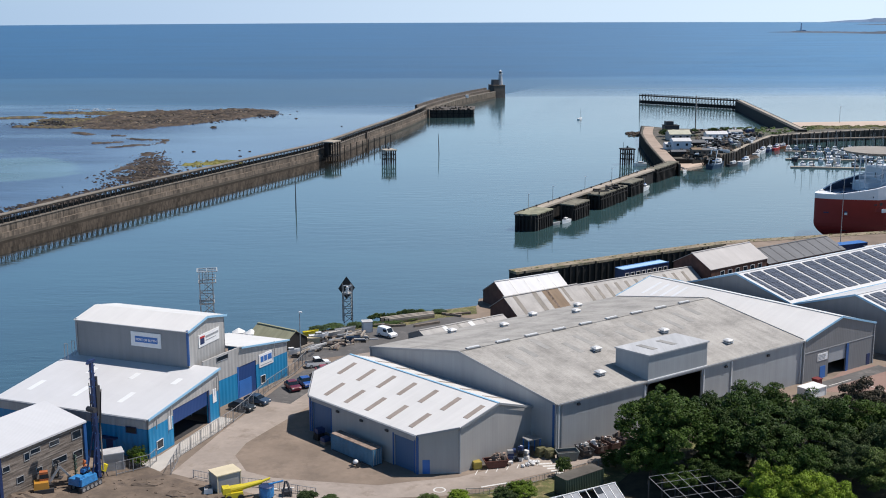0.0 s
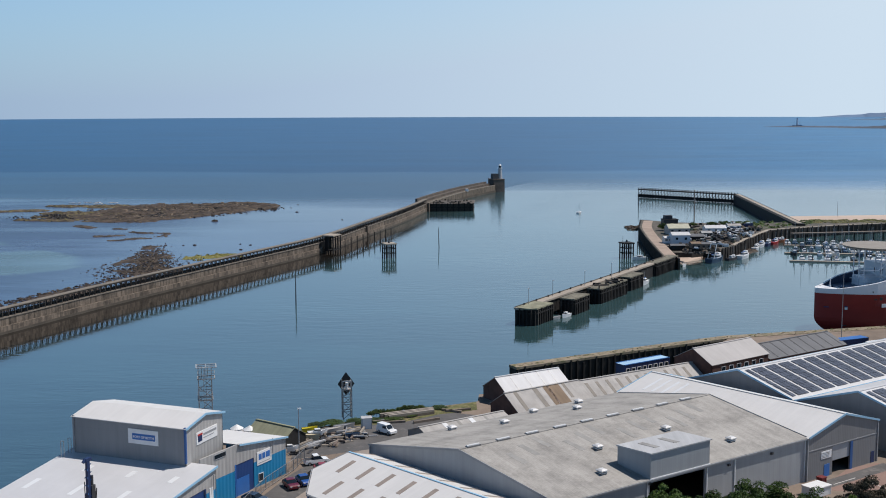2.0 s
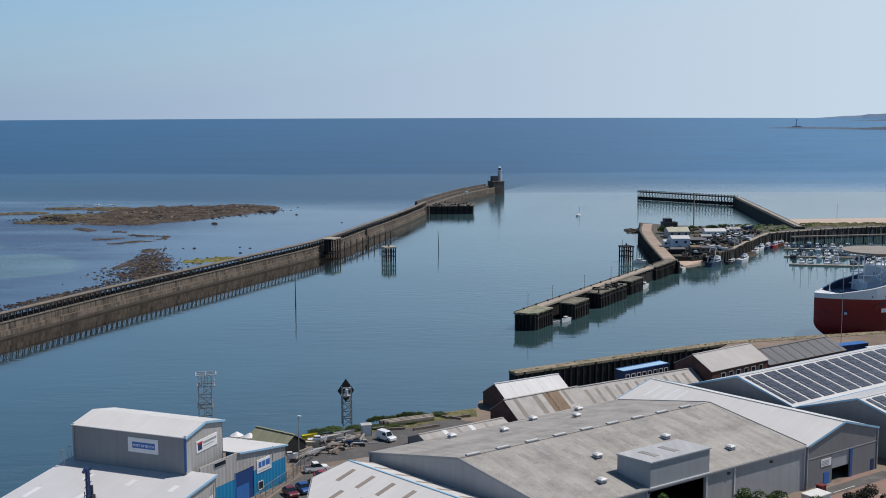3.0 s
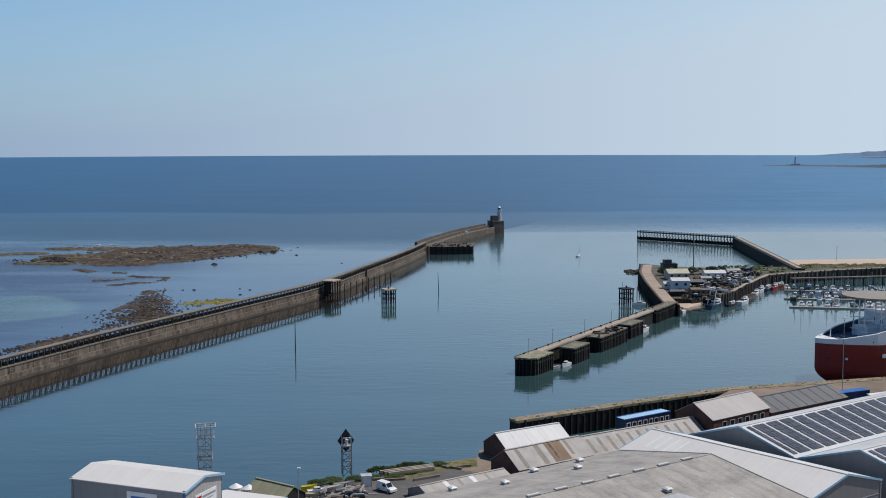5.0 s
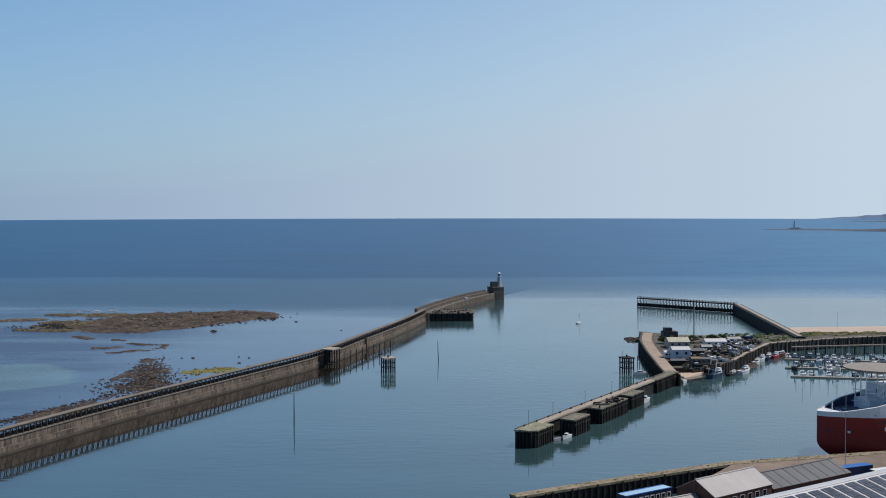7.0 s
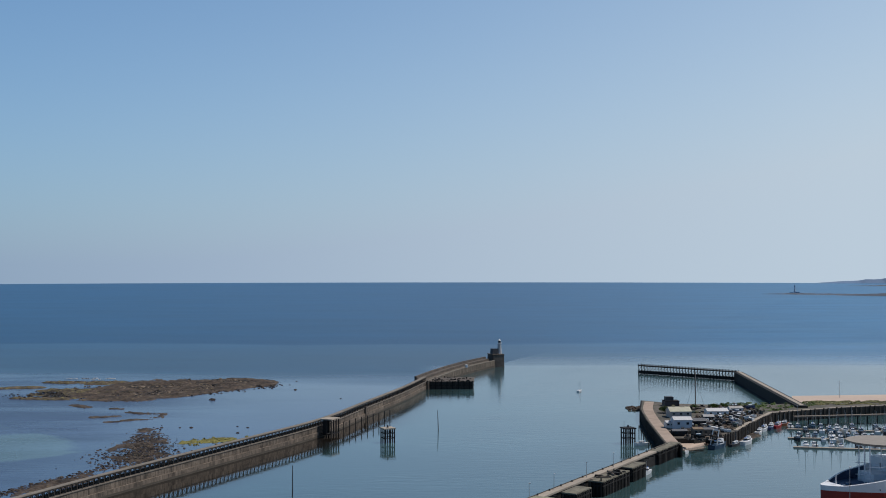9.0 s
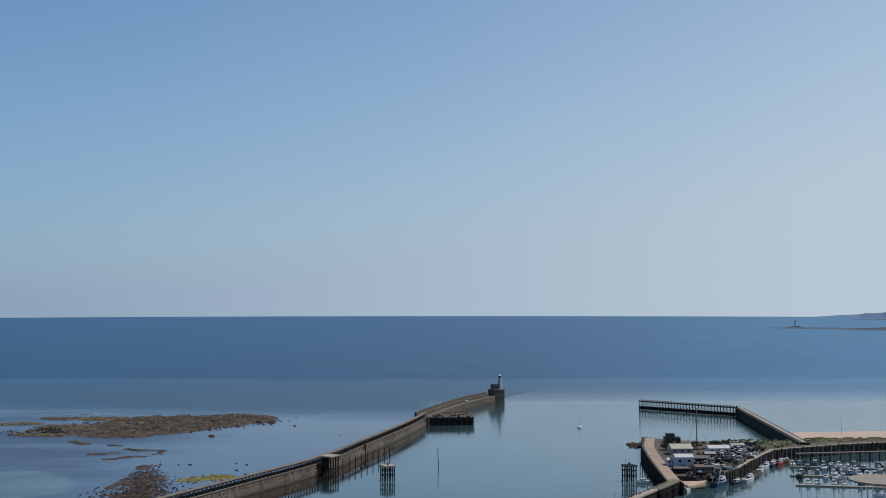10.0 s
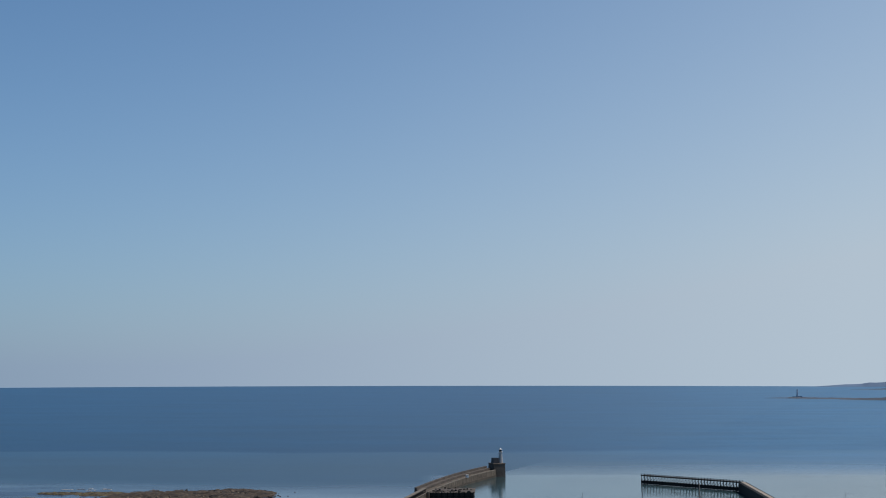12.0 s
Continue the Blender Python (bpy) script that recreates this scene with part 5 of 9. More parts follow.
# gabled hall: roller door, sign, doors
gA, gB = (62.3, 192.6), (78.6, 204.2)
door_leaf(wg, "roller_door", eA, eB, 7.0, 12.0, 7.9, 10.6, GREY_CLAD, "half-raised grey roller door")
part("door_jamb", on_wall(eA, eB, 12.0, 12.7, GZ, 10.6, 0.08, 0.1), BLUE_TRIM, wg)
part("sign", on_wall(eA, eB, 3.8, 6.6, 8.8, 10.1, 0.08, 0.1), WHITE, wg, "white notice board")
for k in range(4):
    part("bar", on_wall(eA, eB, 4.0, 5.8 + 0.1 * k, 9.0 + 0.25 * k, 9.1 + 0.25 * k, 0.10, 0.06), GREY_TRIM, wg)
door_leaf(wg, "door", eA, eB, 4.7, 6.2, GZ, 7.7, BLUE, "blue steel door", -0.06)
part("belt_trim", on_wall(eA, eB, 0, 20.0, 10.7, 10.85, 0.06, 0.08), GREY_TRIM, wg)
door_leaf(wg, "door", eA, eB, 18.2, 19.2, GZ, 7.6, NAVY, "", -0.06)
for k in range(4):
    u0 = 0.62 + 0.07 * k
    part("rooflight", on_slope(eD, eA, Vector(eA).lerp(Vector(eB), .5), Vector(eD).lerp(Vector(eC), .5), 13.3, 16.0, 0.08 + 0.05 * k, 0.095 + 0.05 * k, 0.3, 0.85, 0.03), ROOFLIGHT_PALE, wg)

# solar panels in blocks with walkways between
def lay_panels(hall_, blocks):
    """Rows of seven panels up the slope, in blocks of three, square to the ridge line and along the rake."""
    ob, a, b, c, d = hall_
    rake = Vector((*((d - a) / 2), 4.0))
    slope = rake.length
    rake = rake / slope
    along_ = Vector((*D_DIR, 0.0))
    up = along_.cross(rake).normalized()

    def cell(w, h, t0, t1):
        lo = [along_ * x + rake * y + up * t0 for x, y in ((0, 0), (w, 0), (w, h), (0, h))]
        hi = [p + up * (t1 - t0) for p in lo]
        m = Solid()
        for i in range(4):
            k = (i + 1) % 4
            m.face([lo[i], lo[k], hi[k], hi[i]])
        return m.face(hi).face(lo[::-1])

    row = (slope - 1.5) / 7
    mesh_ = cell(1.05, row - 0.12, 0.10, 0.16).mesh("solar_panel", SOLAR)
    for blk in range(blocks):
        cols = 1 if blk == 0 else 3
        u0 = 0.9 if blk == 0 else 2.75 + (blk - 1) * 4.2
        for i in range(cols):
            for j in range(7):
                q = Vector((*a, 12.0)) + along_ * (u0 + i * 1.12) + rake * (0.75 + j * row)
                pn = part("solar_panel", mesh_, None, ob)
                pn.location = q


lay_panels(sh1, 13)
lay_panels(sh2, 5)

# port building: rooflights, doors, signs, windows
for v0, v1, us in ((0.19, 0.38, (2.4, 10.9, 19.2)), (0.60, 0.72, (7.4, 15.5, 23.3))):
    for u in us:
        part("rooflight", on_slope(p3, p0, p1, p2, 11.7, 13.7, u / 27.2, (u + 0.9) / 27.2, v0, v1, 0.03), ROOFLIGHT_PALE, bh)
door_leaf(bh, "roller_door", p0, p1, 6.3, 15.8, 8.6, 10.9, ROLLER_DEEP, "half-raised deep blue roller door", 0.1)
part("door_jamb", on_wall(p0, p1, 15.8, 16.2, GZ, 10.9, 0.08, 0.1), NAVY, bh)
# floor coloured near black so the half-open doorway is dark inside
part("floor_slab", Solid().prism([tuple(la(6, 0.6)), tuple(la(16, 0.6)), tuple(la(16, 14)), tuple(la(6, 14))][::-1], GZ, GZ + 0.03), DARK_IN, bh)
part("panel", on_wall(p0, p1, 4.9, 5.9, 8.2, 10.3, 0.08, 0.1), WHITE, bh)
part("panel", on_wall(p0, p1, 17.2, 18.2, 8.4, 10.6, 0.08, 0.1), WHITE, bh)
wall_window(bh, p0, p1, 1.9, 3.4, 6.3, 7.5)
wall_window(bh, p3, p0, 23.4, 25.1, 9.2, 10.1, NAVY)
door_leaf(bh, "door", p3, p0, 19.7, 20.9, GZ, 7.7, NAVY, "dark door", -0.06)
part("door_hood", on_wall(p3, p0, 19.2, 21.8, 7.9, 8.2, 0.7, 0.7), NAVY, bh)
for d_, z0, z1 in ((5.2, 8.4, 11.9), (1.6, 9.6, 11.6), (17.9, 10.2, 12.6)):
    part("wall_flue", Solid().tube((*(la(d_, -0.35)), z0), (*(la(d_ + 0.1, -0.35)), z1), 0.09, 6), STEEL, bh)
wall_window(bh, q0, q1, 7.3, 10.4, 12.2, 13.2, GREY_TRIM)
sg = part("sign", on_wall(q3, q0, 10.7, 16.4, 16.3, 18.7, 0.1, 0.12), WHITE, bh, "white sign with blue lettering panel")
part("panel", on_wall(q3, q0, 11.5, 15.8, 17.0, 18.0, 0.13, 0.05), BLUE, sg)
lettering("PORT OF BLYTH", q3, q0, 11.65, 17.28, 0.54, 0.15, WHITE, sg)
sg2 = part("sign", on_wall(q0, q1, 3.0, 9.1, 16.1, 18.1, 0.1, 0.12), WHITE, bh, "white sign with a crest and small lettering")
part("crest", on_wall(q0, q1, 3.4, 4.6, 16.5, 17.7, 0.13, 0.05), NAVY, sg2)
part("crest_band", on_wall(q0, q1, 3.3, 4.7, 17.5, 17.8, 0.15, 0.05), RED, sg2)
part("bar", on_wall(q0, q1, 5.0, 8.8, 17.25, 17.6, 0.13, 0.05), GREY_TRIM, sg2)
part("bar", on_wall(q0, q1, 5.0, 8.0, 16.8, 16.92, 0.13, 0.05), GREY_TRIM, sg2)
wA, wB = la(19.3, 2.9), la(41.7, 0)
door_leaf(bh, "roller_door", wA, wB, 8.8, 13.6, GZ, 10.9, ROLLER_DEEP, "deep blue roller door", 0.1)
part("wall_panel", on_wall(wA, wB, 8.9, 12.2, GZ, 8.4, 0.05, 0.06), BLUE, bh, "bright blue panel across the lower door")
part("door_frame", on_wall(wA, wB, 8.5, 8.8, GZ, 11.0, 0.06, 0.1), BLUE, bh)
sg3 = part("sign", on_wall(wA, wB, 14.4, 18.4, 9.2, 11.5, 0.1, 0.12), WHITE, bh, "white sign with blue lettering")
for a0, a1 in ((14.8, 15.6), (15.8, 16.6), (16.8, 17.9)):
    part("letter_block", on_wall(wA, wB, a0, a1, 10.1, 11.1, 0.13, 0.05), BLUE, sg3)
part("bar", on_wall(wA, wB, 14.8, 17.9, 9.5, 9.6, 0.13, 0.05), GREY_TRIM, sg3)
wall_window(bh, wA, wB, 14.8, 16.0, 6.3, 7.6)
wall_window(bh, wA, wB, 3.4, 6.2, 13.3, 14.0, GREY_TRIM)
part("wall_flue", Solid().tube((*(la(37.5, 0.2)), 10.4), (*(la(37.6, 0.2)), 13.0), 0.09, 6), STEEL, bh)
for p in (la(15.2, 26.6), la(17.0, 26.6)):
    part("roof_ladder_hoop", Solid().tube((*p, 13.4), (*p, 16.0), 0.06, 6).tube((p.x + .5, p.y, 13.4), (p.x + .5, p.y, 16.0), 0.06, 6).tube((*p, 16.0), (p.x + .5, p.y, 16.0), 0.06, 6), STEEL, bh)

# office windows
for d0, d1, z0, z1 in ((27.7, 29.3, 9.9, 11.0), (23.6, 25.2, 10.3, 10.9), (20.2, 21.8, 10.3, 10.9), (19.1, 19.9, 9.8, 10.8), (27.7, 29.3, 7.1, 8.0), (23.9, 26.4, 7.4, 8.2),
                       (21.0, 21.9, 7.4, 8.0), (15.4, 16.5, 9.4, 10.1), (17.6, 18.7, 7.1, 7.9), (11.0, 12.6, 9.9, 11.0), (12.0, 13.2, 7.1, 8.0)):
    wall_window(ow, o1, o0, d0, d1, z0, z1, GREY_TRIM)
part("corner_trim", Solid().box(o0.x, o0.y, GZ, 0.5, 0.5, 6.3, 61), BLUE_TRIM, ow)
part("corner_trim", Solid().box(*(oA + o_u * 15.2 - o_v * 0.1), GZ, 0.5, 0.4, 6.2, 61), NAVY, ow)

# brick workshop windows, shed roof stripes
bw = [o for o in scene.objects if o.name == "brick_workshop"][0]
bx = (Vector((73.8, 274.4)) - Vector((57.6, 262.2))).normalized()
bn_ = Vector((-bx.y, bx.x)) * 5.6
b0_, b1_ = Vector((57.6, 262.2)) - bn_, Vector((73.8, 274.4)) - bn_
for k in range(6):
    wall_window(bw, b0_, b1_, 3.4 + 2.7 * k, 4.7 + 2.7 * k, 8.7, 10.0)


def roof_strips(name, p, q, half, ze, zr, strips, mats):
    ob = [o for o in scene.objects if o.name == name][0]
    p, q = Vector(p), Vector(q)
    n = Vector((-(q - p).y, (q - p).x)).normalized() * half
    for u0, u1, v0, v1, k in strips:
        part("roof_sheet", on_slope(p - n, q - n, q, p, ze, zr, u0, u1, v0, v1, 0.03), mats[k], ob)


roof_strips("brick_shed", (11.3, 246.6), (25.8, 255.6), 4.6, 8.2, 11.0, [(0.2, 0.21, 0, 1, 0), (0.42, 0.43, 0, 1, 0), (0.63, 0.64, 0, 1, 0), (0.82, 0.83, 0, 1, 0)], [STEEL])
roof_strips("brick_shed.001", (12.6, 232.8), (28.8, 244.0), 4.7, 8.0, 11.0, [(0.1, 0.15, 0.0, .95, 0), (0.36, 0.42, 0, 1, 0), (0.5, 0.72, 0.0, 1, 1), (0.55, 0.58, 0, 1, 2), (0.76, 0.8, 0.2, 1, 0)], [ROOFLIGHT_DARK, BROWN_ROOF, RUSTY_TOP])
roof_strips("long_shed", (29.0, 244.1), (57.2, 261.8), 4.6, 7.9, 10.8, [(0.03 + 0.085 * k, 0.055 + 0.085 * k, 0.05, .8, 0) for k in range(11)], [ROOFLIGHT_DARK])
roof_strips("slate_shed", (76.5, 283.0), (101.0, 300.0), 6.0, 7.8, 10.2, [(0.1 + 0.12 * k, 0.115 + 0.12 * k, 0, 1, 0) for k in range(8)], [DARK_STEEL])
roof_strips("low_shed", (-4.6, 217.0), (12.0, 228.6), 4.0, 7.0, 8.4, [(0.25, 0.30, 0, 1, 0), (0.42, 0.45, 0, 1, 1), (0.56, 0.61, 0, 1, 0), (0.74, 0.77, 0, 1, 1)], [ROOFLIGHT_PALE, ROOFLIGHT_GREY])

# ---- vehicles and machines ----
def car(x, y, rot, paint, label, length=4.3, kind="car"):
    ob = thing(kind, x, y, GZ + 0.012, rot, label, "car" if kind == "car" else kind, "parked vehicles")
    L, W = length, 1.8
    van, pick = kind == "van", kind == "pickup"
    h = 1.0
    prof = [(-L / 2, 0.35), (L / 2, 0.35), (L / 2, 0.75), (L / 2 - 0.25, 0.92), (L / 2 - 1.2, h), (-L / 2 + 0.1, h + 0.02), (-L / 2, 0.8)]
    s = Solid()
    n = len(prof)
    for sgn in (1, -1):
        pts = [(px_, sgn * W / 2 * (0.97 if z > 0.9 else 1.0), z) for px_, z in prof]
        s.face(pts if sgn < 0 else pts[::-1])
    for i in range(n):
        (a, z0), (b, z1) = prof[i], prof[(i + 1) % n]
        k0, k1 = (0.97 if z0 > 0.9 else 1.0), (0.97 if z1 > 0.9 else 1.0)
        s.face([(a, -W / 2 * k0, z0), (b, -W / 2 * k1, z1), (b, W / 2 * k1, z1), (a, W / 2 * k0, z0)])
    part("body", s, paint, ob)
    if van:
        cab = [(-L / 2 + 0.05, h), (L / 2 - 0.9, h), (L / 2 - 1.7, 1.9), (-L / 2 + 0.15, 1.95)]
    elif pick:
        cab = [(-0.7, h), (L / 2 - 1.1, h), (L / 2 - 1.9, 1.7), (-0.6, 1.7)]
    else:
        cab = [(-L / 2 + 0.25, h), (L / 2 - 1.15, h), (L / 2 - 1.95, 1.45), (-L / 2 + 0.9, 1.47)]

    def cabin(inset, z_lo, z_hi, grow):
        t = Solid()
        (a, z0), (b, _), (c, z1), (d, z2) = cab

        def at(q0, q1, f):
            return q0[0] + (q1[0] - q0[0]) * f, q0[1] + (q1[1] - q0[1]) * f
        a1, b1 = at(cab[0], cab[3], z_lo), at(cab[1], cab[2], z_lo)
        a2, b2 = at(cab[0], cab[3], z_hi), at(cab[1], cab[2], z_hi)
        w1, w2 = W / 2 - 0.05 - 0.16 * z_lo + grow, W / 2 - 0.05 - 0.16 * z_hi + grow
        lo = [(a1[0] - grow, -w1, a1[1]), (b1[0] + grow, -w1, b1[1]), (b1[0] + grow, w1, b1[1]), (a1[0] - grow, w1, a1[1])]
        hi = [(a2[0] - grow, -w2, a2[1]), (b2[0] + grow, -w2, b2[1]), (b2[0] + grow, w2, b2[1]), (a2[0] - grow, w2, a2[1])]
        for i in range(4):
            j = (i + 1) % 4
            t.face([lo[i], lo[j], hi[j], hi[i]])
        return t.face(hi).face(lo[::-1])

    if van:
        part("cabin", cabin(0, 0, 1, 0), paint, ob)
        part("windscreen", Solid().slab((L / 2 - 0.95, -0.72, 1.08), (L / 2 - 0.95, 0.72, 1.08), (L / 2 - 1.55, 0.66, 1.78), (L / 2 - 1.55, -0.66, 1.78), 0.02), GLASS_DARK, ob)
        for sgn in (-1, 1):
            part("side_window", Solid().box(L / 2 - 1.9, sgn * 0.82, 1.15, 0.9, 0.1, 0.5), GLASS_DARK, ob)
    else:
        part("glasshouse", cabin(0, 0, 0.96, 0), GLASS_DARK, ob)
        part("roof", cabin(0, 0.9, 1.04, 0.03), paint, ob)
    if pick:
        part("load_bed", Solid().box(-L / 2 + 0.95, 0, 1.0, 1.7, 1.6, 0.03), DARK_STEEL, ob)
    for sx in (-1, 1):
        for sy in (-1, 1):
            w = part("wheel", Solid().tube((sx * (L / 2 - 0.8), sy * 0.72, 0.33), (sx * (L / 2 - 0.8), sy * 0.93, 0.33), 0.33, 14), TYRE, ob)
            part("rim", Solid().tube((sx * (L / 2 - 0.8), sy * 0.92, 0.33), (sx * (L / 2 - 0.8), sy * 0.95, 0.33), 0.2, 10), STEEL, w)
    for sy in (-1, 1):
        part("headlight", Solid().box(L / 2 - 0.06, sy * 0.65, 0.66, 0.16, 0.32, 0.14), WHITE, ob)
        part("tail_light", Solid().box(-L / 2 + 0.04, sy * 0.72, 0.72, 0.12, 0.22, 0.16), RED, ob)
    return ob


CAR_DARK = surface("dark_grey_car_paint", (0.03, 0.04, 0.05), 0.25, 0.2, var=0.05, bump=0)
CAR_NAVY = surface("slate_blue_car_paint", (0.05, 0.09, 0.15), 0.25, 0.2, var=0.05, bump=0)
CAR_RED = surface("dark_red_car_paint", (0.13, 0.012, 0.028), 0.25, 0.1, var=0.05, bump=0)
CAR_SCARLET = surface("red_car_paint", (0.27, 0.02, 0.025), 0.3, 0.1, var=0.05, bump=0)
CAR_BLUE = surface("blue_car_paint", (0.02, 0.08, 0.30), 0.25, 0.1, var=0.05, bump=0)
CAR_WHITE = surface("white_car_paint", (0.75, 0.76, 0.76), 0.3, var=0.04, bump=0)
car(-32.9, 180.2, -28, CAR_DARK, "dark grey estate car parked beside the fence")
car(-30.9, 183.4, -28, CAR_NAVY, "slate blue car parked beside the fence")
car(-25.9, 190.5, -62, CAR_RED, "dark red car parked on the asphalt", 3.9)
car(-23.9, 192.5, -62, CAR_BLUE, "bright blue car parked on the asphalt", 3.9)
car(-21.9, 194.4, -62, CAR_DARK, "dark car parked behind the shed")
car(-23.0, 203.5, 22, CAR_WHITE, "white pickup truck with a dark load bed", 4.5, "pickup")
car(-21.0, 199.4, 12, CAR_SCARLET, "bright red car parked among others", 4.0)
car(-11.2, 222.8, -42, CAR_WHITE, "white panel van parked in the boat yard", 4.1, "van")


def shipping_container(name, p, q, width, height, side, top, label, z=GZ + 0.02):
    p, q = Vector(p), Vector(q)
    ux = (q - p).normalized()
    ln = (q - p).length
    ob = thing(name, p.x, p.y, z, math.degrees(math.atan2(ux.y, ux.x)), label, "container")
    s = Solid()
    n = int(ln / 0.3)
    for sy, sg in ((0, -1), (width, 1)):
        for i in range(n):
            a, b = i * ln / n, (i + 1) * ln / n
            m0, m1 = a + 0.35 * (b - a), a + 0.65 * (b - a)
            o = sy + sg * -0.05
            for (x0, y0), (x1, y1) in (((a, sy), (m0, sy)), ((m0, sy), (m1, o)), ((m1, o), (b, sy))):
                s.face([(x0, y0, 0.12), (x1, y1, 0.12), (x1, y1, height - 0.1), (x0, y0, height - 0.1)])
    s.face([(0, 0, 0.1), (0, width, 0.1), (0, width, height), (0, 0, height)])
    part("side_panel", s, side, ob)
    part("roof", Solid().box(ln / 2, width / 2, height - 0.1, ln, width, 0.1), top, ob)
    part("base", Solid().box(ln / 2, width / 2, 0, ln, width, 0.15), DARK_STEEL, ob)
    for x in (0.05, ln - 0.05):
        for y in (0.05, width - 0.05):
            part("corner_post", Solid().box(x, y, 0, 0.16, 0.16, height), side, ob)
    for k in range(2):
        dr = part("door", Solid().box(ln + 0.02, width * (0.25 + 0.5 * k), 0.15, 0.06, width * 0.47, height - 0.3), side, ob)
        for j in (-0.15, 0.15):
            part("lock_bar", Solid().tube((ln + 0.08, width * (0.25 + 0.5 * k) + j * width, 0.2), (ln + 0.08, width * (0.25 + 0.5 * k) + j * width, height - 0.2), 0.03, 6), STEEL, dr)
    return ob


shipping_container("shipping_container", (-16.7, 162.7), (-10.2, 155.9), 1.75, 2.6, CONTAINER_BLUE, RUSTY_TOP, "faded blue shipping container with a rusty top beside the shed")
shipping_container("green_container", (16.3, 144.8), (21.8, 148.9), 2.3, 2.6, GREEN_PAINT, surface("mossy_top", (0.10, 0.09, 0.075), 0.9, var=0.3), "dark green container with a mossy top")
bc_ = shipping_container("blue_container", (42.6, 266.6), (54.8, 275.0), 3.0, 3.4, NAVY, BLUE_ROOF, "blue site cabin with white windows and a light blue roof")
for k in range(8):
    wd_ = part("window", Solid().box(1.0 + 1.8 * k, -0.06, 1.3, 1.0, 0.1, 1.1), GLASS_DARK, bc_)
    part("frame", Solid().box(1.0 + 1.8 * k, -0.09, 1.18, 1.24, 0.06, 0.12).box(1.0 + 1.8 * k, -0.09, 2.4, 1.24, 0.06, 0.12).box(0.44 + 1.8 * k, -0.09, 1.3, 0.12, 0.06, 1.1).box(1.56 + 1.8 * k, -0.09, 1.3, 0.12, 0.06, 1.1), WHITE, wd_)
for b in (0.0, 3.0):
    part("roof_edge", Solid().beam((0, b, 3.42), (14.8, b, 3.42), 0.22, 0.16), BLUE, bc_)
shipping_container("blue_container", (103.0, 296.0), (112.0, 300.0), 3.0, 3.0, NAVY, BLUE, "dark blue container on the quay")
shipping_container("white_container", (111.0, 294.5), (117.5, 297.5), 2.6, 2.6, NAVY, WHITE, "blue container with a white top on the quay")


def cabin_box(name, x, y, rot, sx, sy, h, side, top, label):
    ob = thing(name, x, y, GZ + 0.012, rot, label, "cabin")
    part("body", Solid().box(0, 0, 0, sx, sy, h), side, ob)
    part("roof", Solid().box(0, 0, h, sx + 0.3, sy + 0.3, 0.14), top, ob)
    part("door", Solid().box(sx / 2 + 0.02, 0, 0.05, 0.06, 0.9, h * 0.8), DARK_STEEL, ob)
    for a in (-1, 1):
        for b in (-1, 1):
            part("corner_post", Solid().box(a * sx / 2, b * sy / 2, 0, 0.14, 0.14, h), top, ob)
    return ob


cabin_box("site_cabin", -29.9, 149.0, 35, 3.4, 2.6, 2.4, GREY_TRIM, CREAM, "grey site cabin with a cream roof")
cabin_box("site_cabin", -47.2, 155.9, 25, 2.7, 2.1, 2.5, STEEL, OFF_WHITE, "pale grey kiosk with a white roof beside the blue wall")
cabin_box("kiosk", -15.4, 226.6, 10, 1.9, 1.7, 2.1, WHITE, OFF_WHITE, "white kiosk with a dark steel frame")
cabin_box("skip_cover", 62.0, 186.4, 35, 4.0, 2.6, 1.5, WHITE_TRIM, WHITE, "low white box unit in the yard")
cabin_box("red_bin", 64.2, 190.6, 35, 1.1, 1.0, 1.5, DARK_RED, DARK_RED, "dark red bin against the wall")

# piling rig with a tall mast
rg = thing("piling_rig", -49.2, 149.3, GZ + 0.02, 62, "bright blue piling rig with a tall dark mast", "piling rig")
for sy in (-1.0, 1.0):
    tr = part("crawler_track", Solid().prism([(-1.9, sy - 0.28), (1.9, sy - 0.28), (1.9, sy + 0.28), (-1.9, sy + 0.28)], 0.0, 0.7), DARK_STEEL, rg)
    for k in range(5):
        part("roller", Solid().tube((-1.5 + 0.75 * k, sy - 0.31, 0.36), (-1.5 + 0.75 * k, sy + 0.31, 0.36), 0.26, 10), STEEL, tr)
part("body", Solid().box(-0.2, -0.5, 0.8, 3.0, 1.2, 1.0, 0, 0.92).box(-0.9, 0.3, 0.8, 1.8, 2.0, 0.9, 0, 0.94).box(-1.2, -0.4, 1.7, 1.0, 0.9, 0.4, 0, 0.9), BRIGHT_BLUE, rg)
cb = part("cab", Solid().box(0.9, 0.75, 0.9, 1.2, 0.9, 1.4, 0, 0.85), BRIGHT_BLUE, rg)
part("window", Solid().box(0.92, 0.76, 1.5, 1.18, 0.92, 0.5, 0, 0.92), GLASS_DARK, cb)
mast = part("mast", Solid().box(2.4, -0.2, 0.6, 0.6, 0.55, 16.6, 0, 0.75), NAVY, rg, "dark blue lattice mast")
part("mast_head", Solid().box(2.4, -0.2, 17.2, 1.1, 0.5, 0.4).tube((2.0, -0.2, 17.5), (1.6, -0.2, 17.1), 0.22, 8), NAVY, mast)
part("hammer", Solid().box(3.0, -0.2, 9.5, 0.7, 0.7, 4.2).tube((3.0, -0.2, 13.7), (3.0, -0.2, 15.0), 0.25, 8), DARK_STEEL, mast)
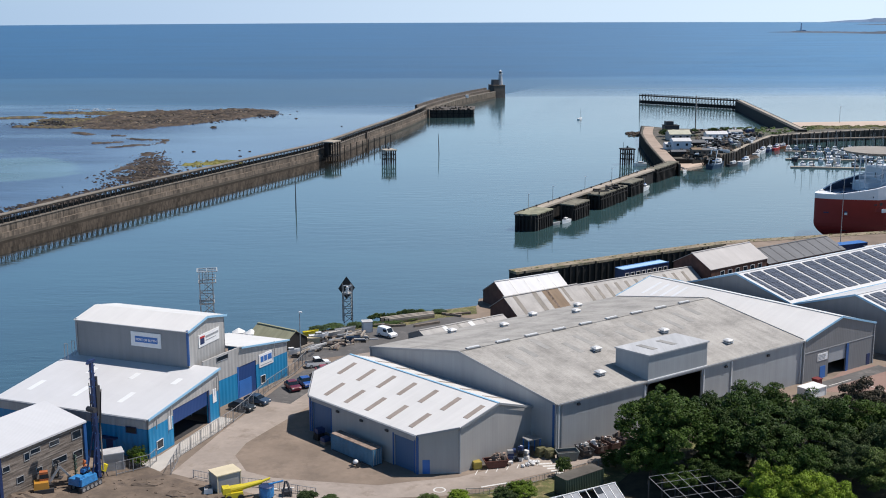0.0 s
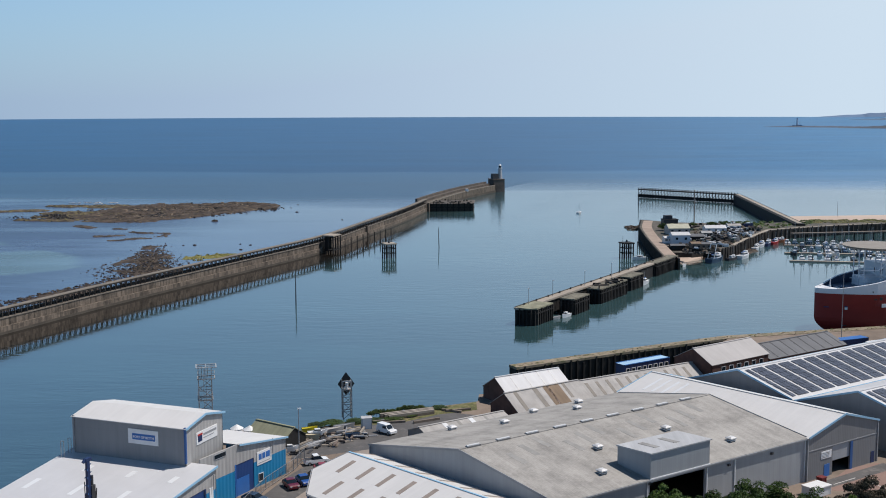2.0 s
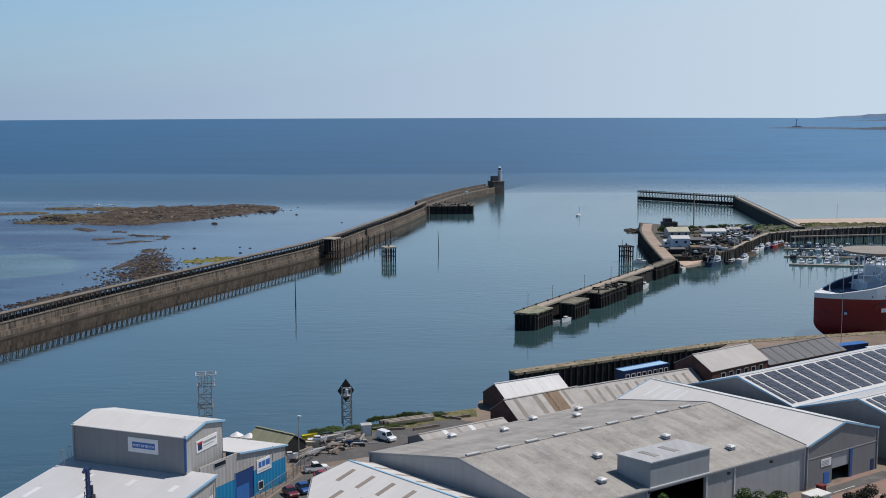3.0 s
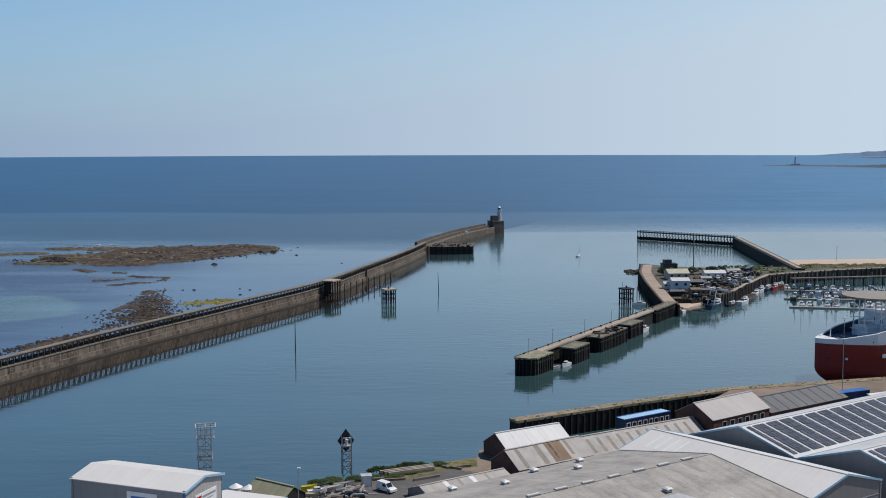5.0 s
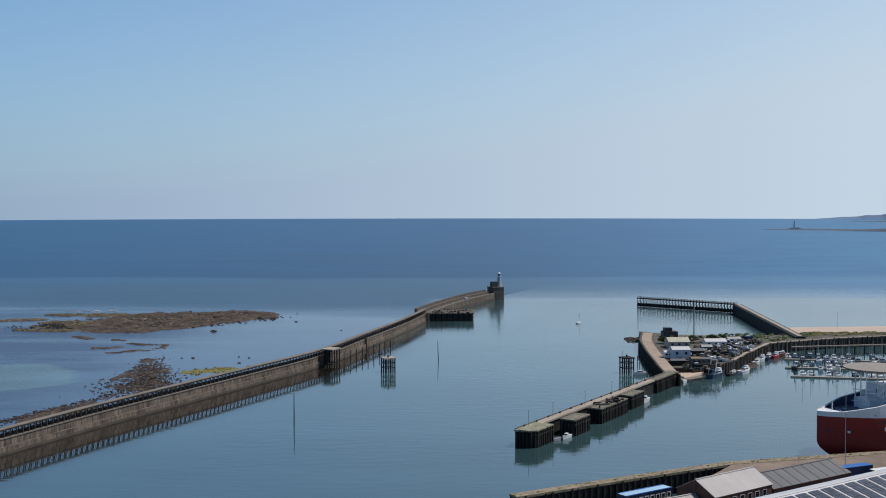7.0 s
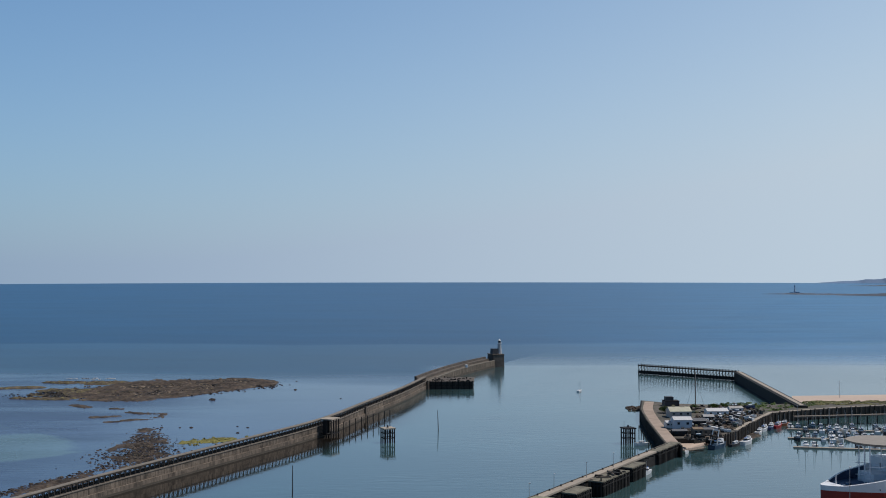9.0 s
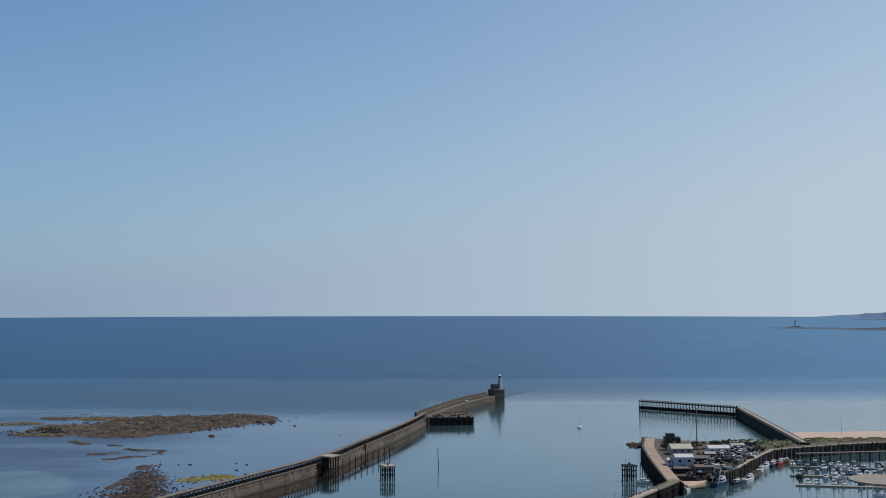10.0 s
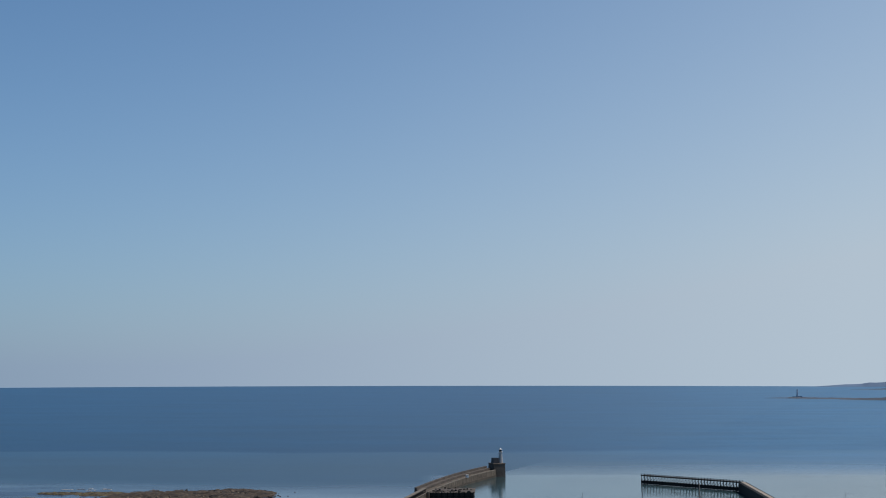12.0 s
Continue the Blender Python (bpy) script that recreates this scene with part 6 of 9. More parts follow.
part("brace", Solid().tube((0.9, 0.4, 1.8), (2.3, 0.1, 7.5), 0.12, 8).tube((0.9, -0.7, 1.8), (2.3, -0.4, 7.5), 0.12, 8), NAVY, rg)
for oy, top in ((0.9, 14.0), (-1.3, 13.5)):
    hose = Solid()
    prev = None
    for k in range(13):
        t = k / 12
        p = (2.5 + 0.3 * math.sin(t * math.pi), oy * (0.6 + 0.4 * math.sin(t * math.pi)), 6 + (top - 6) * math.sin(t * math.pi * 0.95))
        if prev:
            hose.tube(prev, p, 0.07, 6)
        prev = p
    part("hose", hose, TYRE, rg)
part("auger", Solid().tube((2.9, -0.6, 1.5), (2.9, -0.6, 9.0), 0.1, 8), RUST_STEEL, rg)
for k in range(14):
    z_ = 1.6 + 1.1 * k
    part("lattice_rung", Solid().beam((2.05, -0.5, z_), (2.75, 0.1, z_ + 0.9), 0.09).beam((2.05, 0.1, z_), (2.75, -0.5, z_ + 0.9), 0.09), BLUE_TRIM, mast)
part("winch_drum", Solid().tube((1.9, -0.9, 10.6), (1.9, 0.5, 10.6), 0.4, 10).box(2.9, 0.5, 11.0, 0.6, 0.5, 1.4), DARK_STEEL, mast)

# small excavator, auger stand, heaps
ex = thing("mini_excavator", -54.4, 147.9, GZ + 0.02, 20, "small amber excavator with a raised boom", "excavator")
for sy in (-0.8, 0.8):
    part("crawler_track", Solid().box(0, sy, 0, 2.6, 0.45, 0.6), DARK_STEEL, ex)
part("body", Solid().box(-0.3, 0, 0.6, 2.0, 1.8, 0.9, 0, 0.9), AMBER, ex)
c2 = part("cab", Solid().box(0.1, 0.4, 1.5, 1.2, 0.9, 1.2, 0, 0.9), ORANGE, ex)
part("window", Solid().box(0.12, 0.41, 1.8, 1.24, 0.94, 0.6, 0, 0.92), GLASS_DARK, c2)
part("boom", Solid().beam((0.8, 0, 1.2), (2.2, 0.2, 3.2), 0.3).beam((2.2, 0.2, 3.2), (3.4, 0.3, 1.6), 0.25), STEEL, ex)
part("bucket", Solid().box(3.4, 0.3, 0.9, 0.7, 0.6, 0.7, 0, 0.6), DARK_STEEL, ex)
for x, y, h, m, lab in ((-51.2, 151.6, 3.8, GREEN_PAINT, "dark steel drilling tool standing on the ground"), (-50.2, 152.4, 2.7, ORANGE, "rusty orange auger standing on the ground"), (-53.9, 152.4, 2.6, DARK_STEEL, "dark steel drilling tool by the office wall")):
    au = thing("auger_tool", x, y, GZ, 0, lab, "auger")
    part("shaft", Solid().tube((0, 0, 0), (0, 0, h), 0.12, 8), m, au)
    fl = Solid()
    turns, per = h / 0.55, 10
    ring = [(math.cos(2 * math.pi * q / per), math.sin(2 * math.pi * q / per), 0.2 + 0.55 * q / per) for q in range(int(turns * per) - 4)]
    for (x0, y0, z0), (x1, y1, z1) in zip(ring, ring[1:]):
        for dz in (0.0, 0.05):
            fl.face([(x0 * 0.1, y0 * 0.1, z0 + dz), (x0 * 0.34, y0 * 0.34, z0 + dz), (x1 * 0.34, y1 * 0.34, z1 + dz), (x1 * 0.1, y1 * 0.1, z1 + dz)])
        fl.face([(x0 * 0.34, y0 * 0.34, z0), (x1 * 0.34, y1 * 0.34, z1), (x1 * 0.34, y1 * 0.34, z1 + 0.05), (x0 * 0.34, y0 * 0.34, z0 + 0.05)])
    part("flight", fl, m, au)
    part("base_plate", Solid().box(0, 0, 0, 1.1, 1.0, 0.16), DARK_STEEL, au)
cm = thing("cement_mixer", -47.7, 152.6, GZ, 30, "yellow tank on a stand by the rig", "mixer")
part("drum", Solid().tube((0, 0, 1.1), (0.5, 0, 1.9), 0.5, 12, 0.35), YELLOW, cm)
part("stand", Solid().beam((0, 0.4, 0), (0.2, 0, 1.3), 0.1).beam((0, -0.4, 0), (0.2, 0, 1.3), 0.1).beam((0.7, 0, 0), (0.2, 0, 1.3), 0.1), DARK_STEEL, cm)
# yellow boom and blue drum by the road
bl = thing("boom_lift", -26.6, 145.8, GZ + 0.02, 20, "bright yellow boom lift folded beside the road", "boom lift")
part("chassis", Solid().box(-1.6, 0, 0.4, 2.4, 1.7, 0.7, 0, 0.95), YELLOW, bl)
part("boom", Solid().tube((-2.4, 0, 1.35), (-0.4, 0, 1.5), 0.52, 14, 0.46).tube((-0.4, 0, 1.5), (2.2, 0.1, 1.8), 0.40, 14, 0.30).tube((2.1, 0.1, 1.8), (3.4, 0.2, 2.1), 0.2, 10, 0.16), YELLOW, bl)
part("counterweight", Solid().box(-2.6, 0, 1.0, 1.1, 1.5, 0.8, 0, 0.9), YELLOW, bl)
for a in (-2.4, -0.8):
    for b in (-0.9, 0.9):
        part("wheel", Solid().tube((a, b - 0.15, 0.42), (a, b + 0.15, 0.42), 0.42, 12), TYRE, bl)
bd = thing("pump_unit", -22.9, 145.9, GZ + 0.02, 10, "blue drum and dark pump frame beside the road", "pump")
part("drum", Solid().tube((-0.9, 0, 0.2), (-0.9, 0, 1.6), 1.0, 16), BRIGHT_BLUE, bd)
part("arm", Solid().tube((-0.6, 0.2, 1.7), (1.4, 0.6, 1.9), 0.13, 8), BRIGHT_BLUE, bd)
part("drum_rim", Solid().tube((-0.9, 0, 1.55), (-0.9, 0, 1.68), 1.04, 16, 0.9), NAVY, bd)
part("frame", Solid().beam((1.2, -0.5, 0), (1.6, 0.2, 2.0), 0.18).beam((2.4, -0.5, 0), (1.8, 0.2, 2.0), 0.18).beam((2.4, 0.9, 0), (1.9, 0.3, 1.8), 0.18).box(1.8, 0.2, 0.2, 1.4, 1.2, 0.5), DARK_STEEL, bd)
gb = thing("gas_bottle_cage", -31.9, 147.2, GZ + 0.02, 10, "small white and dark cage beside the cabin", "cage")
part("body", Solid().box(0, 0, 0, 1.2, 0.9, 0.7, 0, 0.9), WHITE, gb)
part("lid", Solid().box(0, 0.1, 0.7, 0.9, 0.7, 0.3, 0, 0.8), DARK_STEEL, gb)

# ---- masts, towers, lamps ----
def lattice(x, y, z0, width, h, label, name="lattice_tower", mat=None):
    ob = thing(name, x, y, z0, 12, label, "tower")
    mat = mat or RUST_STEEL
    w = width / 2
    cs = [(-w, -w), (w, -w), (w, w), (-w, w)]
    for cx, cy in cs:
        part("leg", Solid().beam((cx, cy, 0), (cx, cy, h), 0.2), mat, ob)
    n = max(3, round(h / width / 0.9))
    for k in range(n):
        za, zb = h * k / n, h * (k + 1) / n
        for i in range(4):
            (ax, ay), (bx_, by) = cs[i], cs[(i + 1) % 4]
            part("brace", Solid().beam((ax, ay, za), (bx_, by, zb), 0.1), mat, ob)
            part("strut", Solid().beam((ax, ay, zb), (bx_, by, zb), 0.12), mat, ob)
    return ob


PALE_STEEL = surface("weathered_galvanised_steel", (0.34, 0.33, 0.32), 0.6, 0.2, var=0.3, scale=1.2)
lt = lattice(-42.8, 204.0, GZ, 2.3, 15.9, "tall pale steel lattice tower with a caged platform", mat=PALE_STEEL)
for cx, cy in ((-1.15, -1.15), (1.15, -1.15), (1.15, 1.15), (-1.15, 1.15), (0.0, -1.15), (0.45, 0.2), (-0.6, -0.4)):
    part("cage_post", Solid().beam((cx, cy, 15.9), (cx, cy, 18.0), 0.12), PALE_STEEL, lt)
def ring_frame(x0, x1, b, z, w):
    return Solid().beam((x0, -b, z), (x1, -b, z), w).beam((x0, b, z), (x1, b, z), w).beam((x0, -b, z), (x0, b, z), w).beam((x1, -b, z), (x1, b, z), w)


for z, x1 in ((12.1, 1.3), (15.9, 1.7)):
    pf = part("platform", ring_frame(-1.3, x1, 1.3, z, 0.16), PALE_STEEL, lt)
    part("guard_rail", ring_frame(-1.3, x1, 1.3, z + 0.95, 0.06), PALE_STEEL, pf)
part("roof_frame", ring_frame(-1.5, 2.0, 1.4, 18.0, 0.15), OFF_WHITE, lt, "pale open roof frame")
part("roof_bar", Solid().beam((-1.5, 0, 18.0), (2.0, 0, 18.0), 0.1).beam((0.2, -1.4, 18.0), (0.2, 1.4, 18.0), 0.1), OFF_WHITE, lt)
part("ladder", Solid().beam((-0.25, -1.25, 0.2), (-0.25, -1.25, 17.8), 0.07).beam((0.2, -1.25, 0.2), (0.2, -1.25, 17.8), 0.07), PALE_STEEL, lt)
dm = lattice(-19.9, 234.0, GZ, 1.8, 6.2, "steel navigation beacon with a black diamond daymark", "navigation_beacon", PALE_STEEL)
DIA = [(0, -2.5), (1.75, 0), (0, 2.5), (-1.75, 0)]
fr_ = [(a * 0.02, b * 0.02) for a, b in DIA]
for k in range(4):
    a, b, c, d_ = DIA[k], DIA[(k + 1) % 4], fr_[(k + 1) % 4], fr_[k]
    s = Solid()
    s.face([(x_, 0.95, 7.0 + z_) for x_, z_ in (a, b, c, d_)]).face([(x_, 1.05, 7.0 + z_) for x_, z_ in (d_, c, b, a)])
    part("daymark_board", s, BLACK, dm, "black daymark board")
for cx, cy in ((-0.9, -0.9), (0.9, -0.9), (0.9, 0.9), (-0.9, 0.9)):
    part("leg", Solid().beam((cx, cy, 6.2), (cx, cy, 8.0), 0.18), PALE_STEEL, dm)
part("platform", Solid().box(0, 0, 6.1, 2.0, 2.0, 0.12), PALE_STEEL, dm)
for x0_, z0_, x1_, z1_ in ((-0.9, 6.4, 0.7, 8.0), (0.9, 6.4, -0.5, 7.4), (-0.9, 8.0, 0.9, 8.0)):
    part("brace", Solid().beam((x0_, -0.9, z0_), (x1_, -0.9, z1_), 0.16), WHITE_TRIM, dm)
part("lamp", Solid().tube((0, -0.3, 6.2), (0, -0.3, 7.6), 0.3, 8), WHITE, dm)


def lamp_post(x, y, h, label, z=GZ):
    ob = thing("street_lamp", x, y, z, 0, label, "street lamp")
    part("pole", Solid().tube((0, 0, 0), (0, 0, h), 0.11, 8, 0.06), STEEL, ob)
    part("lamp_head", Solid().box(0.15, 0, h, 0.7, 0.35, 0.22, 0, 0.8), WHITE, ob)
    return ob


lamp_post(-26.5, 207.0, 9.2, "tall steel lamp post with a white head")
lamp_post(109.0, 312.0, 20.0, "very tall thin lighting mast on the quay")
ms = thing("mast", 131.5, 604.0, 5.0, 0, "tall slender steel mast with stays on the boat yard spit", "mast")
part("pole", Solid().tube((0, 0, 0), (0, 0, 19.0), 0.34, 8, 0.2), RUST_STEEL, ms)
part("crosstree", Solid().beam((-1.6, 0, 12.5), (1.6, 0, 12.5), 0.2), RUST_STEEL, ms)
part("stay", Solid().tube((-5.0, 0, 0), (0, 0, 15.0), 0.06, 5).tube((5.0, 0, 0), (0, 0, 15.0), 0.06, 5), STEEL, ms)
for x, y in ((27.5, 368.6), (36.9, 384.9), (50.3, 406.6), (62.7, 427.0), (75.5, 449.5)):
    lamp_post(x, y, 5.0, "thin lamp post on the timber jetty", 5.5)
lamp_post(222.0, 650.0, 9.0, "thin mast behind the beach", 5.0)

# ---- fences and road markings ----
def fence(points, h, label, step=2.4, z=GZ):
    ob = thing("fence", 0, 0, 0, 0, label, "fence")
    for a, b in zip(points, points[1:]):
        a, b = Vector(a), Vector(b)
        n = max(1, round((b - a).length / step))
        for k in range(n + 1 if b == Vector(points[-1]) else n):
            c = a.lerp(b, k / n)
            part("post", Solid().box(c.x, c.y, z, 0.1, 0.1, h), STEEL, ob)
        part("rail", Solid().beam((a.x, a.y, z + h - 0.05), (b.x, b.y, z + h - 0.05), 0.06), STEEL, ob)
        part("rail", Solid().beam((a.x, a.y, z + 0.25), (b.x, b.y, z + 0.25), 0.06), STEEL, ob)
        m = max(2, round((b - a).length / 0.55))
        for k in range(m):
            c = a.lerp(b, (k + 0.5) / m)
            part("paling", Solid().box(c.x, c.y, z + 0.1, 0.035, 0.035, h - 0.15), STEEL, ob)
    return ob


fence([(-38.4, 153.6), (-38.6, 160.2), (-35.6, 168.0), (-33.3, 174.4), (-31.8, 180), (-30.0, 189.5), (-26.6, 199.4), (-25.4, 206)], 2.2, "galvanised palisade fence along the road")
fence([(-46.0, 153.2), (-42.0, 156.2), (-41.6, 158.4)], 2.0, "galvanised site fence around a planted corner")
fence([(-35, 152.4), (-30.2, 150.2), (-25, 149.0), (-17.2, 146)], 1.2, "low wire fence along the road", 3.0)
fence([(3.0, 146.2), (6.1, 146.2), (13.9, 150.9), (17.6, 153.2), (24.4, 157.6)], 1.0, "low dark fence along the verge", 2.5)


def marking(name, pts, label):
    return whole(name, Solid().prism(pts, GZ + 0.012, GZ + 0.018), PAINT_LINE, label, "road marking", "structure")


def dash(x, y, rot, ln, w=0.35):
    c, s_ = math.cos(radians(rot)), math.sin(radians(rot))
    q = [(-ln / 2, -w / 2), (ln / 2, -w / 2), (ln / 2, w / 2), (-ln / 2, w / 2)]
    marking("trim_marking", [(x + c * a - s_ * b, y + s_ * a + c * b) for a, b in q], "worn white paint line on the road")


for x, y, r, l in ((7.2, 149.6, 22, 4.5), (-22.0, 148.6, 10, 3.0)):
    dash(x, y, r, l)
for x, y, r, l in ((69.0, 193.0, 35, 6.0), (74.0, 190.5, 120, 5.0)):
    dash(x, y, r, l, 0.16)
for k in range(5):
    dash(14.6 + 0.5 * k, 157.0 - 0.85 * k, 8, 1.9, 0.5)
for k in range(7):
    dash(4.6 + 1.5 * k, 153.8 + 0.55 * k, 75, 1.6, 0.12)
for cx, cy, r in ((-0.6, 147.9, 0.9),):
    s = Solid()
    n = 20
    for i in range(n):
        a0, a1 = 2 * math.pi * i / n, 2 * math.pi * (i + 1) / n
        for r0, r1 in ((r, r - 0.22),):
            s.face([(cx + math.cos(a0) * r0, cy + math.sin(a0) * r0, GZ + 0.014), (cx + math.cos(a1) * r0, cy + math.sin(a1) * r0, GZ + 0.014),
                    (cx + math.cos(a1) * r1, cy + math.sin(a1) * r1, GZ + 0.014), (cx + math.cos(a0) * r1, cy + math.sin(a0) * r1, GZ + 0.014)])
    whole("trim_marking", s, PAINT_LINE, "round speed marking on the road", "road marking", "structure")

# ---- clutter along the walls ----
def skip(x, y, rot, ln, w, h, mat, label, fill=None):
    ob = thing("skip", x, y, GZ + 0.012, rot, label, "skip")
    s = Solid()
    lo = [(-ln / 2 + 0.4, -w / 2), (ln / 2 - 0.4, -w / 2), (ln / 2 - 0.4, w / 2), (-ln / 2 + 0.4, w / 2)]
    hi = [(-ln / 2, -w / 2), (ln / 2, -w / 2), (ln / 2, w / 2), (-ln / 2, w / 2)]
    for i in range(4):
        j = (i + 1) % 4
        s.face([(*lo[i], 0.1), (*lo[j], 0.1), (*hi[j], h), (*hi[i], h)])
        s.face([(lo[j][0] * .95, lo[j][1] * .93, 0.2), (lo[i][0] * .95, lo[i][1] * .93, 0.2), (hi[i][0] * .97, hi[i][1] * .93, h), (hi[j][0] * .97, hi[j][1] * .93, h)])
    s.face([(*p, 0.1) for p in lo][::-1])
    part("body", s, mat, ob)
    part("rim", Solid().beam((-ln / 2, -w / 2, h), (ln / 2, -w / 2, h), 0.1).beam((-ln / 2, w / 2, h), (ln / 2, w / 2, h), 0.1).beam((-ln / 2, -w / 2, h), (-ln / 2, w / 2, h), 0.1).beam((ln / 2, -w / 2, h), (ln / 2, w / 2, h), 0.1), mat, ob)
    if fill:
        rnd = random.Random(int(x * 7))
        for k in range(22):
            a, b = rnd.uniform(-ln * .45, ln * .45), rnd.uniform(-w * .35, w * .35)
            part("scrap_piece", Solid().box(a, b, h * 0.55, rnd.uniform(.2, .9), rnd.uniform(.12, .5), rnd.uniform(.3, 1.3), rnd.uniform(0, 180), 0.8), rnd.choice(fill), ob)
    else:
        # near-black block gives the skip its dark inside
        part("contents", Solid().box(0, 0, 0.2, ln * 0.85, w * 0.85, h * 0.55), DARK_IN, ob)
    return ob


OCHRE = surface("ochre_paint", (0.33, 0.25, 0.045), 0.6, var=0.25)
bn = thing("bin", 4.7, 155.3, GZ + 0.012, 20, "yellow metal bin against the shed wall", "bin")
part("body", Solid().box(0, 0, 0.08, 1.2, 1.0, 0.95, 0, 1.04), OCHRE, bn)
part("lid", Solid().box(0, 0, 1.03, 1.25, 1.05, 0.1, 0, 0.9), OCHRE, bn)
part("foot", Solid().box(0, 0, 0, 0.9, 0.7, 0.1), DARK_STEEL, bn)
RUST_SKIP = surface("brown_skip_paint", (0.10, 0.055, 0.045), 0.7, var=0.3, scale=1.2)
skip(7.4, 156.0, 12, 3.4, 1.6, 1.1, surface("rusty_skip_paint", (0.13, 0.045, 0.032), 0.7, var=0.3, scale=1.2), "rusty red skip against the shed wall", [RUBBLE, RUSTY_TOP])
skip(17.9, 158.6, 12, 3.2, 1.8, 1.3, surface("grey_skip_paint", (0.16, 0.18, 0.17), 0.6, var=0.2), "grey green skip by the warehouse wall")
skip(20.6, 160.2, 112, 3.0, 1.7, 1.2, DARK_STEEL, "dark skip heaped with scrap by the warehouse wall", [TARP, RUBBLE, DARK_STEEL, STEEL])
skip(22.7, 161.6, 118, 3.0, 1.7, 1.2, RUST_SKIP, "brown skip heaped with red and white scrap", [TARP, RUBBLE, DARK_STEEL, WHITE, RUSTY_TOP])
skip(24.8, 163.0, 122, 3.0, 1.7, 1.2, RUST_SKIP, "brown skip full of mixed scrap", [TARP, RUBBLE, RUSTY_TOP, WHITE])
skip(26.9, 164.4, 122, 3.0, 1.7, 1.2, DARK_STEEL, "dark skip full of mixed scrap", [RUBBLE, RUSTY_TOP, DARK_STEEL])


def stack(x, y, n, size, mats, label, name, rot=0):
    ob = thing(name, x, y, GZ + 0.012, rot, label, "stack")
    rnd = random.Random(int(x * 13 + y))
    z = 0.0
    for k in range(n):
        h = size[2] * rnd.uniform(0.8, 1.2)
        part("bale", Solid().box(rnd.uniform(-.15, .15), rnd.uniform(-.15, .15), z, size[0], size[1], h, rnd.uniform(-9, 9), 0.92), rnd.choice(mats), ob)
        z += h
    return ob


OLIVE = surface("olive_crate", (0.115, 0.108, 0.05), 0.8, var=0.25)
srd = random.Random(77)
for k in range(15):
    x, y = 8.9 + 0.26 * k + srd.uniform(-.4, .4), 156.4 + 0.26 * k + srd.uniform(-.5, .8)
    stack(x, y, srd.choice((1, 2, 2, 3, 4)) if k > 2 else 1, (srd.uniform(.5, .95), srd.uniform(.45, .8), srd.uniform(.3, .5)), (DARK_STEEL, TARP, RUBBLE, DARK_WOOD, NAVY, STEEL), "stack of dark crates and white bundles by the shed", "crate_stack", srd.uniform(0, 90))
stack(14.2, 159.9, 3, (1.3, 1.1, 0.5), (OLIVE,), "stack of olive crates against the warehouse corner", "crate_stack", 30)
stack(15.5, 159.2, 3, (1.3, 1.1, 0.45), (OLIVE,), "stack of olive crates against the warehouse corner", "crate_stack", 32)
tb = thing("steel_frame", 12.9, 160.8, GZ + 0.012, 30, "blue and white steel frame against the wall", "frame")
for a in (-1, 1):
    for b in (-0.7, 0.7):
        part("leg", Solid().box(a, b, 0, 0.14, 0.14, 2.4), BLUE, tb)
part("top", Solid().box(0, 0, 2.4, 2.3, 1.7, 0.15), STEEL, tb)
for x, y, r in ((12.0, 156.2, 0.42), (12.8, 156.7, 0.5), (11.3, 155.7, 0.36), (13.5, 157.3, 0.4), (12.5, 157.3, 0.38)):
    bg_ = thing("bulk_bag", x, y, GZ + 0.012, x * 30, "white bulk bag slumped on the road edge", "bag")
    part("body", Solid().ball(0, 0, r * 0.55, r, r * 0.85, r * 0.62, 8, 5, 0.34), TARP, bg_)
for x, y, r, n in ((-19.0, 166.9, 40, 3), (-17.6, 164.9, 45, 2), (-18.2, 168.0, 10, 1)):
    stack(x, y, n, (1.3, 1.1, 0.6), (BROWN_WOOD, DARK_WOOD, NAVY), "stack of wooden pallets and tubs in the shed's shade", "pallet_stack", r)
hp = thing("trailer_coupling", -12.6, 156.2, GZ + 0.012, 40, "white drum on a small trailer beside the container", "trailer")
part("frame", Solid().beam((-1.2, 0, 0.4), (1.2, 0, 0.4), 0.15).beam((0, -0.6, 0.35), (0, 0.6, 0.35), 0.15), DARK_STEEL, hp)
part("drum", Solid().ball(0, 0, 0.7, 0.4, 0.35, 0.35, 10, 6), WHITE, hp, smooth=True)
for b in (-0.6, 0.6):
    part("wheel", Solid().tube((0, b - 0.08, 0.3), (0, b + 0.08, 0.3), 0.3, 10), TYRE, hp)

# bare greenhouse frame and glazed lean-to near the road
PANE_GREY = surface("whitewashed_pane", (0.15, 0.17, 0.20), 0.55, var=0.3, scale=1.2, bump=0)
gh = thing("greenhouse", 17.3, 140.1, GZ, 29, "old greenhouse with whitewashed and broken panes", "greenhouse")
part("wall", Solid().box(0, 0, 0, 12.0, 5.2, 1.4), BROWN_WOOD, gh)
for i in range(10):
    for j in range(3):
        if (i, j) in ((4, 1), (5, 1), (5, 2), (6, 1), (6, 2), (3, 1)):
            continue
        for sg in (-1, 1):
            z0, z1 = 1.45 + 0.52 * j, 1.45 + 0.52 * (j + 1)
            y0, y1 = sg * (2.6 - 0.85 * j), sg * (2.6 - 0.85 * (j + 1))
            pn = part("pane", Solid().slab((-5.9 + 1.18 * i, y0, z0), (-4.78 + 1.18 * i, y0, z0), (-4.78 + 1.18 * i, y1, z1), (-5.9 + 1.18 * i, y1, z1), 0.03), PANE_GREY if (i * 7 + j * 3) % 5 else GLASS_DARK, gh)
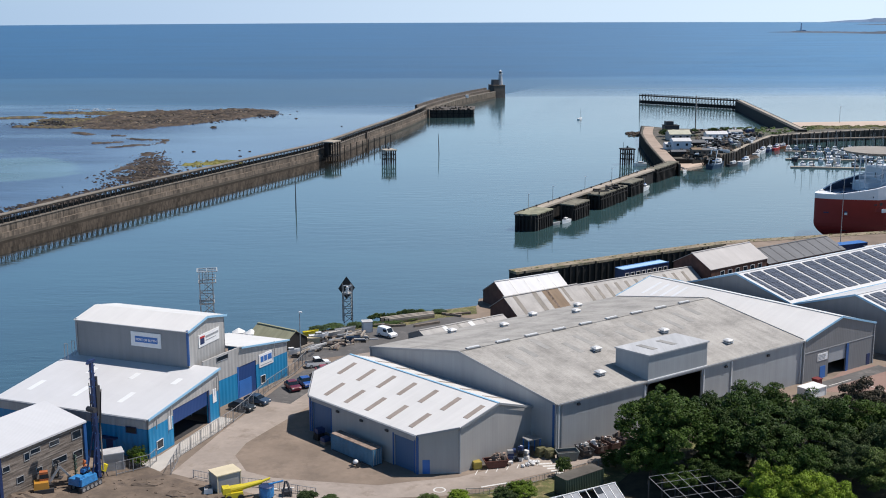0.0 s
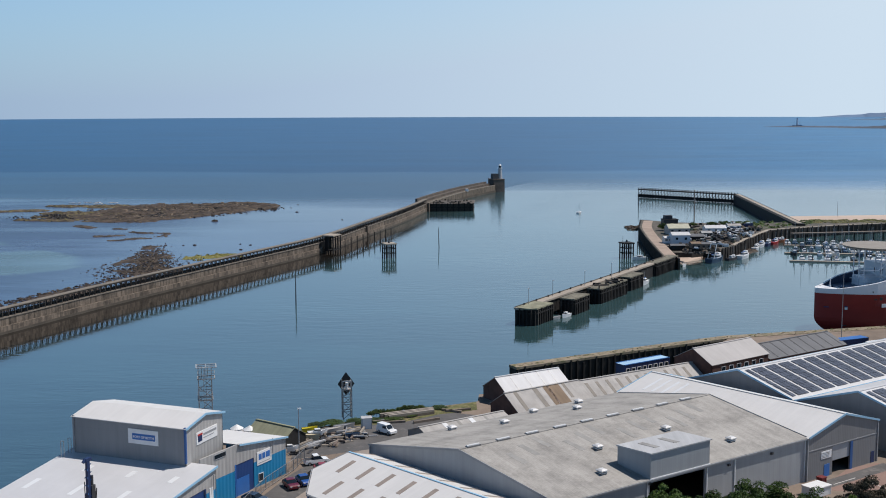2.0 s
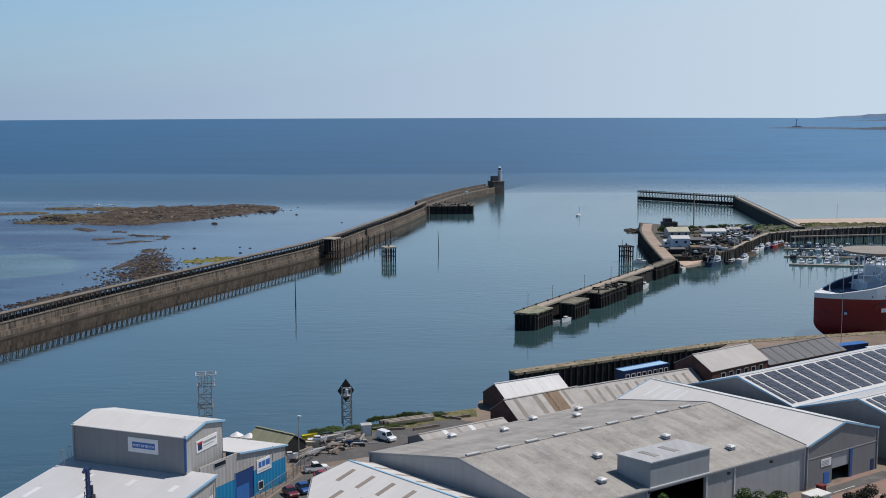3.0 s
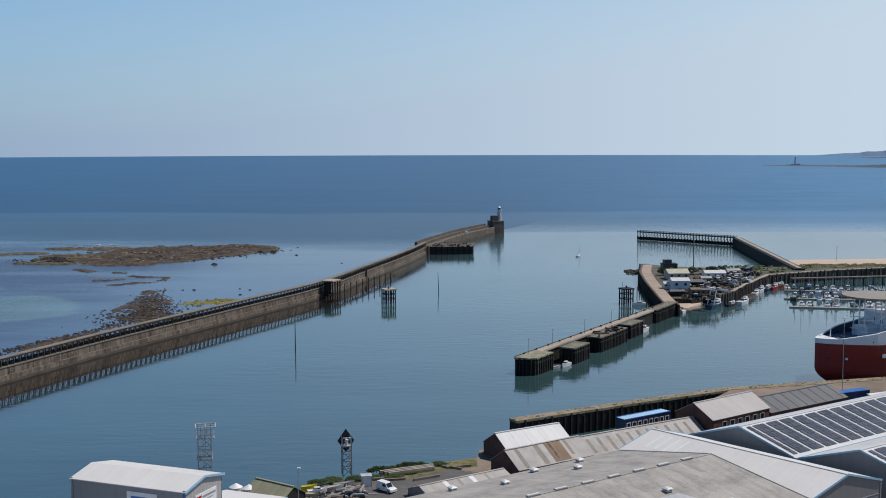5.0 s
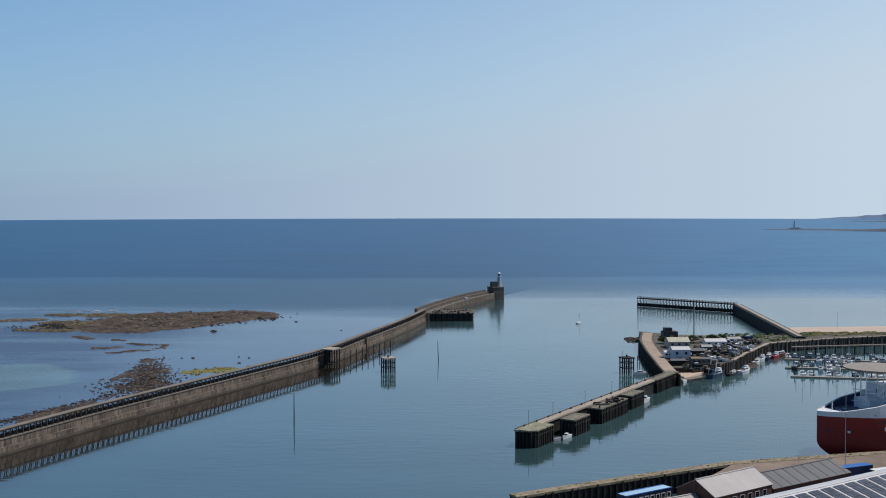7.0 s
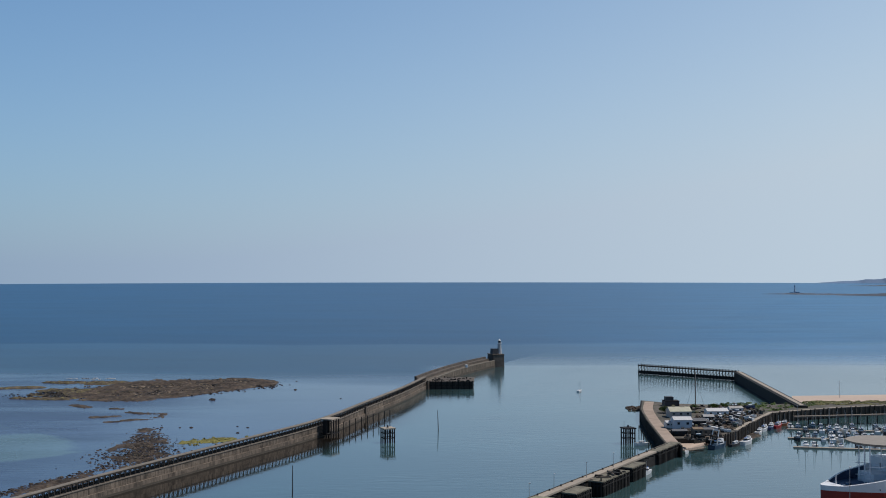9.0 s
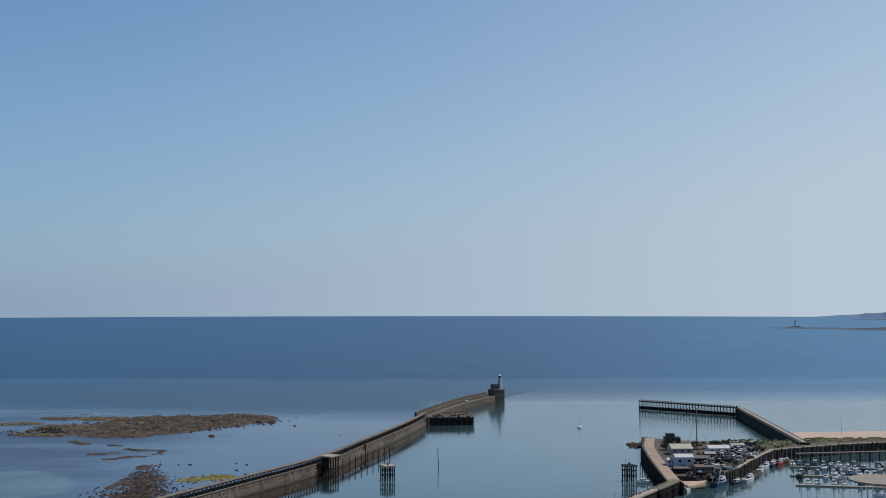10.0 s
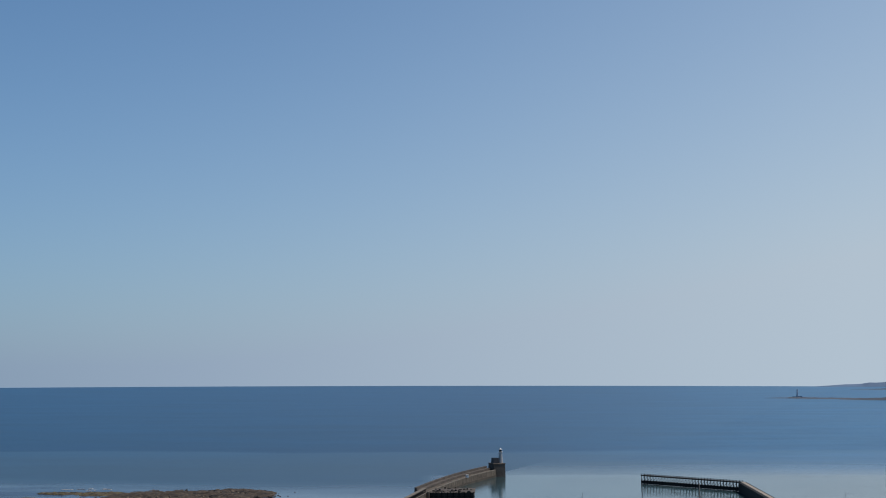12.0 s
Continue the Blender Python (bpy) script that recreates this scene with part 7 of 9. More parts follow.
for i in range(11):
    x_ = -5.92 + 1.18 * i
    part("glazing_bar", Solid().beam((x_, -2.6, 1.5), (x_, 0, 3.08), 0.07).beam((x_, 2.6, 1.5), (x_, 0, 3.08), 0.07), WHITE, gh)
part("ridge_bar", Solid().beam((-6, 0, 3.1), (6, 0, 3.1), 0.12), WHITE, gh)
pg = thing("steel_frame", 33.0, 141.2, GZ, 18, "bare grey steel roof frame among the bushes", "frame")
for i in range(6):
    part("rafter", Solid().beam((-5 + 2 * i, -4, 3.0), (-5 + 2 * i, 4, 3.6), 0.05), GREY_TRIM, pg)
    for b in (-4, 4):
        part("post", Solid().box(-5 + 2 * i, b, 0, 0.14, 0.14, 3.1), DARK_STEEL, pg)
for j in range(5):
    part("purlin", Solid().beam((-5, -4 + 2 * j, 3.1 + 0.15 * j), (5, -4 + 2 * j, 3.1 + 0.15 * j), 0.05), STEEL if j % 2 else GREY_TRIM, pg)

# ---- reefs and shore rocks ----
def reef(name, spines, height, mat, label, seedv, rough=0.7, cell=1.3, sunk=0.0):
    """A low rocky reef along a few ridges (x0, y0, r0, x1, y1, r1): the rim frays where the water covers it."""
    xs = [v for q in spines for v in (q[0] - q[2], q[0] + q[2], q[3] - q[5], q[3] + q[5])]
    ys = [v for q in spines for v in (q[1] - q[2], q[1] + q[2], q[4] - q[5], q[4] + q[5])]
    x0, y0 = min(xs) - 3, min(ys) - 3
    nx, ny = int((max(xs) + 3 - x0) / cell) + 1, int((max(ys) + 3 - y0) / cell) + 1
    grid = []
    for i in range(nx + 1):
        row = []
        for j in range(ny + 1):
            x, y = x0 + i * cell, y0 + j * cell
            best = -1.0
            for ax, ay, ar, bx_, by, br in spines:
                dx, dy = bx_ - ax, by - ay
                k = min(1.0, max(0.0, ((x - ax) * dx + (y - ay) * dy) / max(1e-6, dx * dx + dy * dy)))
                r = ar + (br - ar) * k
                best = max(best, 1 - math.hypot(x - ax - dx * k, y - ay - dy * k) / r)
            q = Vector((x, y, seedv))
            nz = noise.noise(q * 0.05) + 0.7 * noise.noise(q * 0.16) + 0.6 * noise.noise(q * 0.45) + 0.6 * noise.noise(q * 0.9)
            row.append((x, y, height * (min(0.55, best * 2.2) - sunk + rough * (0.55 + 0.35 * min(1, max(0, best))) * nz)))
        grid.append(row)
    s = Solid()
    for i in range(nx):
        for j in range(ny):
            qd = [grid[i][j], grid[i + 1][j], grid[i + 1][j + 1], grid[i][j + 1]]
            if max(p[2] for p in qd) > -0.1:
                s.face(qd)
    return tagged(new(name, s.mesh(name, mat)), label, "reef", "", "structure")


REEF_MAIN = ((-190, 715, 38, -185, 765, 38), (-178, 742, 42, -142, 778, 33), (-142, 782, 26, -118, 784, 9))
REEF_TAIL = ((-254, 694, 5, -212, 690, 10), (-248, 733, 9, -212, 730, 16), (-246, 712, 8, -212, 716, 15), (-266, 786, 5, -222, 780, 14))
reef("rock_reef", REEF_MAIN, 1.7, REEF, "brown weed-covered reef bared by the low tide", 2.0, 0.8, 1.2, 0.05)
reef("rock_reef_tail", REEF_TAIL, 1.2, REEF_WEEDY, "low brown reef with yellow weed", 5.5, 1.1, 1.1, 0.2)
reef("rock_reef_outlier", ((-286, 748, 4, -262, 753, 6),), 0.9, REEF_WEEDY, "small low reef beside the larger one", 1.5)
reef("rock_bar", ((-170, 628, 2.5, -152, 619, 4), (-150, 620, 4.5, -149, 604, 5), (-150, 603, 4, -169, 590, 3), (-181, 607, 3.5, -170, 611, 3)), 0.8, REEF, "thin crescent of wet rocks just above the water", 3.3, 1.0, 0.8, 0.3)
reef("rock_bar_small", ((-209, 660, 3.5, -198, 650, 4), (-182, 644, 2.5, -177, 643, 2.5)), 0.7, REEF, "few dark rocks just above the water", 7.1, 1.0, 0.8, 0.3)
reef("rock_patch", ((-143, 563, 5, -132, 520, 13), (-130, 505, 17, -121, 474, 19)), 0.55, REEF, "brown boulders and ledges in the shallows", 8.4, 1.9, 0.8, 0.62)
reef("rock_fringe", ((-122, 462, 8, -140, 420, 6), (-140, 420, 6, -172, 340, 6), (-172, 340, 6, -190, 298, 5)), 0.6, REEF, "fringe of wet rocks along the seaward foot of the pier", 6.2, 1.7, 0.9, 0.45)
reef("sand_bar", ((-103, 434, 1.0, -93, 458, 2.6), (-93, 458, 2.6, -80, 490, 2.2), (-80, 490, 2.2, -72, 508, 0.8)), 0.5, SPIT_PATH, "narrow strip of bared sand at the foot of the wall", 12.0, 0.35, 0.7)
reef("weed_patch", ((-113, 521, 5, -99, 531, 7),), 0.6, WEED, "yellow-green weed over low rocks beside the pier", 4.4, 1.5, 0.7, 0.4)
rnd = random.Random(11)
for x, y, r in ((-135.1, 685, 1.5), (-93.0, 739, 0.9), (-136.9, 569, 0.7), (-128, 569, 0.5), (-122.4, 569, 0.8), (-100.6, 573, 0.5), (-95, 569, 0.6), (-96.7, 551, 0.7), (-60, 690, 0.5)):
    whole("sea_rock", Solid().ball(x, y, 0.0, r * 1.3, r, r * 0.6, 9, 6, 0.2), REEF, "single dark rock showing above the water", "rock")
def boulders(name, centre, spread, rot, n, seedv, lo, hi, label, mat=REEF):
    """Loose rocks thinning out from the middle of a patch, as one scatter."""
    rb = random.Random(seedv)
    s = Solid()
    c, q = math.cos(radians(rot)), math.sin(radians(rot))
    for _ in range(n):
        a, b = rb.gauss(0, 0.42) * spread[0], rb.gauss(0, 0.42) * spread[1]
        r = rb.uniform(lo, hi) * (1.3 if rb.random() < 0.1 else 1.0)
        s.ball(centre[0] + c * a - q * b, centre[1] + q * a + c * b, rb.uniform(-.15, .1) + (0.55 if name == "reef_stones" else 0.0) * rb.random(), r * rb.uniform(.8, 1.6), r, r * rb.uniform(.35, .6), 6, 4, 0.3)
    whole(name, s, mat, label, "rocks", "stuff")


boulders("rock_scatter", (-133, 522), (8, 45), 12, 700, 31, 0.15, 0.6, "brown boulders heaped beside the pier")
boulders("rock_scatter", (-124, 484), (22, 26), 0, 1100, 21, 0.15, 0.6, "scattered brown boulders in the shallows beside the pier")
boulders("rock_scatter", (-146, 424), (5, 60), -22, 500, 22, 0.2, 0.6, "boulders along the seaward foot of the pier")
boulders("rock_scatter", (-181, 340), (4, 70), -22, 400, 23, 0.2, 0.6, "boulders along the seaward foot of the pier")
boulders("rock_scatter", (-175, 745), (42, 42), 0, 1300, 29, 0.3, 1.1, "boulders and broken ledges over the reef")
boulders("rock_scatter", (-140, 780), (26, 22), 10, 400, 28, 0.3, 1.0, "boulders over the outer reef")
REEF_WET = surface("wet_black_weed", (0.022, 0.018, 0.015), 0.7, var=0.5, scale=0.3, fine=1.0)
REEF_DRY = surface("dry_reef_stone", (0.20, 0.155, 0.11), 0.95, var=0.4, scale=0.3, fine=1.0)
for mat_, n_, sd_, words in ((REEF_WET, 700, 61, "wet black weed over the reef"), (REEF_DRY, 420, 62, "dry pale stones over the reef")):
    boulders("reef_stones", (-182, 735), (34, 40), 0, n_, sd_, 0.4, 1.4, words, mat_)
    boulders("reef_stones", (-145, 776), (26, 24), 20, n_ // 2, sd_ + 4, 0.4, 1.3, words, mat_)
    boulders("reef_stones", (-128, 500), (14, 46), 10, n_ // 2, sd_ + 8, 0.13, 0.36, words, mat_)
boulders("reef_stones", (-236, 714), (26, 26), 0, 300, 71, 0.3, 0.9, "wet black weed over the low reef", REEF_WET)
boulders("weed_scatter", (-104, 527), (13, 9), 35, 200, 24, 0.3, 0.9, "yellow-green weed on rocks beside the pier", WEED)
boulders("rock_scatter", (-150, 722), (44, 7), 52, 240, 26, 0.3, 0.9, "loose rocks along the near edge of the reef")
boulders("rock_scatter", (-116, 766), (12, 18), 0, 110, 27, 0.3, 0.9, "loose rocks at the tip of the reef")
for k in range(9):
    s = Solid()
    x0, y0 = -258 + 3.6 * k + rnd.uniform(-1, 1), 808 + rnd.uniform(-5, 7)
    s.ball(x0, y0, 0.0, rnd.uniform(0.8, 3.2), rnd.uniform(.5, 1.4), 0.3, 9, 4, 0.4, True)
    whole("surf", s, OFF_WHITE, "small patch of white surf breaking on the reef", "surf", "structure")
# ---- structures along the piers ----
tw = thing("pier_landing", -54.3, 541.0, 0, 67, "timber landing stage with a covered platform on the pier", "landing stage")
part("roof", Solid().box(0, -2.6, 8.0, 8.0, 6.0, 0.5), PIER_TOP, tw, "pale flat roof")
for a in (-3.6, -1.2, 1.2, 3.6):
    for b in (-5.2, -2.6):
        part("post", Solid().box(a, b, -2, 0.5, 0.5, 10), DARK_WOOD, tw)
part("back_wall", Solid().box(-1.8, -1.6, 1.0, 4.0, 1.6, 7.0), DARK_WOOD, tw)
part("floor_deck", Solid().box(0, -2.9, 1.4, 8.4, 5.0, 0.4), DARK_WOOD, tw)
for k in range(9):
    pst = thing("mooring_post", -46.5 + 2.5 * k, 549.0 + 5.5 * k, -2.0, 0, "slim dark timber mooring post standing in the water", "post", "mooring posts by the pier")
    part("piling_post", Solid().tube((0, 0, 0), (0, 0, 7.6), 0.22, 8), DARK_WOOD, pst)


def dolphin(x, y, rot, w, h, label, deck=PIER_TOP):
    ob = thing("mooring_dolphin", x, y, 0, rot, label, "dolphin")
    for a in (-1, 0, 1):
        for b in (-1, 0, 1):
            part("piling_post", Solid().box(a * w / 2, b * w / 2, -3, 0.45, 0.45, h + 3), DARK_WOOD, ob)
    part("deck", Solid().box(0, 0, h, w + 1.0, w + 1.0, 0.5), deck, ob)
    for z in (h * 0.35, h * 0.7):
        for sgn in (-1, 1):
            part("waler", Solid().beam((-w / 2, sgn * w / 2, z), (w / 2, sgn * w / 2, z), 0.3), DARK_WOOD, ob)
            part("waler", Solid().beam((sgn * w / 2, -w / 2, z), (sgn * w / 2, w / 2, z), 0.3), DARK_WOOD, ob)
    part("beacon", Solid().tube((0, 0, h + 0.5), (0, 0, h + 1.6), 0.5, 8, 0.35), DARK_STEEL, ob)
    return ob


dolphin(-24.3, 521.5, 25, 4.6, 6.2, "square timber mooring dolphin with a pale deck")
dolphin(82.8, 518.5, 20, 4.4, 6.6, "square timber mooring dolphin beside the jetty", DARK_WOOD)
part("mast", Solid().tube((-2, 0, 7), (-2, 0, 10), 0.08, 6), DARK_STEEL, [o for o in scene.objects if o.name == "mooring_dolphin.001"][0])
for x, y, h, lean in ((-51.5, 401.4, 10.6, 0.0), (-1.7, 559.0, 9.6, -0.4), (128.6, 759.0, 9.0, 0.0)):
    ob = thing("channel_marker", x, y, -2, 0, "slim dark pole standing in the water", "marker pole")
    part("pole", Solid().tube((0, 0, 0), (lean, 0, h + 2), 0.24, 8, 0.12), DARK_STEEL, ob)
db = thing("timber_wharf", 0, 0, 0, 0, "dark timber wharf built against the stone pier", "wharf")
WB = [(-8.5, 741), (20.4, 742.5), (21.6, 768), (-4, 768)]
part("core", Solid().prism([tuple(Vector(p).lerp(Vector((7, 755)), 0.04)) for p in WB], -4, 4.6), BROWN_PILE, db)
wrd = random.Random(19)
for k in range(40):
    part("deck_baulk", Solid().box(wrd.uniform(-6, 19), 742.6 + 24 * wrd.random() ** 2, 5.0, wrd.uniform(.6, 2.2), wrd.uniform(.4, 1.4), wrd.uniform(.2, 1.0), wrd.uniform(0, 90), 0.85), wrd.choice((PIER_OLD, DARK_WOOD, BROWN_PILE)), db)
part("deck", Solid().prism(WB, 4.6, 5.0), PIER_OLD, db)
for k in range(16):
    c = Vector(WB[0]).lerp(Vector(WB[1]), (k + 0.5) / 16)
    part("piling_post", Solid().box(c.x, c.y - 0.2, -3, 0.6, 0.6, 8.2 + 0.7 * (k % 3 == 1)), BROWN_PILE if k % 2 else DARK_WOOD, db)
part("waler", Solid().beam((*WB[0], 2.6), (*WB[1], 2.6), 0.7, 0.5), DARK_WOOD, db)
# harbour lighthouse at the pier end
hl = thing("lighthouse", 43.6, 903.0, 9.9, 22, "white tapered lighthouse at the end of the pier", "lighthouse")
part("plinth", Solid().box(-1.6, 0.6, -13.0, 9.6, 11.0, 12.6, 0, 0.96), PIER_OLD, hl)
part("plinth_cap", Solid().box(-1.6, 0.6, -0.4, 9.6, 11.0, 0.6), PIER_WALL, hl)
part("base", Solid().box(-3.4, 0, 0.2, 4.5, 4.6, 4.0, 0, 0.92), DARK_STEEL, hl, "dark service block")
part("tower", Solid().tube((1.2, 0, 0.2), (1.2, 0, 8.2), 1.9, 14, 1.25), OFF_WHITE, hl, "white painted tower", smooth=False)
part("gallery", Solid().tube((1.2, 0, 8.2), (1.2, 0, 8.6), 1.9, 14), WHITE, hl)
part("lantern", Solid().tube((1.2, 0, 8.6), (1.2, 0, 10.4), 1.0, 12), GLASS_DARK, hl)
part("cupola", Solid().tube((1.2, 0, 10.4), (1.2, 0, 11.6), 1.15, 12, 0.1), WHITE, hl)
# ---- boats ----
def hull_solid(L, W, H, sheer=0.35, flare=0.75, n=12, z0=-0.35):
    s = Solid()
    rows = []
    for i in range(n + 1):
        t = i / n
        half = W / 2 * min(1.0, (1 - t ** 3.0) * 1.0 + 0.001)
        zt = H * (1 + sheer * t * t)
        x = -L / 2 + L * t
        rows.append([(x, -half, zt), (x - (0.06 * L * t * t), -half * flare, z0 + 0.1), (x - 0.06 * L * t * t, 0, z0), (x - 0.06 * L * t * t, half * flare, z0 + 0.1), (x, half, zt)])
    for a, b in zip(rows, rows[1:]):
        for k in range(4):
            s.face([a[k], b[k], b[k + 1], a[k + 1]])
        s.face([(a[0][0], a[0][1] * .92, a[0][2] - 0.12), (a[4][0], a[4][1] * .92, a[4][2] - 0.12), (b[4][0], b[4][1] * .92, b[4][2] - 0.12), (b[0][0], b[0][1] * .92, b[0][2] - 0.12)])
    s.face(rows[0])
    return s


yt = thing("sailing_yacht", 86.1, 727.0, 0, 60, "small white sailing yacht with a bare mast", "yacht")
part("hull", hull_solid(6.0, 1.9, 0.8), WHITE, yt)
part("mast", Solid().tube((0.5, 0, 0.6), (0.5, 0, 6.5), 0.09, 6), STEEL, yt)
part("boom", Solid().tube((0.5, 0, 1.5), (-2.0, 0, 1.5), 0.1, 6), WHITE, yt)

HULLS = {}


def boat(x, y, z, rot, L, mat, label, mast=0.0, cabin=True, name="boat", group=""):
    ob = thing(name, x, y, z, rot, label, "boat", group)
    key = (L, mat.name)
    if key not in HULLS:
        HULLS[key] = hull_solid(L, L * 0.33, L * 0.13 + 0.3).mesh("hull", mat)
    part("hull", HULLS[key], None, ob)
    if cabin:
        cb_ = part("cabin", Solid().box(-L * 0.02, 0, L * 0.12 + 0.25, L * 0.34, L * 0.2, L * 0.14, 0, 0.82), WHITE, ob)
        part("window", Solid().box(-L * 0.02, 0, L * 0.12 + 0.25 + L * 0.06, L * 0.33, L * 0.198, L * 0.04, 0, 0.95), GLASS_DARK, cb_)
    if mast:
        part("mast", Solid().tube((L * 0.08, 0, L * 0.12), (L * 0.08, 0, mast), 0.10, 6, 0.07), STEEL, ob)
        part("boom", Solid().tube((L * 0.08, 0, L * 0.3), (-L * 0.32, 0, L * 0.3), 0.13, 6), BLUE if int(x) % 2 else WHITE, ob)
    return ob


boat(40.3, 375.2, 0, 240, 5.6, WHITE, "small white motor boat moored by the jetty")
boat(36.9, 371.6, 0, 40, 4.0, STEEL, "grey tender moored by the jetty", cabin=False)
boat(77.8, 443.0, 0, 250, 8.0, WHITE, "white cabin boat moored by the jetty", 5.0)
boat(87.6, 512.0, 0, 200, 7.0, WHITE, "white cabin boat moored behind the jetty")
boat(102.8, 490.6, 0, 250, 5.0, WHITE, "small white dinghy moored off a sandy slip", cabin=False)
rnd = random.Random(5)
for x, y, L, m, lab in ((119.9, 504.6, 12.0, CAR_NAVY, "dark hulled fishing boat with a gantry"), (135.2, 516.0, 10.0, WHITE, "white fishing boat with a wheelhouse and mast"), (153.6, 555.6, 9.0, WHITE, "white fishing boat by the quay"),
                     (158.4, 561.0, 9.0, NAVY, "blue fishing boat by the quay"), (163.2, 566.0, 9.0, RED, "red fishing boat by the quay"), (148.8, 546.0, 8.0, WHITE, "white fishing boat by the quay"),
                     (168.0, 573.0, 8.0, ORANGE, "rusty red fishing boat by the quay"), (128.2, 509.6, 7.0, DARK_STEEL, "dark work boat by the quay")):
    ob = boat(x, y, 0, rnd.uniform(20, 60), L, m, lab, 6.0, True, "fishing_boat")
    part("wheelhouse", Solid().box(L * 0.12, 0, L * 0.12 + 0.3, L * 0.18, L * 0.2, L * 0.2, 0, 0.8), WHITE, ob)
g_ = [o for o in scene.objects if o.name == "fishing_boat"][0]
part("gantry", Solid().beam((-4.5, -1.6, 1.2), (-2.2, -1.4, 8.0), 0.32).beam((-4.5, 1.6, 1.2), (-2.2, 1.4, 8.0), 0.32).beam((-2.2, -1.6, 8.0), (-2.2, 1.6, 8.0), 0.32), WHITE, g_)

# marina: pontoons and moored boats
for k, (a, b) in enumerate((((152.5, 505.5), (206, 494.0)), ((158, 532), (215, 522)), ((166, 560), (225, 549)))):
    pn = thing("pontoon", 0, 0, 0, 0, "long floating pontoon in the marina", "pontoon", "marina pontoons")
    part("deck", strip([a, b], 1.1, -0.2, 0.55), PIER_TOP, pn)
    for p, d in along([a, b], 8, 2):
        part("piling_post", Solid().tube((p.x, p.y + 1.3, -3), (p.x, p.y + 1.3, 2.6), 0.2, 8), DARK_STEEL, pn)
    for p, d in along([a, b], 3.6, 3):
        for sg in (-1, 1):
            if k == 0 and sg < 0:
                continue
            if rnd.random() < 0.82:
                L = rnd.choice((6.5, 7.5, 8.5, 9.5))
                m = rnd.choice((WHITE, WHITE, WHITE, CAR_NAVY, DARK_STEEL))
                boat(p.x, p.y + sg * (L / 2 + 1.6), 0, 80 + rnd.uniform(-6, 6) + (180 if rnd.random() < 0.3 else 0), L, m,
                     "white yacht with a bare mast on the marina pontoon" if m is WHITE else "dark hulled yacht with a bare mast on the marina pontoon", rnd.choice((8.5, 9.5, 10.5, 11.5)), True, "yacht", "marina yachts")

# boat yard between the port building and the quay edge
BY = [(-29.8, 213.5, 5.5, ORANGE, 70), (-24.5, 220.4, 5.0, WHITE, 20), (-19.6, 224.6, 5.5, STEEL, 25), (-21.4, 222.6, 5.0, PALE_CONCRETE, 25), (-25.4, 218.2, 4.0, CREAM, -20),
      (-30.6, 206.6, 5.5, PIER_TOP, 35), (-28.6, 210.2, 4.5, WHITE, 15), (-26.4, 223.2, 4.0, YELLOW, 20), (-17.6, 219.4, 3.5, CAR_NAVY, 5)]
for x, y, L, m, r in BY:
    boat(x, y, GZ + 0.4, r, L * 0.8, m, "laid-up small boat standing in the yard", 0, m in (WHITE, PIER_TOP), "small_boat", "boats in the yard")
yr_ = random.Random(41)
for k in range(90):
    t = yr_.random()
    x, y = -29.5 + 14 * t + yr_.uniform(-1.5, 1.5), 209.0 + 11.5 * t + yr_.uniform(-2.0, 6.5)
    if (x + 15.4) ** 2 + (y - 226.6) ** 2 < 9 or (x + 11.2) ** 2 + (y - 222.8) ** 2 < 16:
        continue
    stack(x, y, yr_.choice((1, 2, 3)), (yr_.uniform(1.0, 4.6), yr_.uniform(.2, .6), yr_.uniform(.12, .35)), (DARK_WOOD, BROWN_WOOD, RUBBLE, STEEL, PALE_LOG, DARK_STEEL, OFF_WHITE, PALE_LOG), "heap of spars and old timber in the yard", "crate_stack", yr_.uniform(0, 90))
for k in range(6):
    tmb = thing("timber_baulk", -7.6 + 0.5 * (k % 3), 236.2 - 0.75 * (k % 3), GZ + 0.02 + 0.5 * (k // 3), 25.5 + (k % 3) - 1, "long weathered timber baulk stacked on the quay", "timber", "timber baulks")
    part("log", Solid().box(0, 0, 0.0, 12.0 - 0.8 * (k % 3), 0.52, 0.48), PALE_LOG if k > 2 else BROWN_WOOD, tmb)
    part("end_face", Solid().box(-6.05 + 0.4 * (k % 3), 0, 0.04, 0.06, 0.46, 0.4), DARK_WOOD, tmb)
for x, y, r, l in ((1.8, 238.6, -24, 4.5), (3.2, 239.2, 18, 5.5), (-3.4, 231.2, 30, 6.0), (-11.6, 231.0, 14, 6.5), (-10.2, 230.0, 12, 5.0)):
    tmb = thing("timber_baulk", x, y, GZ + 0.02, r, "rusty brown timber baulk lying on the quay", "timber", "timber baulks")
    part("log", Solid().box(0, 0, 0, l, 0.5, 0.45), BROWN_WOOD, tmb)
for x, y in ((-39.6, 216.6), (-37.0, 215.8)):
    sl = thing("white_tank", x, y, GZ, 0, "white storage tank with a conical top", "tank")
    part("shell", Solid().tube((0, 0, 0), (0, 0, 2.9), 1.25, 16), WHITE, sl)
    part("cone", Solid().tube((0, 0, 2.9), (0, 0, 3.6), 1.3, 16, 0.15), WHITE, sl)

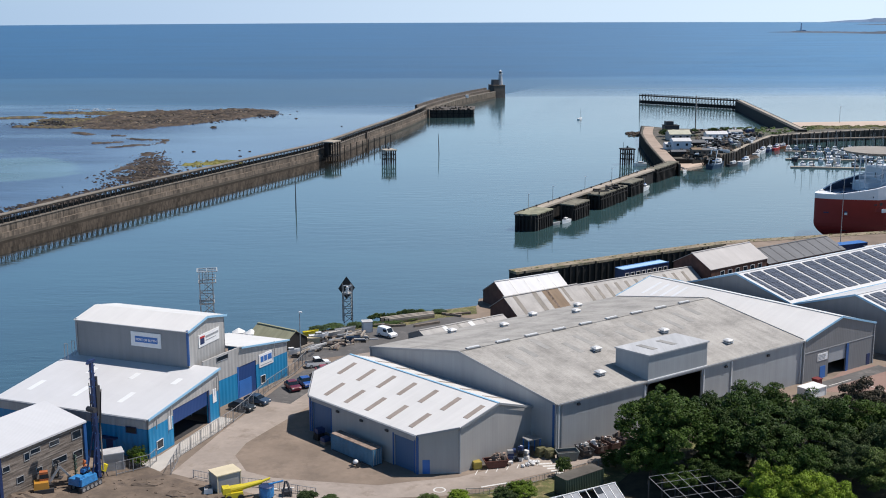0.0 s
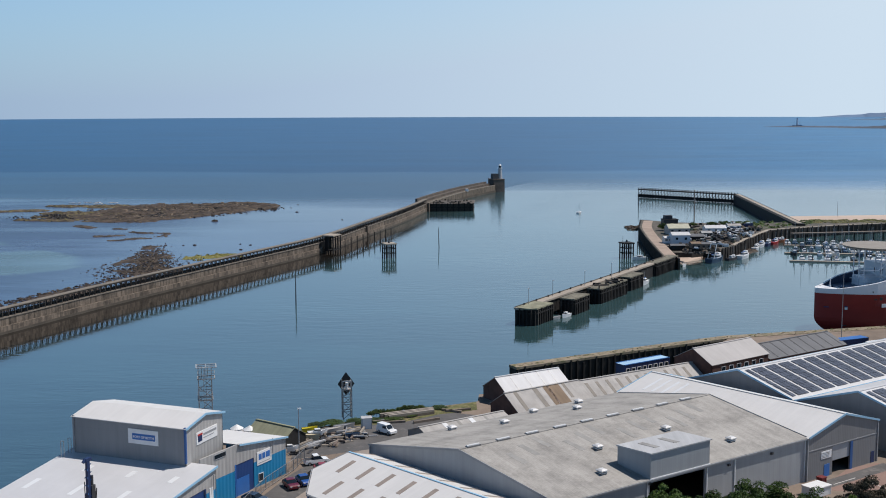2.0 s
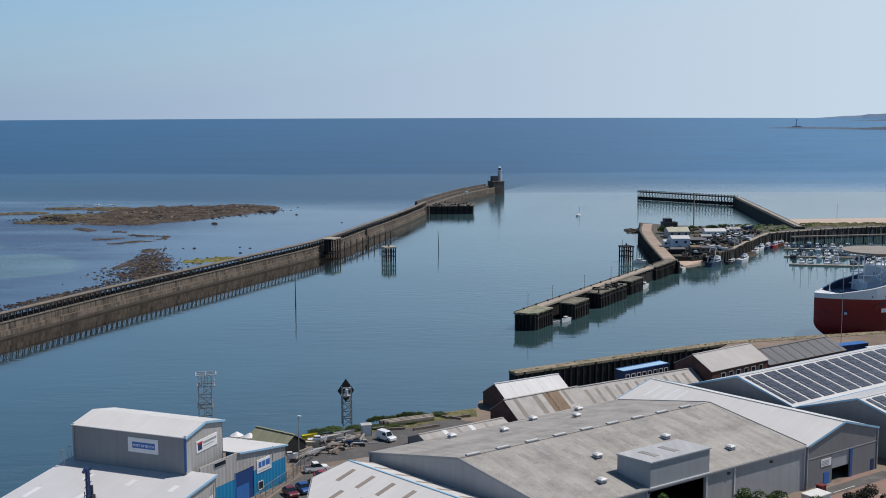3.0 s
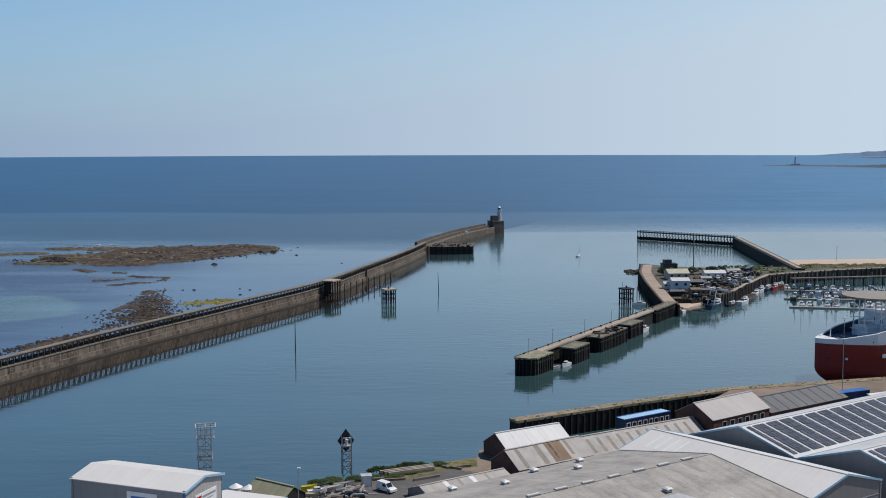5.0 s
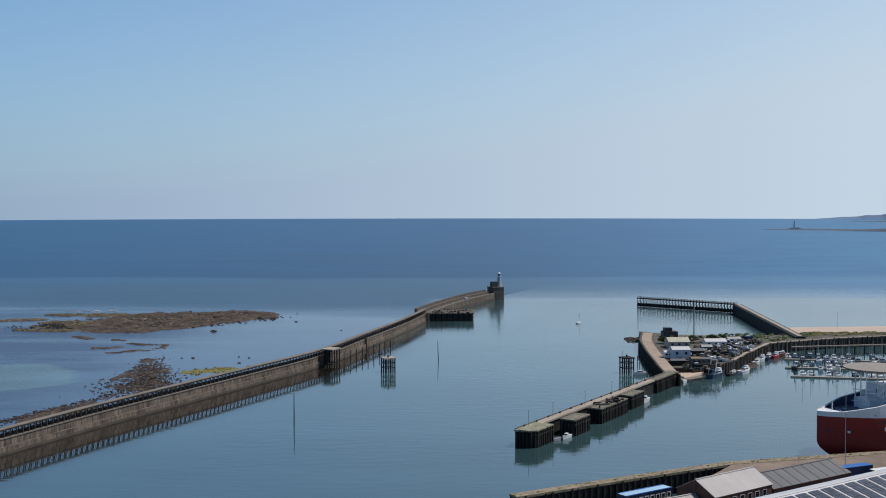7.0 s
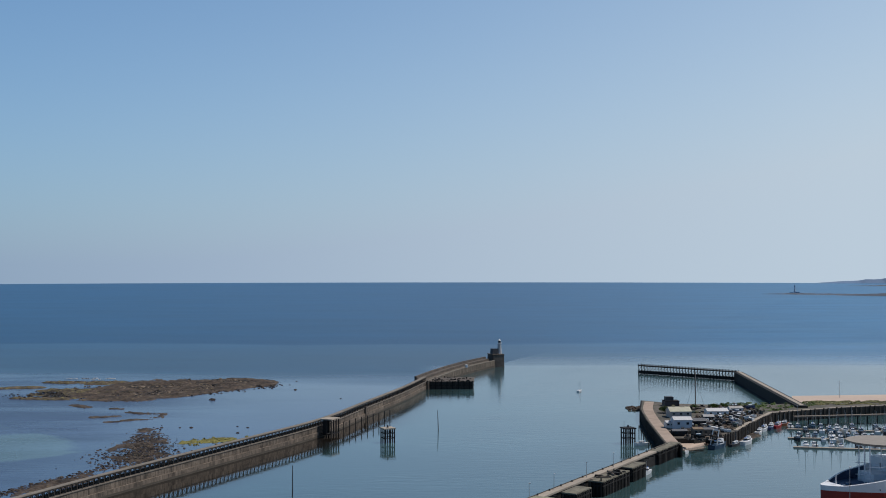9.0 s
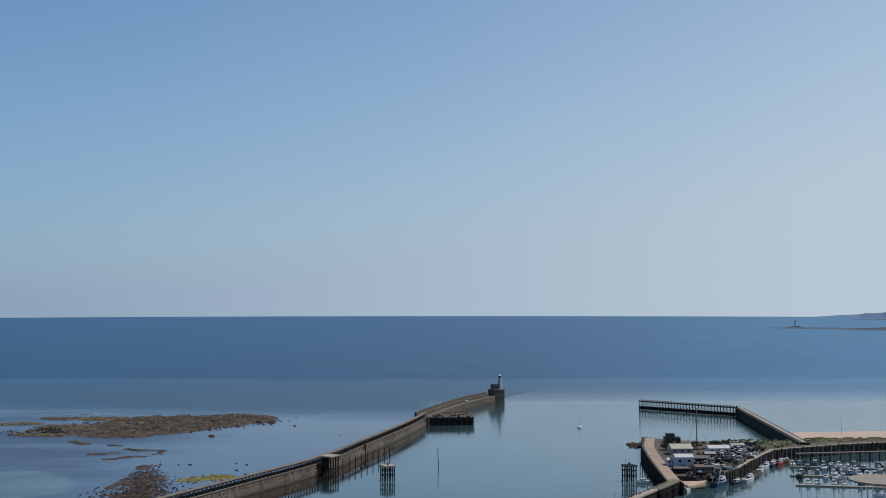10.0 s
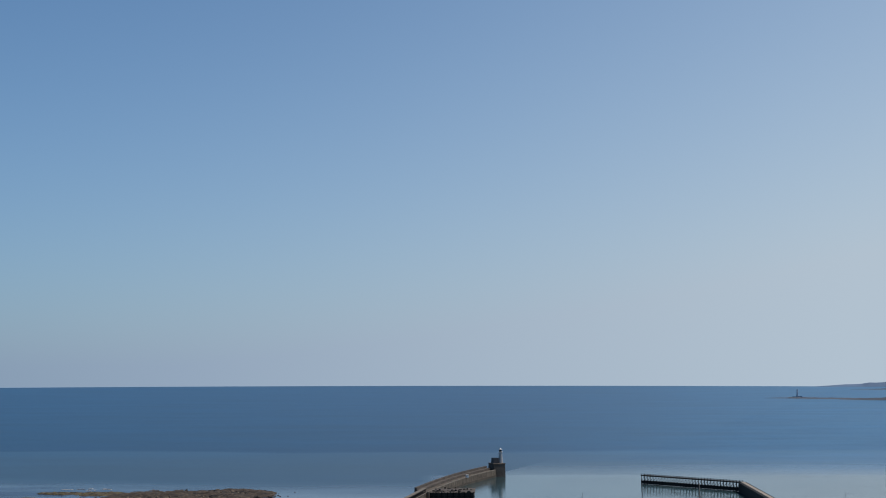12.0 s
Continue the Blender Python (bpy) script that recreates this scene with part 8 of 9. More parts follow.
# ---- peninsula boat yard ----
def small_house(x, y, rot, sx, sy, h, zr, wall, roof, label, name="house", z=5.0):
    ob = thing(name, x, y, z, rot, label, "building")
    part("wall", Solid().box(0, 0, 0, sx, sy, h), wall, ob)
    for sg in (-1, 1):
        part("roof_slope", Solid().slab((-sx / 2 - .2, sg * (sy / 2 + .2), h - .05), (sx / 2 + .2, sg * (sy / 2 + .2), h - .05), (sx / 2 + .2, 0, zr), (-sx / 2 - .2, 0, zr), 0.15), roof, ob)
    for sg in (-1, 1):
        t = Solid()
        t.face([(sg * sx / 2, -sy / 2, h), (sg * sx / 2, sy / 2, h), (sg * sx / 2, 0, zr - 0.1)])
        part("gable", t, wall, ob)
    n = max(2, int(sx / 3))
    for k in range(n):
        part("window", Solid().box(-sx / 2 + sx * (k + .5) / n, -sy / 2 - 0.02, h * 0.5, 1.1, 0.1, h * 0.25), GLASS_DARK, ob)
    return ob


small_house(108.8, 529.5, 2, 8.2, 7, 4.4, 5.5, surface("pale_blue_render", (0.50, 0.56, 0.62), 0.8, var=0.08), LIGHT_ROOF, "pale blue two-storey yacht club with a pale roof", "club_house")
small_house(103.8, 533.0, 2, 3.4, 5, 2.6, 3.2, WHITE_TRIM, LIGHT_ROOF, "small white outhouse beside the yacht club", "shed")
small_house(115.7, 569.5, 4, 10.5, 8.5, 3.2, 5.0, LIGHT_CLAD, surface("pale_green_roof", (0.46, 0.45, 0.35), 0.8, var=0.15), "grey boat shed with a pale green roof", "boat_shed")
small_house(118.2, 537.0, 0, 6, 5, 2.8, 3.8, DARK_WOOD, DARK_ROOF, "dark timber hut with a grey roof", "hut")
small_house(135.2, 574.0, 3, 10.5, 6, 2.6, 3.8, WHITE, LIGHT_ROOF, "white sheds on the spit", "shed")
small_house(127.0, 556.0, 0, 5, 4, 2.2, 3.0, DARK_STEEL, STEEL, "grey shed on the spit", "shed")
small_house(148.0, 588.0, 10, 7, 4, 2.2, 3.0, WHITE_TRIM, OLD_ROOF, "pale shed on the spit", "shed")
small_house(105.2, 516.9, 3, 6.5, 3.5, 2.4, 3.0, DARK_WOOD, DARK_ROOF, "dark low shed by the slip", "shed", 3.6)
small_house(112.7, 514.8, 3, 4.2, 5, 3.6, 4.2, BROWN_WOOD, BROWN_ROOF, "brown timber shed by the slip", "shed", 3.6)
small_house(118.0, 517.6, 3, 5.0, 4, 3.0, 3.6, BROWN_WOOD, DARK_ROOF, "brown timber shed by the slip", "shed", 3.6)
fort = thing("lookout_building", 120.6, 614.0, 5.0, 5, "dark square lookout with a small upper storey", "building")
part("lower_storey", Solid().box(0, 0, 0, 7.6, 6, 2.6), DARK_STEEL, fort)
part("upper_storey", Solid().box(-1.0, 0, 2.6, 4, 4, 2.2), DARK_STEEL, fort)
part("parapet", Solid().box(0, 0, 2.6, 8.0, 6.4, 0.25), DARK_WOOD, fort)
rnd = random.Random(23)
HOUSED = ((108.8, 529.5, 5, 5), (118.2, 537, 4, 4), (127, 556, 4, 4), (135.2, 574, 7, 5), (148, 588, 5, 4), (115.7, 569.5, 7, 6), (103.8, 533, 3, 4), (107, 514, 16, 9.5))
for k in range(360):
    t = rnd.random()
    x = 113 + 42 * t + rnd.uniform(-9, 8)
    y = 504 + 80 * t + rnd.uniform(-6, 26)
    if Vector((x - 143, y - 543.3)).dot(Vector((0.883, -0.469))) > -2.5 or x < 104.5 or any(abs(x - hx) < wx and abs(y - hy) < wy for hx, hy, wx, wy in HOUSED):
        continue
    if k % 4 == 0:
        boat(x, y, 5.4, rnd.uniform(0, 180), rnd.choice((4.0, 5.0, 6.0)), rnd.choice((WHITE, DARK_WOOD, NAVY, STEEL, DARK_WOOD)), "laid-up boat in the yard on the spit", 0, k % 8 == 0, "small_boat", "boats on the spit")
    else:
        stack(x, y, rnd.choice((1, 1, 2, 3)), (rnd.uniform(.9, 3.0), rnd.uniform(.8, 1.8), rnd.uniform(.4, .9)), (DARK_WOOD, DARK_WOOD, BROWN_WOOD, STEEL, RUBBLE, DARK_STEEL, GREEN_PAINT, OLIVE), "heap of gear and old timber on the spit", "gear_heap", rnd.uniform(0, 90)).location.z = 5.0
for k in range(60):
    t = rnd.random()
    p = Vector((101, 510)).lerp(Vector((131, 520)), t)
    whole("shore_rock", Solid().ball(p.x + rnd.uniform(-1, 1.5), p.y - rnd.uniform(0.3, 3.2), rnd.uniform(-.1, .4), rnd.uniform(.4, 1.3), rnd.uniform(.4, 1.0), rnd.uniform(.3, .9), 7, 5, 0.3), REEF, "dark boulder at the foot of the quay wall", "rock")
for k in range(70):
    x, y = rnd.uniform(116, 164), rnd.uniform(576, 612)
    if Vector((x - 165, y - 583.8)).dot(Vector((0.88, -0.47))) > -4 or any(abs(x - hx) < wx and abs(y - hy) < wy for hx, hy, wx, wy in HOUSED + ((120.6, 614, 6, 5),)):
        continue
    stack(x, y, rnd.choice((1, 1, 2)), (rnd.uniform(.9, 3.4), rnd.uniform(.8, 1.8), rnd.uniform(.4, .9)), (DARK_WOOD, DARK_WOOD, BROWN_WOOD, STEEL, RUBBLE, GREEN_PAINT, OLIVE), "heap of gear and old timber on the spit", "gear_heap", rnd.uniform(0, 90)).location.z = 5.0
# what nobody could count: scrap, nets, pots and planks strewn over the spit
SPIT_SCRAP = [surface("spit_scrap_" + n, c, 0.85, var=0.5, scale=0.8, fine=3.0) for n, c in (("dark", (0.035, 0.033, 0.030)), ("brown", (0.13, 0.095, 0.068)), ("grey", (0.22, 0.21, 0.20)), ("pale", (0.50, 0.50, 0.49)))]
crd = random.Random(101)
for mat_, count, size_, words in ((SPIT_SCRAP[0], 620, 2.1, "dark heaps of nets and old gear strewn over the spit"), (SPIT_SCRAP[1], 460, 2.0, "brown timber and rusty scrap strewn over the spit"),
                                  (SPIT_SCRAP[2], 260, 1.2, "grey sheets and pipes strewn over the spit"), (SPIT_SCRAP[3], 90, 0.9, "pale buckets and boards strewn over the spit")):
    sc_ = Solid()
    for k in range(count):
        a_ = crd.random()
        x, y = 104 + 46 * a_ + crd.uniform(-4, 10), 500 + 84 * a_ + crd.uniform(-8, 26)
        if Vector((x - 143, y - 543.3)).dot(Vector((0.883, -0.469))) > -1.8 or x < 104.5 or y > 612 or any(abs(x - hx) < wx - 0.6 and abs(y - hy) < wy - 0.6 for hx, hy, wx, wy in HOUSED):
            continue
        q = size_ * crd.uniform(0.35, 1.0)
        if k % 3:
            sc_.box(x, y, 4.98, q * crd.uniform(0.6, 2.2), q * crd.uniform(0.3, 0.9), q * crd.uniform(0.2, 0.9), crd.uniform(0, 180), crd.uniform(0.5, 0.95))
        else:
            sc_.ball(x, y, 5.0, q, q * crd.uniform(0.5, 1.0), q * crd.uniform(0.3, 0.7), 7, 4, 0.35, True)
    whole("spit_scrap", sc_, mat_, words, "scrap", "stuff")
reef("rock_foot", ((119, 512, 3, 131, 519, 4), (133, 521, 3, 144, 542, 4), (146, 547, 3, 164, 580, 3)), 1.1, REEF, "weedy mud and rocks at the foot of the quay wall", 9.3, 0.9, 0.8)
sb_ = Solid()
for k in range(420):
    x, y = crd.uniform(150, 232), crd.uniform(588, 632)
    if Vector((x - 168, y - 586)).dot(Vector((0.65, -0.76))) > -3 or y > 617 + 0.1 * (x - 150) + 6 or abs(y - 604 - 0.24 * (x - 189)) < 2.0:
        continue
    sb_.ball(x, y, 5.0, crd.uniform(.4, 1.8), crd.uniform(.4, 1.4), crd.uniform(.15, .7), 7, 4, 0.4, True)
whole("scrub", sb_, LEAF_SCRUB, "low grey-green scrub and weeds on the spit", "scrub", "stuff")
jw = thing("quay_wall", 0, 0, 0, 0, "dark timber quay wall round the boat yard", "quay")
QW = [(122.3, 518.0), (123.0, 508.8), (132.4, 522.0), (143.0, 543.2), (155.9, 566.2), (165.4, 583.4), (178.4, 590.8), (205.2, 604.0), (236, 614.4), (330, 624)]
part("face", strip(QW, 0.5, -3, 4.9), WET_TIMBER, jw)
part("face", strip([(98.8, 480.5), (99.7, 508.5)], 0.4, -3, 4.9), WET_TIMBER, jw)
part("face", strip([(99.7, 508.6), (110.1, 509.2), (116.6, 513.8), (122.2, 510.6)], 0.4, -3, 3.5), WET_TIMBER, jw)
part("coping", strip([Vector(p) + Vector((-1.0, 0.6)) for p in QW[2:]], 0.9, 4.95, 5.2), PIER_TOP, jw, "pale stone coping")
for p, d in along(QW, 3.0, 1.0):
    part("piling_post", Solid().box(p.x + d.y * 0.6, p.y - d.x * 0.6, -3, 0.5, 0.5, 7.9 + 0.7 * abs(math.sin(p.x * 1.9)), 40), BROWN_PILE if int(p.x * 3) % 3 else DARK_WOOD, jw)
WQ = [(92.9, 480), (94.9, 512), (98.4, 560), (102.4, 600), (109.6, 638)]
part("face", strip(WQ, 0.35, -3, 4.9), DARK_WOOD, jw)
for p, d in along(WQ, 3.4, 1.0):
    part("piling_post", Solid().box(p.x - 0.45, p.y, -3, 0.4, 0.4, 8.2, 5), BROWN_PILE, jw)
for k in range(6):
    fp = thing("fender_pile", 88.4 + 0.9 * k, 492 + 11.5 * k, -2.0, 0, "slim timber fender pile in the water beside the spit", "pile", "fender piles")
    part("piling_post", Solid().tube((0, 0, 0), (0, 0, 5.6), 0.2, 8), BROWN_PILE, fp)
boulders("rock_scatter", (106.5, 640), (5, 10), 0, 90, 44, 0.5, 1.6, "dark rocks round the tip of the spit")
whole("slip_sand", Solid().prism([(99.2, 497.5), (106.3, 503.0), (113.5, 509.8), (117.4, 514.4), (110.0, 509.8), (99.2, 509.2)], -2, [0.05, 0.05, 0.05, 1.4, 1.8, 1.8]), SAND, "small sandy slip below the quay", "beach", "structure")

tu = Solid()
for k in range(260):
    x, y = 198 + 130 * rnd.random() ** 1.2, rnd.uniform(617, 633)
    tu.ball(x, y, 5.0, rnd.uniform(.5, 2.6), rnd.uniform(.5, 1.6), rnd.uniform(.15, .6), 7, 4, 0.3, True)
whole("scrub", tu, GRASS, "low dark scrub behind the marina quay", "scrub", "stuff")
for k in range(26):
    x = 176 + 5.2 * k
    pl_ = thing("quay_pile", x, 575 + 0.9 * k, -2, 0, "dark timber pile of the marina landing", "pile", "marina landing piles")
    part("piling_post", Solid().tube((0, 0, 0), (0, 0, 6.4), 0.35, 8), DARK_WOOD, pl_)
whole("marina_landing", strip([(174, 575.5), (312, 599)], 1.3, 3.9, 4.5), BROWN_WOOD, "timber landing above the marina", "landing", "structure")

# ---- the moored ship ----
SX = Vector((0.96, 0.28))
ship = thing("offshore_ship", 112.6, 346.8, 0, math.degrees(math.atan2(SX.y, SX.x)), "red hulled offshore ship with white upperworks and a helideck", "ship")


def ship_half(a, z):
    """Half breadth at a metres from the bow and height z."""
    stem = 5.6 * max(0.0, (5.2 - z) / 5.2) ** 1.8
    t = max(0.0, a - stem)
    full = 9.6 if z > 3 else 9.6 - 0.5 * (3 - z)
    ln = 24.0 - 0.7 * min(z, 14)
    return full * min(1.0, (t / ln)) ** 0.68 if t < ln else full


def shell(zs, ofs, mat, name, top_rise=None):
    s = Solid()
    stations = [0.0, 0.15, 0.4, 0.8, 1.4, 2.2, 3.2, 4.4, 6, 8, 10, 12.5, 15, 18, 22, 28, 40, 60, 85]
    for sg in (-1, 1):
        for a, b in zip(stations, stations[1:]):
            for z0, z1 in zip(zs, zs[1:]):
                q = []
                for aa, zz in ((a, z0), (b, z0), (b, z1), (a, z1)):
                    stem = 5.6 * max(0.0, (5.2 - zz) / 5.2) ** 1.8
                    rise = top_rise(aa) * (zz - zs[0]) / (zs[-1] - zs[0]) if top_rise else 0.0
                    q.append((max(aa, stem) + ofs, sg * ship_half(max(aa, stem), zz), zz + rise))
                if len({tuple(round(c, 4) for c in p) for p in q}) >= 3:
                    s.face(q if sg < 0 else q[::-1])
    return part(name, s, mat, ship)


shell([-2, -0.8, 0, 0.8, 1.6, 2.4, 3.2, 4.2, 5.2, 7, 9, 12.7], 0, SHIP_RED, "hull").data.validate()
shell([12.7, 13.2, 13.7, 14.2], 0, SHIP_WHITE, "bulwark", lambda a: 0.0 if a < 5 else min(4.5, (a - 5) * 0.20))
dk = [(0.6 + a, ship_half(a, 12) * 0.97) for a in (0.0, 0.4, 0.8, 1.4, 2.2, 3.2, 4.4, 6, 8, 10, 12.5, 15, 18, 22, 40, 85)]
part("deck", Solid().prism([(x, -w) for x, w in dk] + [(x, w) for x, w in reversed(dk)], 13.4, 13.65), surface("blue_grey_deck", (0.10, 0.15, 0.24), 0.7, var=0.2), ship, "blue-grey foredeck")
nd = [(0.02 + a, ship_half(a, 14) * 0.985) for a in (0.0, 0.15, 0.4, 0.8, 1.4, 2.2, 3.2, 4.4, 6.0)]
part("nose_deck", Solid().prism([(x, -w) for x, w in nd] + [(x, w) for x, w in reversed(nd)], 13.9, 14.05), SHIP_WHITE, ship, "white covered nose of the foredeck")
for sg in (-1, 1):
    rim_ = Solid()
    for a0, a1 in ((4.2, 6), (6, 8), (8, 10), (10, 12.5), (12.5, 15), (15, 18), (18, 22)):
        z0, z1 = (14.2 + min(4.5, max(0.0, (a_ - 5) * 0.20)) for a_ in (a0, a1))
        w0, w1 = ship_half(a0, 14), ship_half(a1, 14)
        rim_.slab((a0, sg * w0, z0), (a1, sg * w1, z1), (a1, sg * (w1 - 0.7), z1), (a0, sg * (w0 - 0.7), z0), 0.12)
    part("bulwark_rim", rim_, SHIP_WHITE, ship)
# lining added dark: the shade inside the bulwark is put into its colour
lin = Solid()
for sg in (-1, 1):
    for a0, a1 in ((4.0, 6), (6, 8), (8, 10), (10, 12.5), (12.5, 15), (15, 18), (18, 22)):
        z0, z1 = (14.1 + min(4.5, max(0.0, (a_ - 5) * 0.20)) for a_ in (a0, a1))
        w0, w1 = ship_half(a0, 14) - 0.35, ship_half(a1, 14) - 0.35
        lin.face([(a0, sg * w0, 12.9), (a1, sg * w1, 12.9), (a1, sg * w1, z1), (a0, sg * w0, z0)])
part("bulwark_lining", lin, surface("shade_blue_lining", (0.045, 0.065, 0.12), 0.6, var=0.15), ship, "inside of the bulwark with its shade put into dark blue")
part("breakwater_house", Solid().box(20.5, 2.0, 13.4, 7, 8, 3.2, 0, 0.97), SHIP_WHITE, ship)
su = part("superstructure", Solid().box(40, 0, 12.9, 32, 19, 7.5).box(46, 0, 20.4, 20, 15, 2.5), SHIP_WHITE, ship, "white superstructure")
for k in range(9):
    for z in (15.0, 18.2):
        part("window", Solid().box(26 + 3.2 * k, -9.52, z, 0.9, 0.1, 1.2), GLASS_DARK, su)
for k in range(4):
    part("window", Solid().box(23.95, -5 + 3.0 * k, 17.2, 0.1, 1.0, 1.6), GLASS_DARK, su)
for a in (14, 18.2, 22.6, 27.0):
    part("porthole", Solid().tube((a, -ship_half(a, 12.6) - 0.04, 13.6), (a, -ship_half(a, 12.6) + 0.1, 13.6), 0.35, 10), GLASS_DARK, ship)
for a, z, w, h, m in ((7.4, 8.0, 0.9, 1.6, NAVY), (7.4, 7.9, 0.8, 0.7, WHITE), (18.5, 8.8, 3.8, 1.1, WHITE), (16.3, 11.0, 0.8, 0.9, DARK_STEEL), (14.8, 11.0, 0.8, 0.9, DARK_STEEL), (2.4, 8.4, 1.5, 0.3, NAVY), (7.6, 2.8, 1.6, 1.8, DARK_STEEL)):
    y = -ship_half(a, z)
    ang = math.degrees(math.atan2(ship_half(a + .5, z) - ship_half(a - .5, z), 1.0))
    part("hull_mark", Solid().box(a, y - 0.08, z, w, 0.1 if m is not WHITE else 0.16, h, -ang), m, ship)
hd = part("helideck", Solid().tube((22.8, 2, 25.4), (22.8, 2, 26.1), 9.8, 28, 10.4), surface("helideck_paint", (0.27, 0.245, 0.215), 0.85, var=0.12), ship, "wide round helideck")
for k in range(10):
    an = 2 * math.pi * k / 10
    part("net_arm", Solid().beam((22.8 + 10.2 * math.cos(an), 2 + 10.2 * math.sin(an), 25.8), (22.8 + 11.2 * math.cos(an), 2 + 11.2 * math.sin(an), 26.0), 0.15), STEEL, hd)
for a, b in ((12.5, -4.5), (14.5, 3.5), (17.0, -6.5), (19.8, 0), (22.0, -7.0), (26.0, -6.0), (27.0, 5.0), (13.5, -0.5)):
    part("helideck_leg", Solid().tube((a + 2, b + 1, 12.9), (a + 2, b + 1, 25.5), 0.18, 8), SHIP_WHITE, ship)
for z in (16.0, 19.5):
    part("brace", Solid().beam((12.5, -4.5, z), (17.0, -6.5, z), 0.2).beam((17.0, -6.5, z), (22.0, -7.0, z + 3), 0.2).beam((14.5, 3.5, z), (19.8, 0, z), 0.2), SHIP_WHITE, ship)
for a, b in ((6.5, -2.0), (6.5, 2.0), (9.5, 0)):
    part("winch", Solid().tube((a, b - 0.9, 13.6), (a, b + 0.9, 13.6), 0.7, 12), CAR_NAVY, ship)
part("foremast", Solid().tube((5.2, 0, 12.9), (5.2, 0, 17.0), 0.14, 8), SHIP_WHITE, ship)

# ---- trees and bushes ----
def crown_mesh(name, rx, rz, n_clumps, leaves, size, mat, seedv, lean=0.2):
    """Leaf clumps over an uneven dome; each leaf is a small bent quad."""
    rg_ = np.random.RandomState(seedv)
    V, F = [], []
    for k in range(n_clumps + 45):
        inner = k >= n_clumps
        d = rg_.normal(size=3)
        d /= np.linalg.norm(d)
        if d[2] < -0.35:
            d[2] *= -0.6
        wob = 1 + 0.34 * noise.noise(Vector((d[0] * 1.7 + seedv, d[1] * 1.7, d[2] * 1.7)))
        r = wob * (rg_.uniform(0.15, 0.62) if inner else 0.68 + 0.32 * rg_.rand() ** 0.5)
        c = np.array((d[0] * rx * r, d[1] * rx * r, d[2] * rz * r))
        cr = rx * rg_.uniform(0.11, 0.23)
        p = rg_.normal(size=(leaves, 3))
        p /= np.linalg.norm(p, axis=1)[:, None]
        p[:, 2] = np.where(p[:, 2] < -0.3, -p[:, 2] * 0.7, p[:, 2])
        pos = c + p * cr * np.array((1, 1, 0.7)) * rg_.uniform(0.7, 1.0, (leaves, 1))
        nrm = p + rg_.normal(size=(leaves, 3)) * 0.55 + np.array((0, 0, 0.35))
        nrm /= np.linalg.norm(nrm, axis=1)[:, None]
        t = np.cross(nrm, rg_.normal(size=(leaves, 3)))
        t /= np.linalg.norm(t, axis=1)[:, None]
        b = np.cross(nrm, t)
        s_ = size * rg_.uniform(0.6, 1.25, (leaves, 1)) * (2.4 if inner else 1.0)
        base = len(V) * 1
        quad = np.stack([pos - t * s_ - b * s_ * 0.1, pos - b * s_ * 0.55, pos + t * s_, pos + b * s_ * 0.55], 1).reshape(-1, 3)
        V.append(quad)
    V = np.concatenate(V)
    nf = len(V) // 4
    me = bpy.data.meshes.new(name)
    me.from_pydata(V.tolist(), [], np.arange(nf * 4).reshape(-1, 4).tolist())
    me.materials.append(mat)
    return me


def trunk_solid(h, r, spread, seedv):
    rd = random.Random(seedv)
    s = Solid()
    top = Vector((rd.uniform(-.3, .3), rd.uniform(-.3, .3), h * 0.55))
    s.tube((0, 0, 0), top, r, 8, r * 0.7)
    for k in range(6):
        an = 2 * math.pi * k / 6 + rd.uniform(-.4, .4)
        mid = top + Vector((math.cos(an) * spread * .4, math.sin(an) * spread * .4, h * 0.15))
        end = mid + Vector((math.cos(an) * spread * .4, math.sin(an) * spread * .4, h * rd.uniform(0.1, 0.22)))
        s.tube(top, mid, r * 0.5, 6, r * 0.3)
        s.tube(mid, end, r * 0.3, 6, r * 0.1)
    return s


CROWNS = {}
for key, mat, seeds in (("dark", LEAF_DARK, (1, 2, 3)), ("bright", LEAF_BRIGHT, (4, 5)), ("scrub", LEAF_SCRUB, (6,)), ("russet", LEAF_RUSSET, (7,))):
    CROWNS[key] = [crown_mesh("crown", 1.0, 0.82, 120, 190, 0.030, mat, sd) for sd in seeds]
TRUNK = [trunk_solid(1.0, 0.035, 0.75, k).mesh("trunk", BARK) for k in range(2)]


def tree(x, y, radius, h, key, label, k=0, z=GZ, cat="tree"):
    ob = thing(cat, x, y, z, k * 67, label, cat, "trees by the road" if cat == "tree" else "")
    tr = part("trunk", TRUNK[k % 2], None, ob)
    tr.scale = (radius, radius, h)
    ch = CROWNS[key]
    cr = part("crown", ch[k % len(ch)], None, ob)
    half = h * (0.46 if cat == "tree" else 0.52)
    cr.scale = (radius, radius, half / 0.82)
    cr.location = (0, 0, h - half)
    return ob


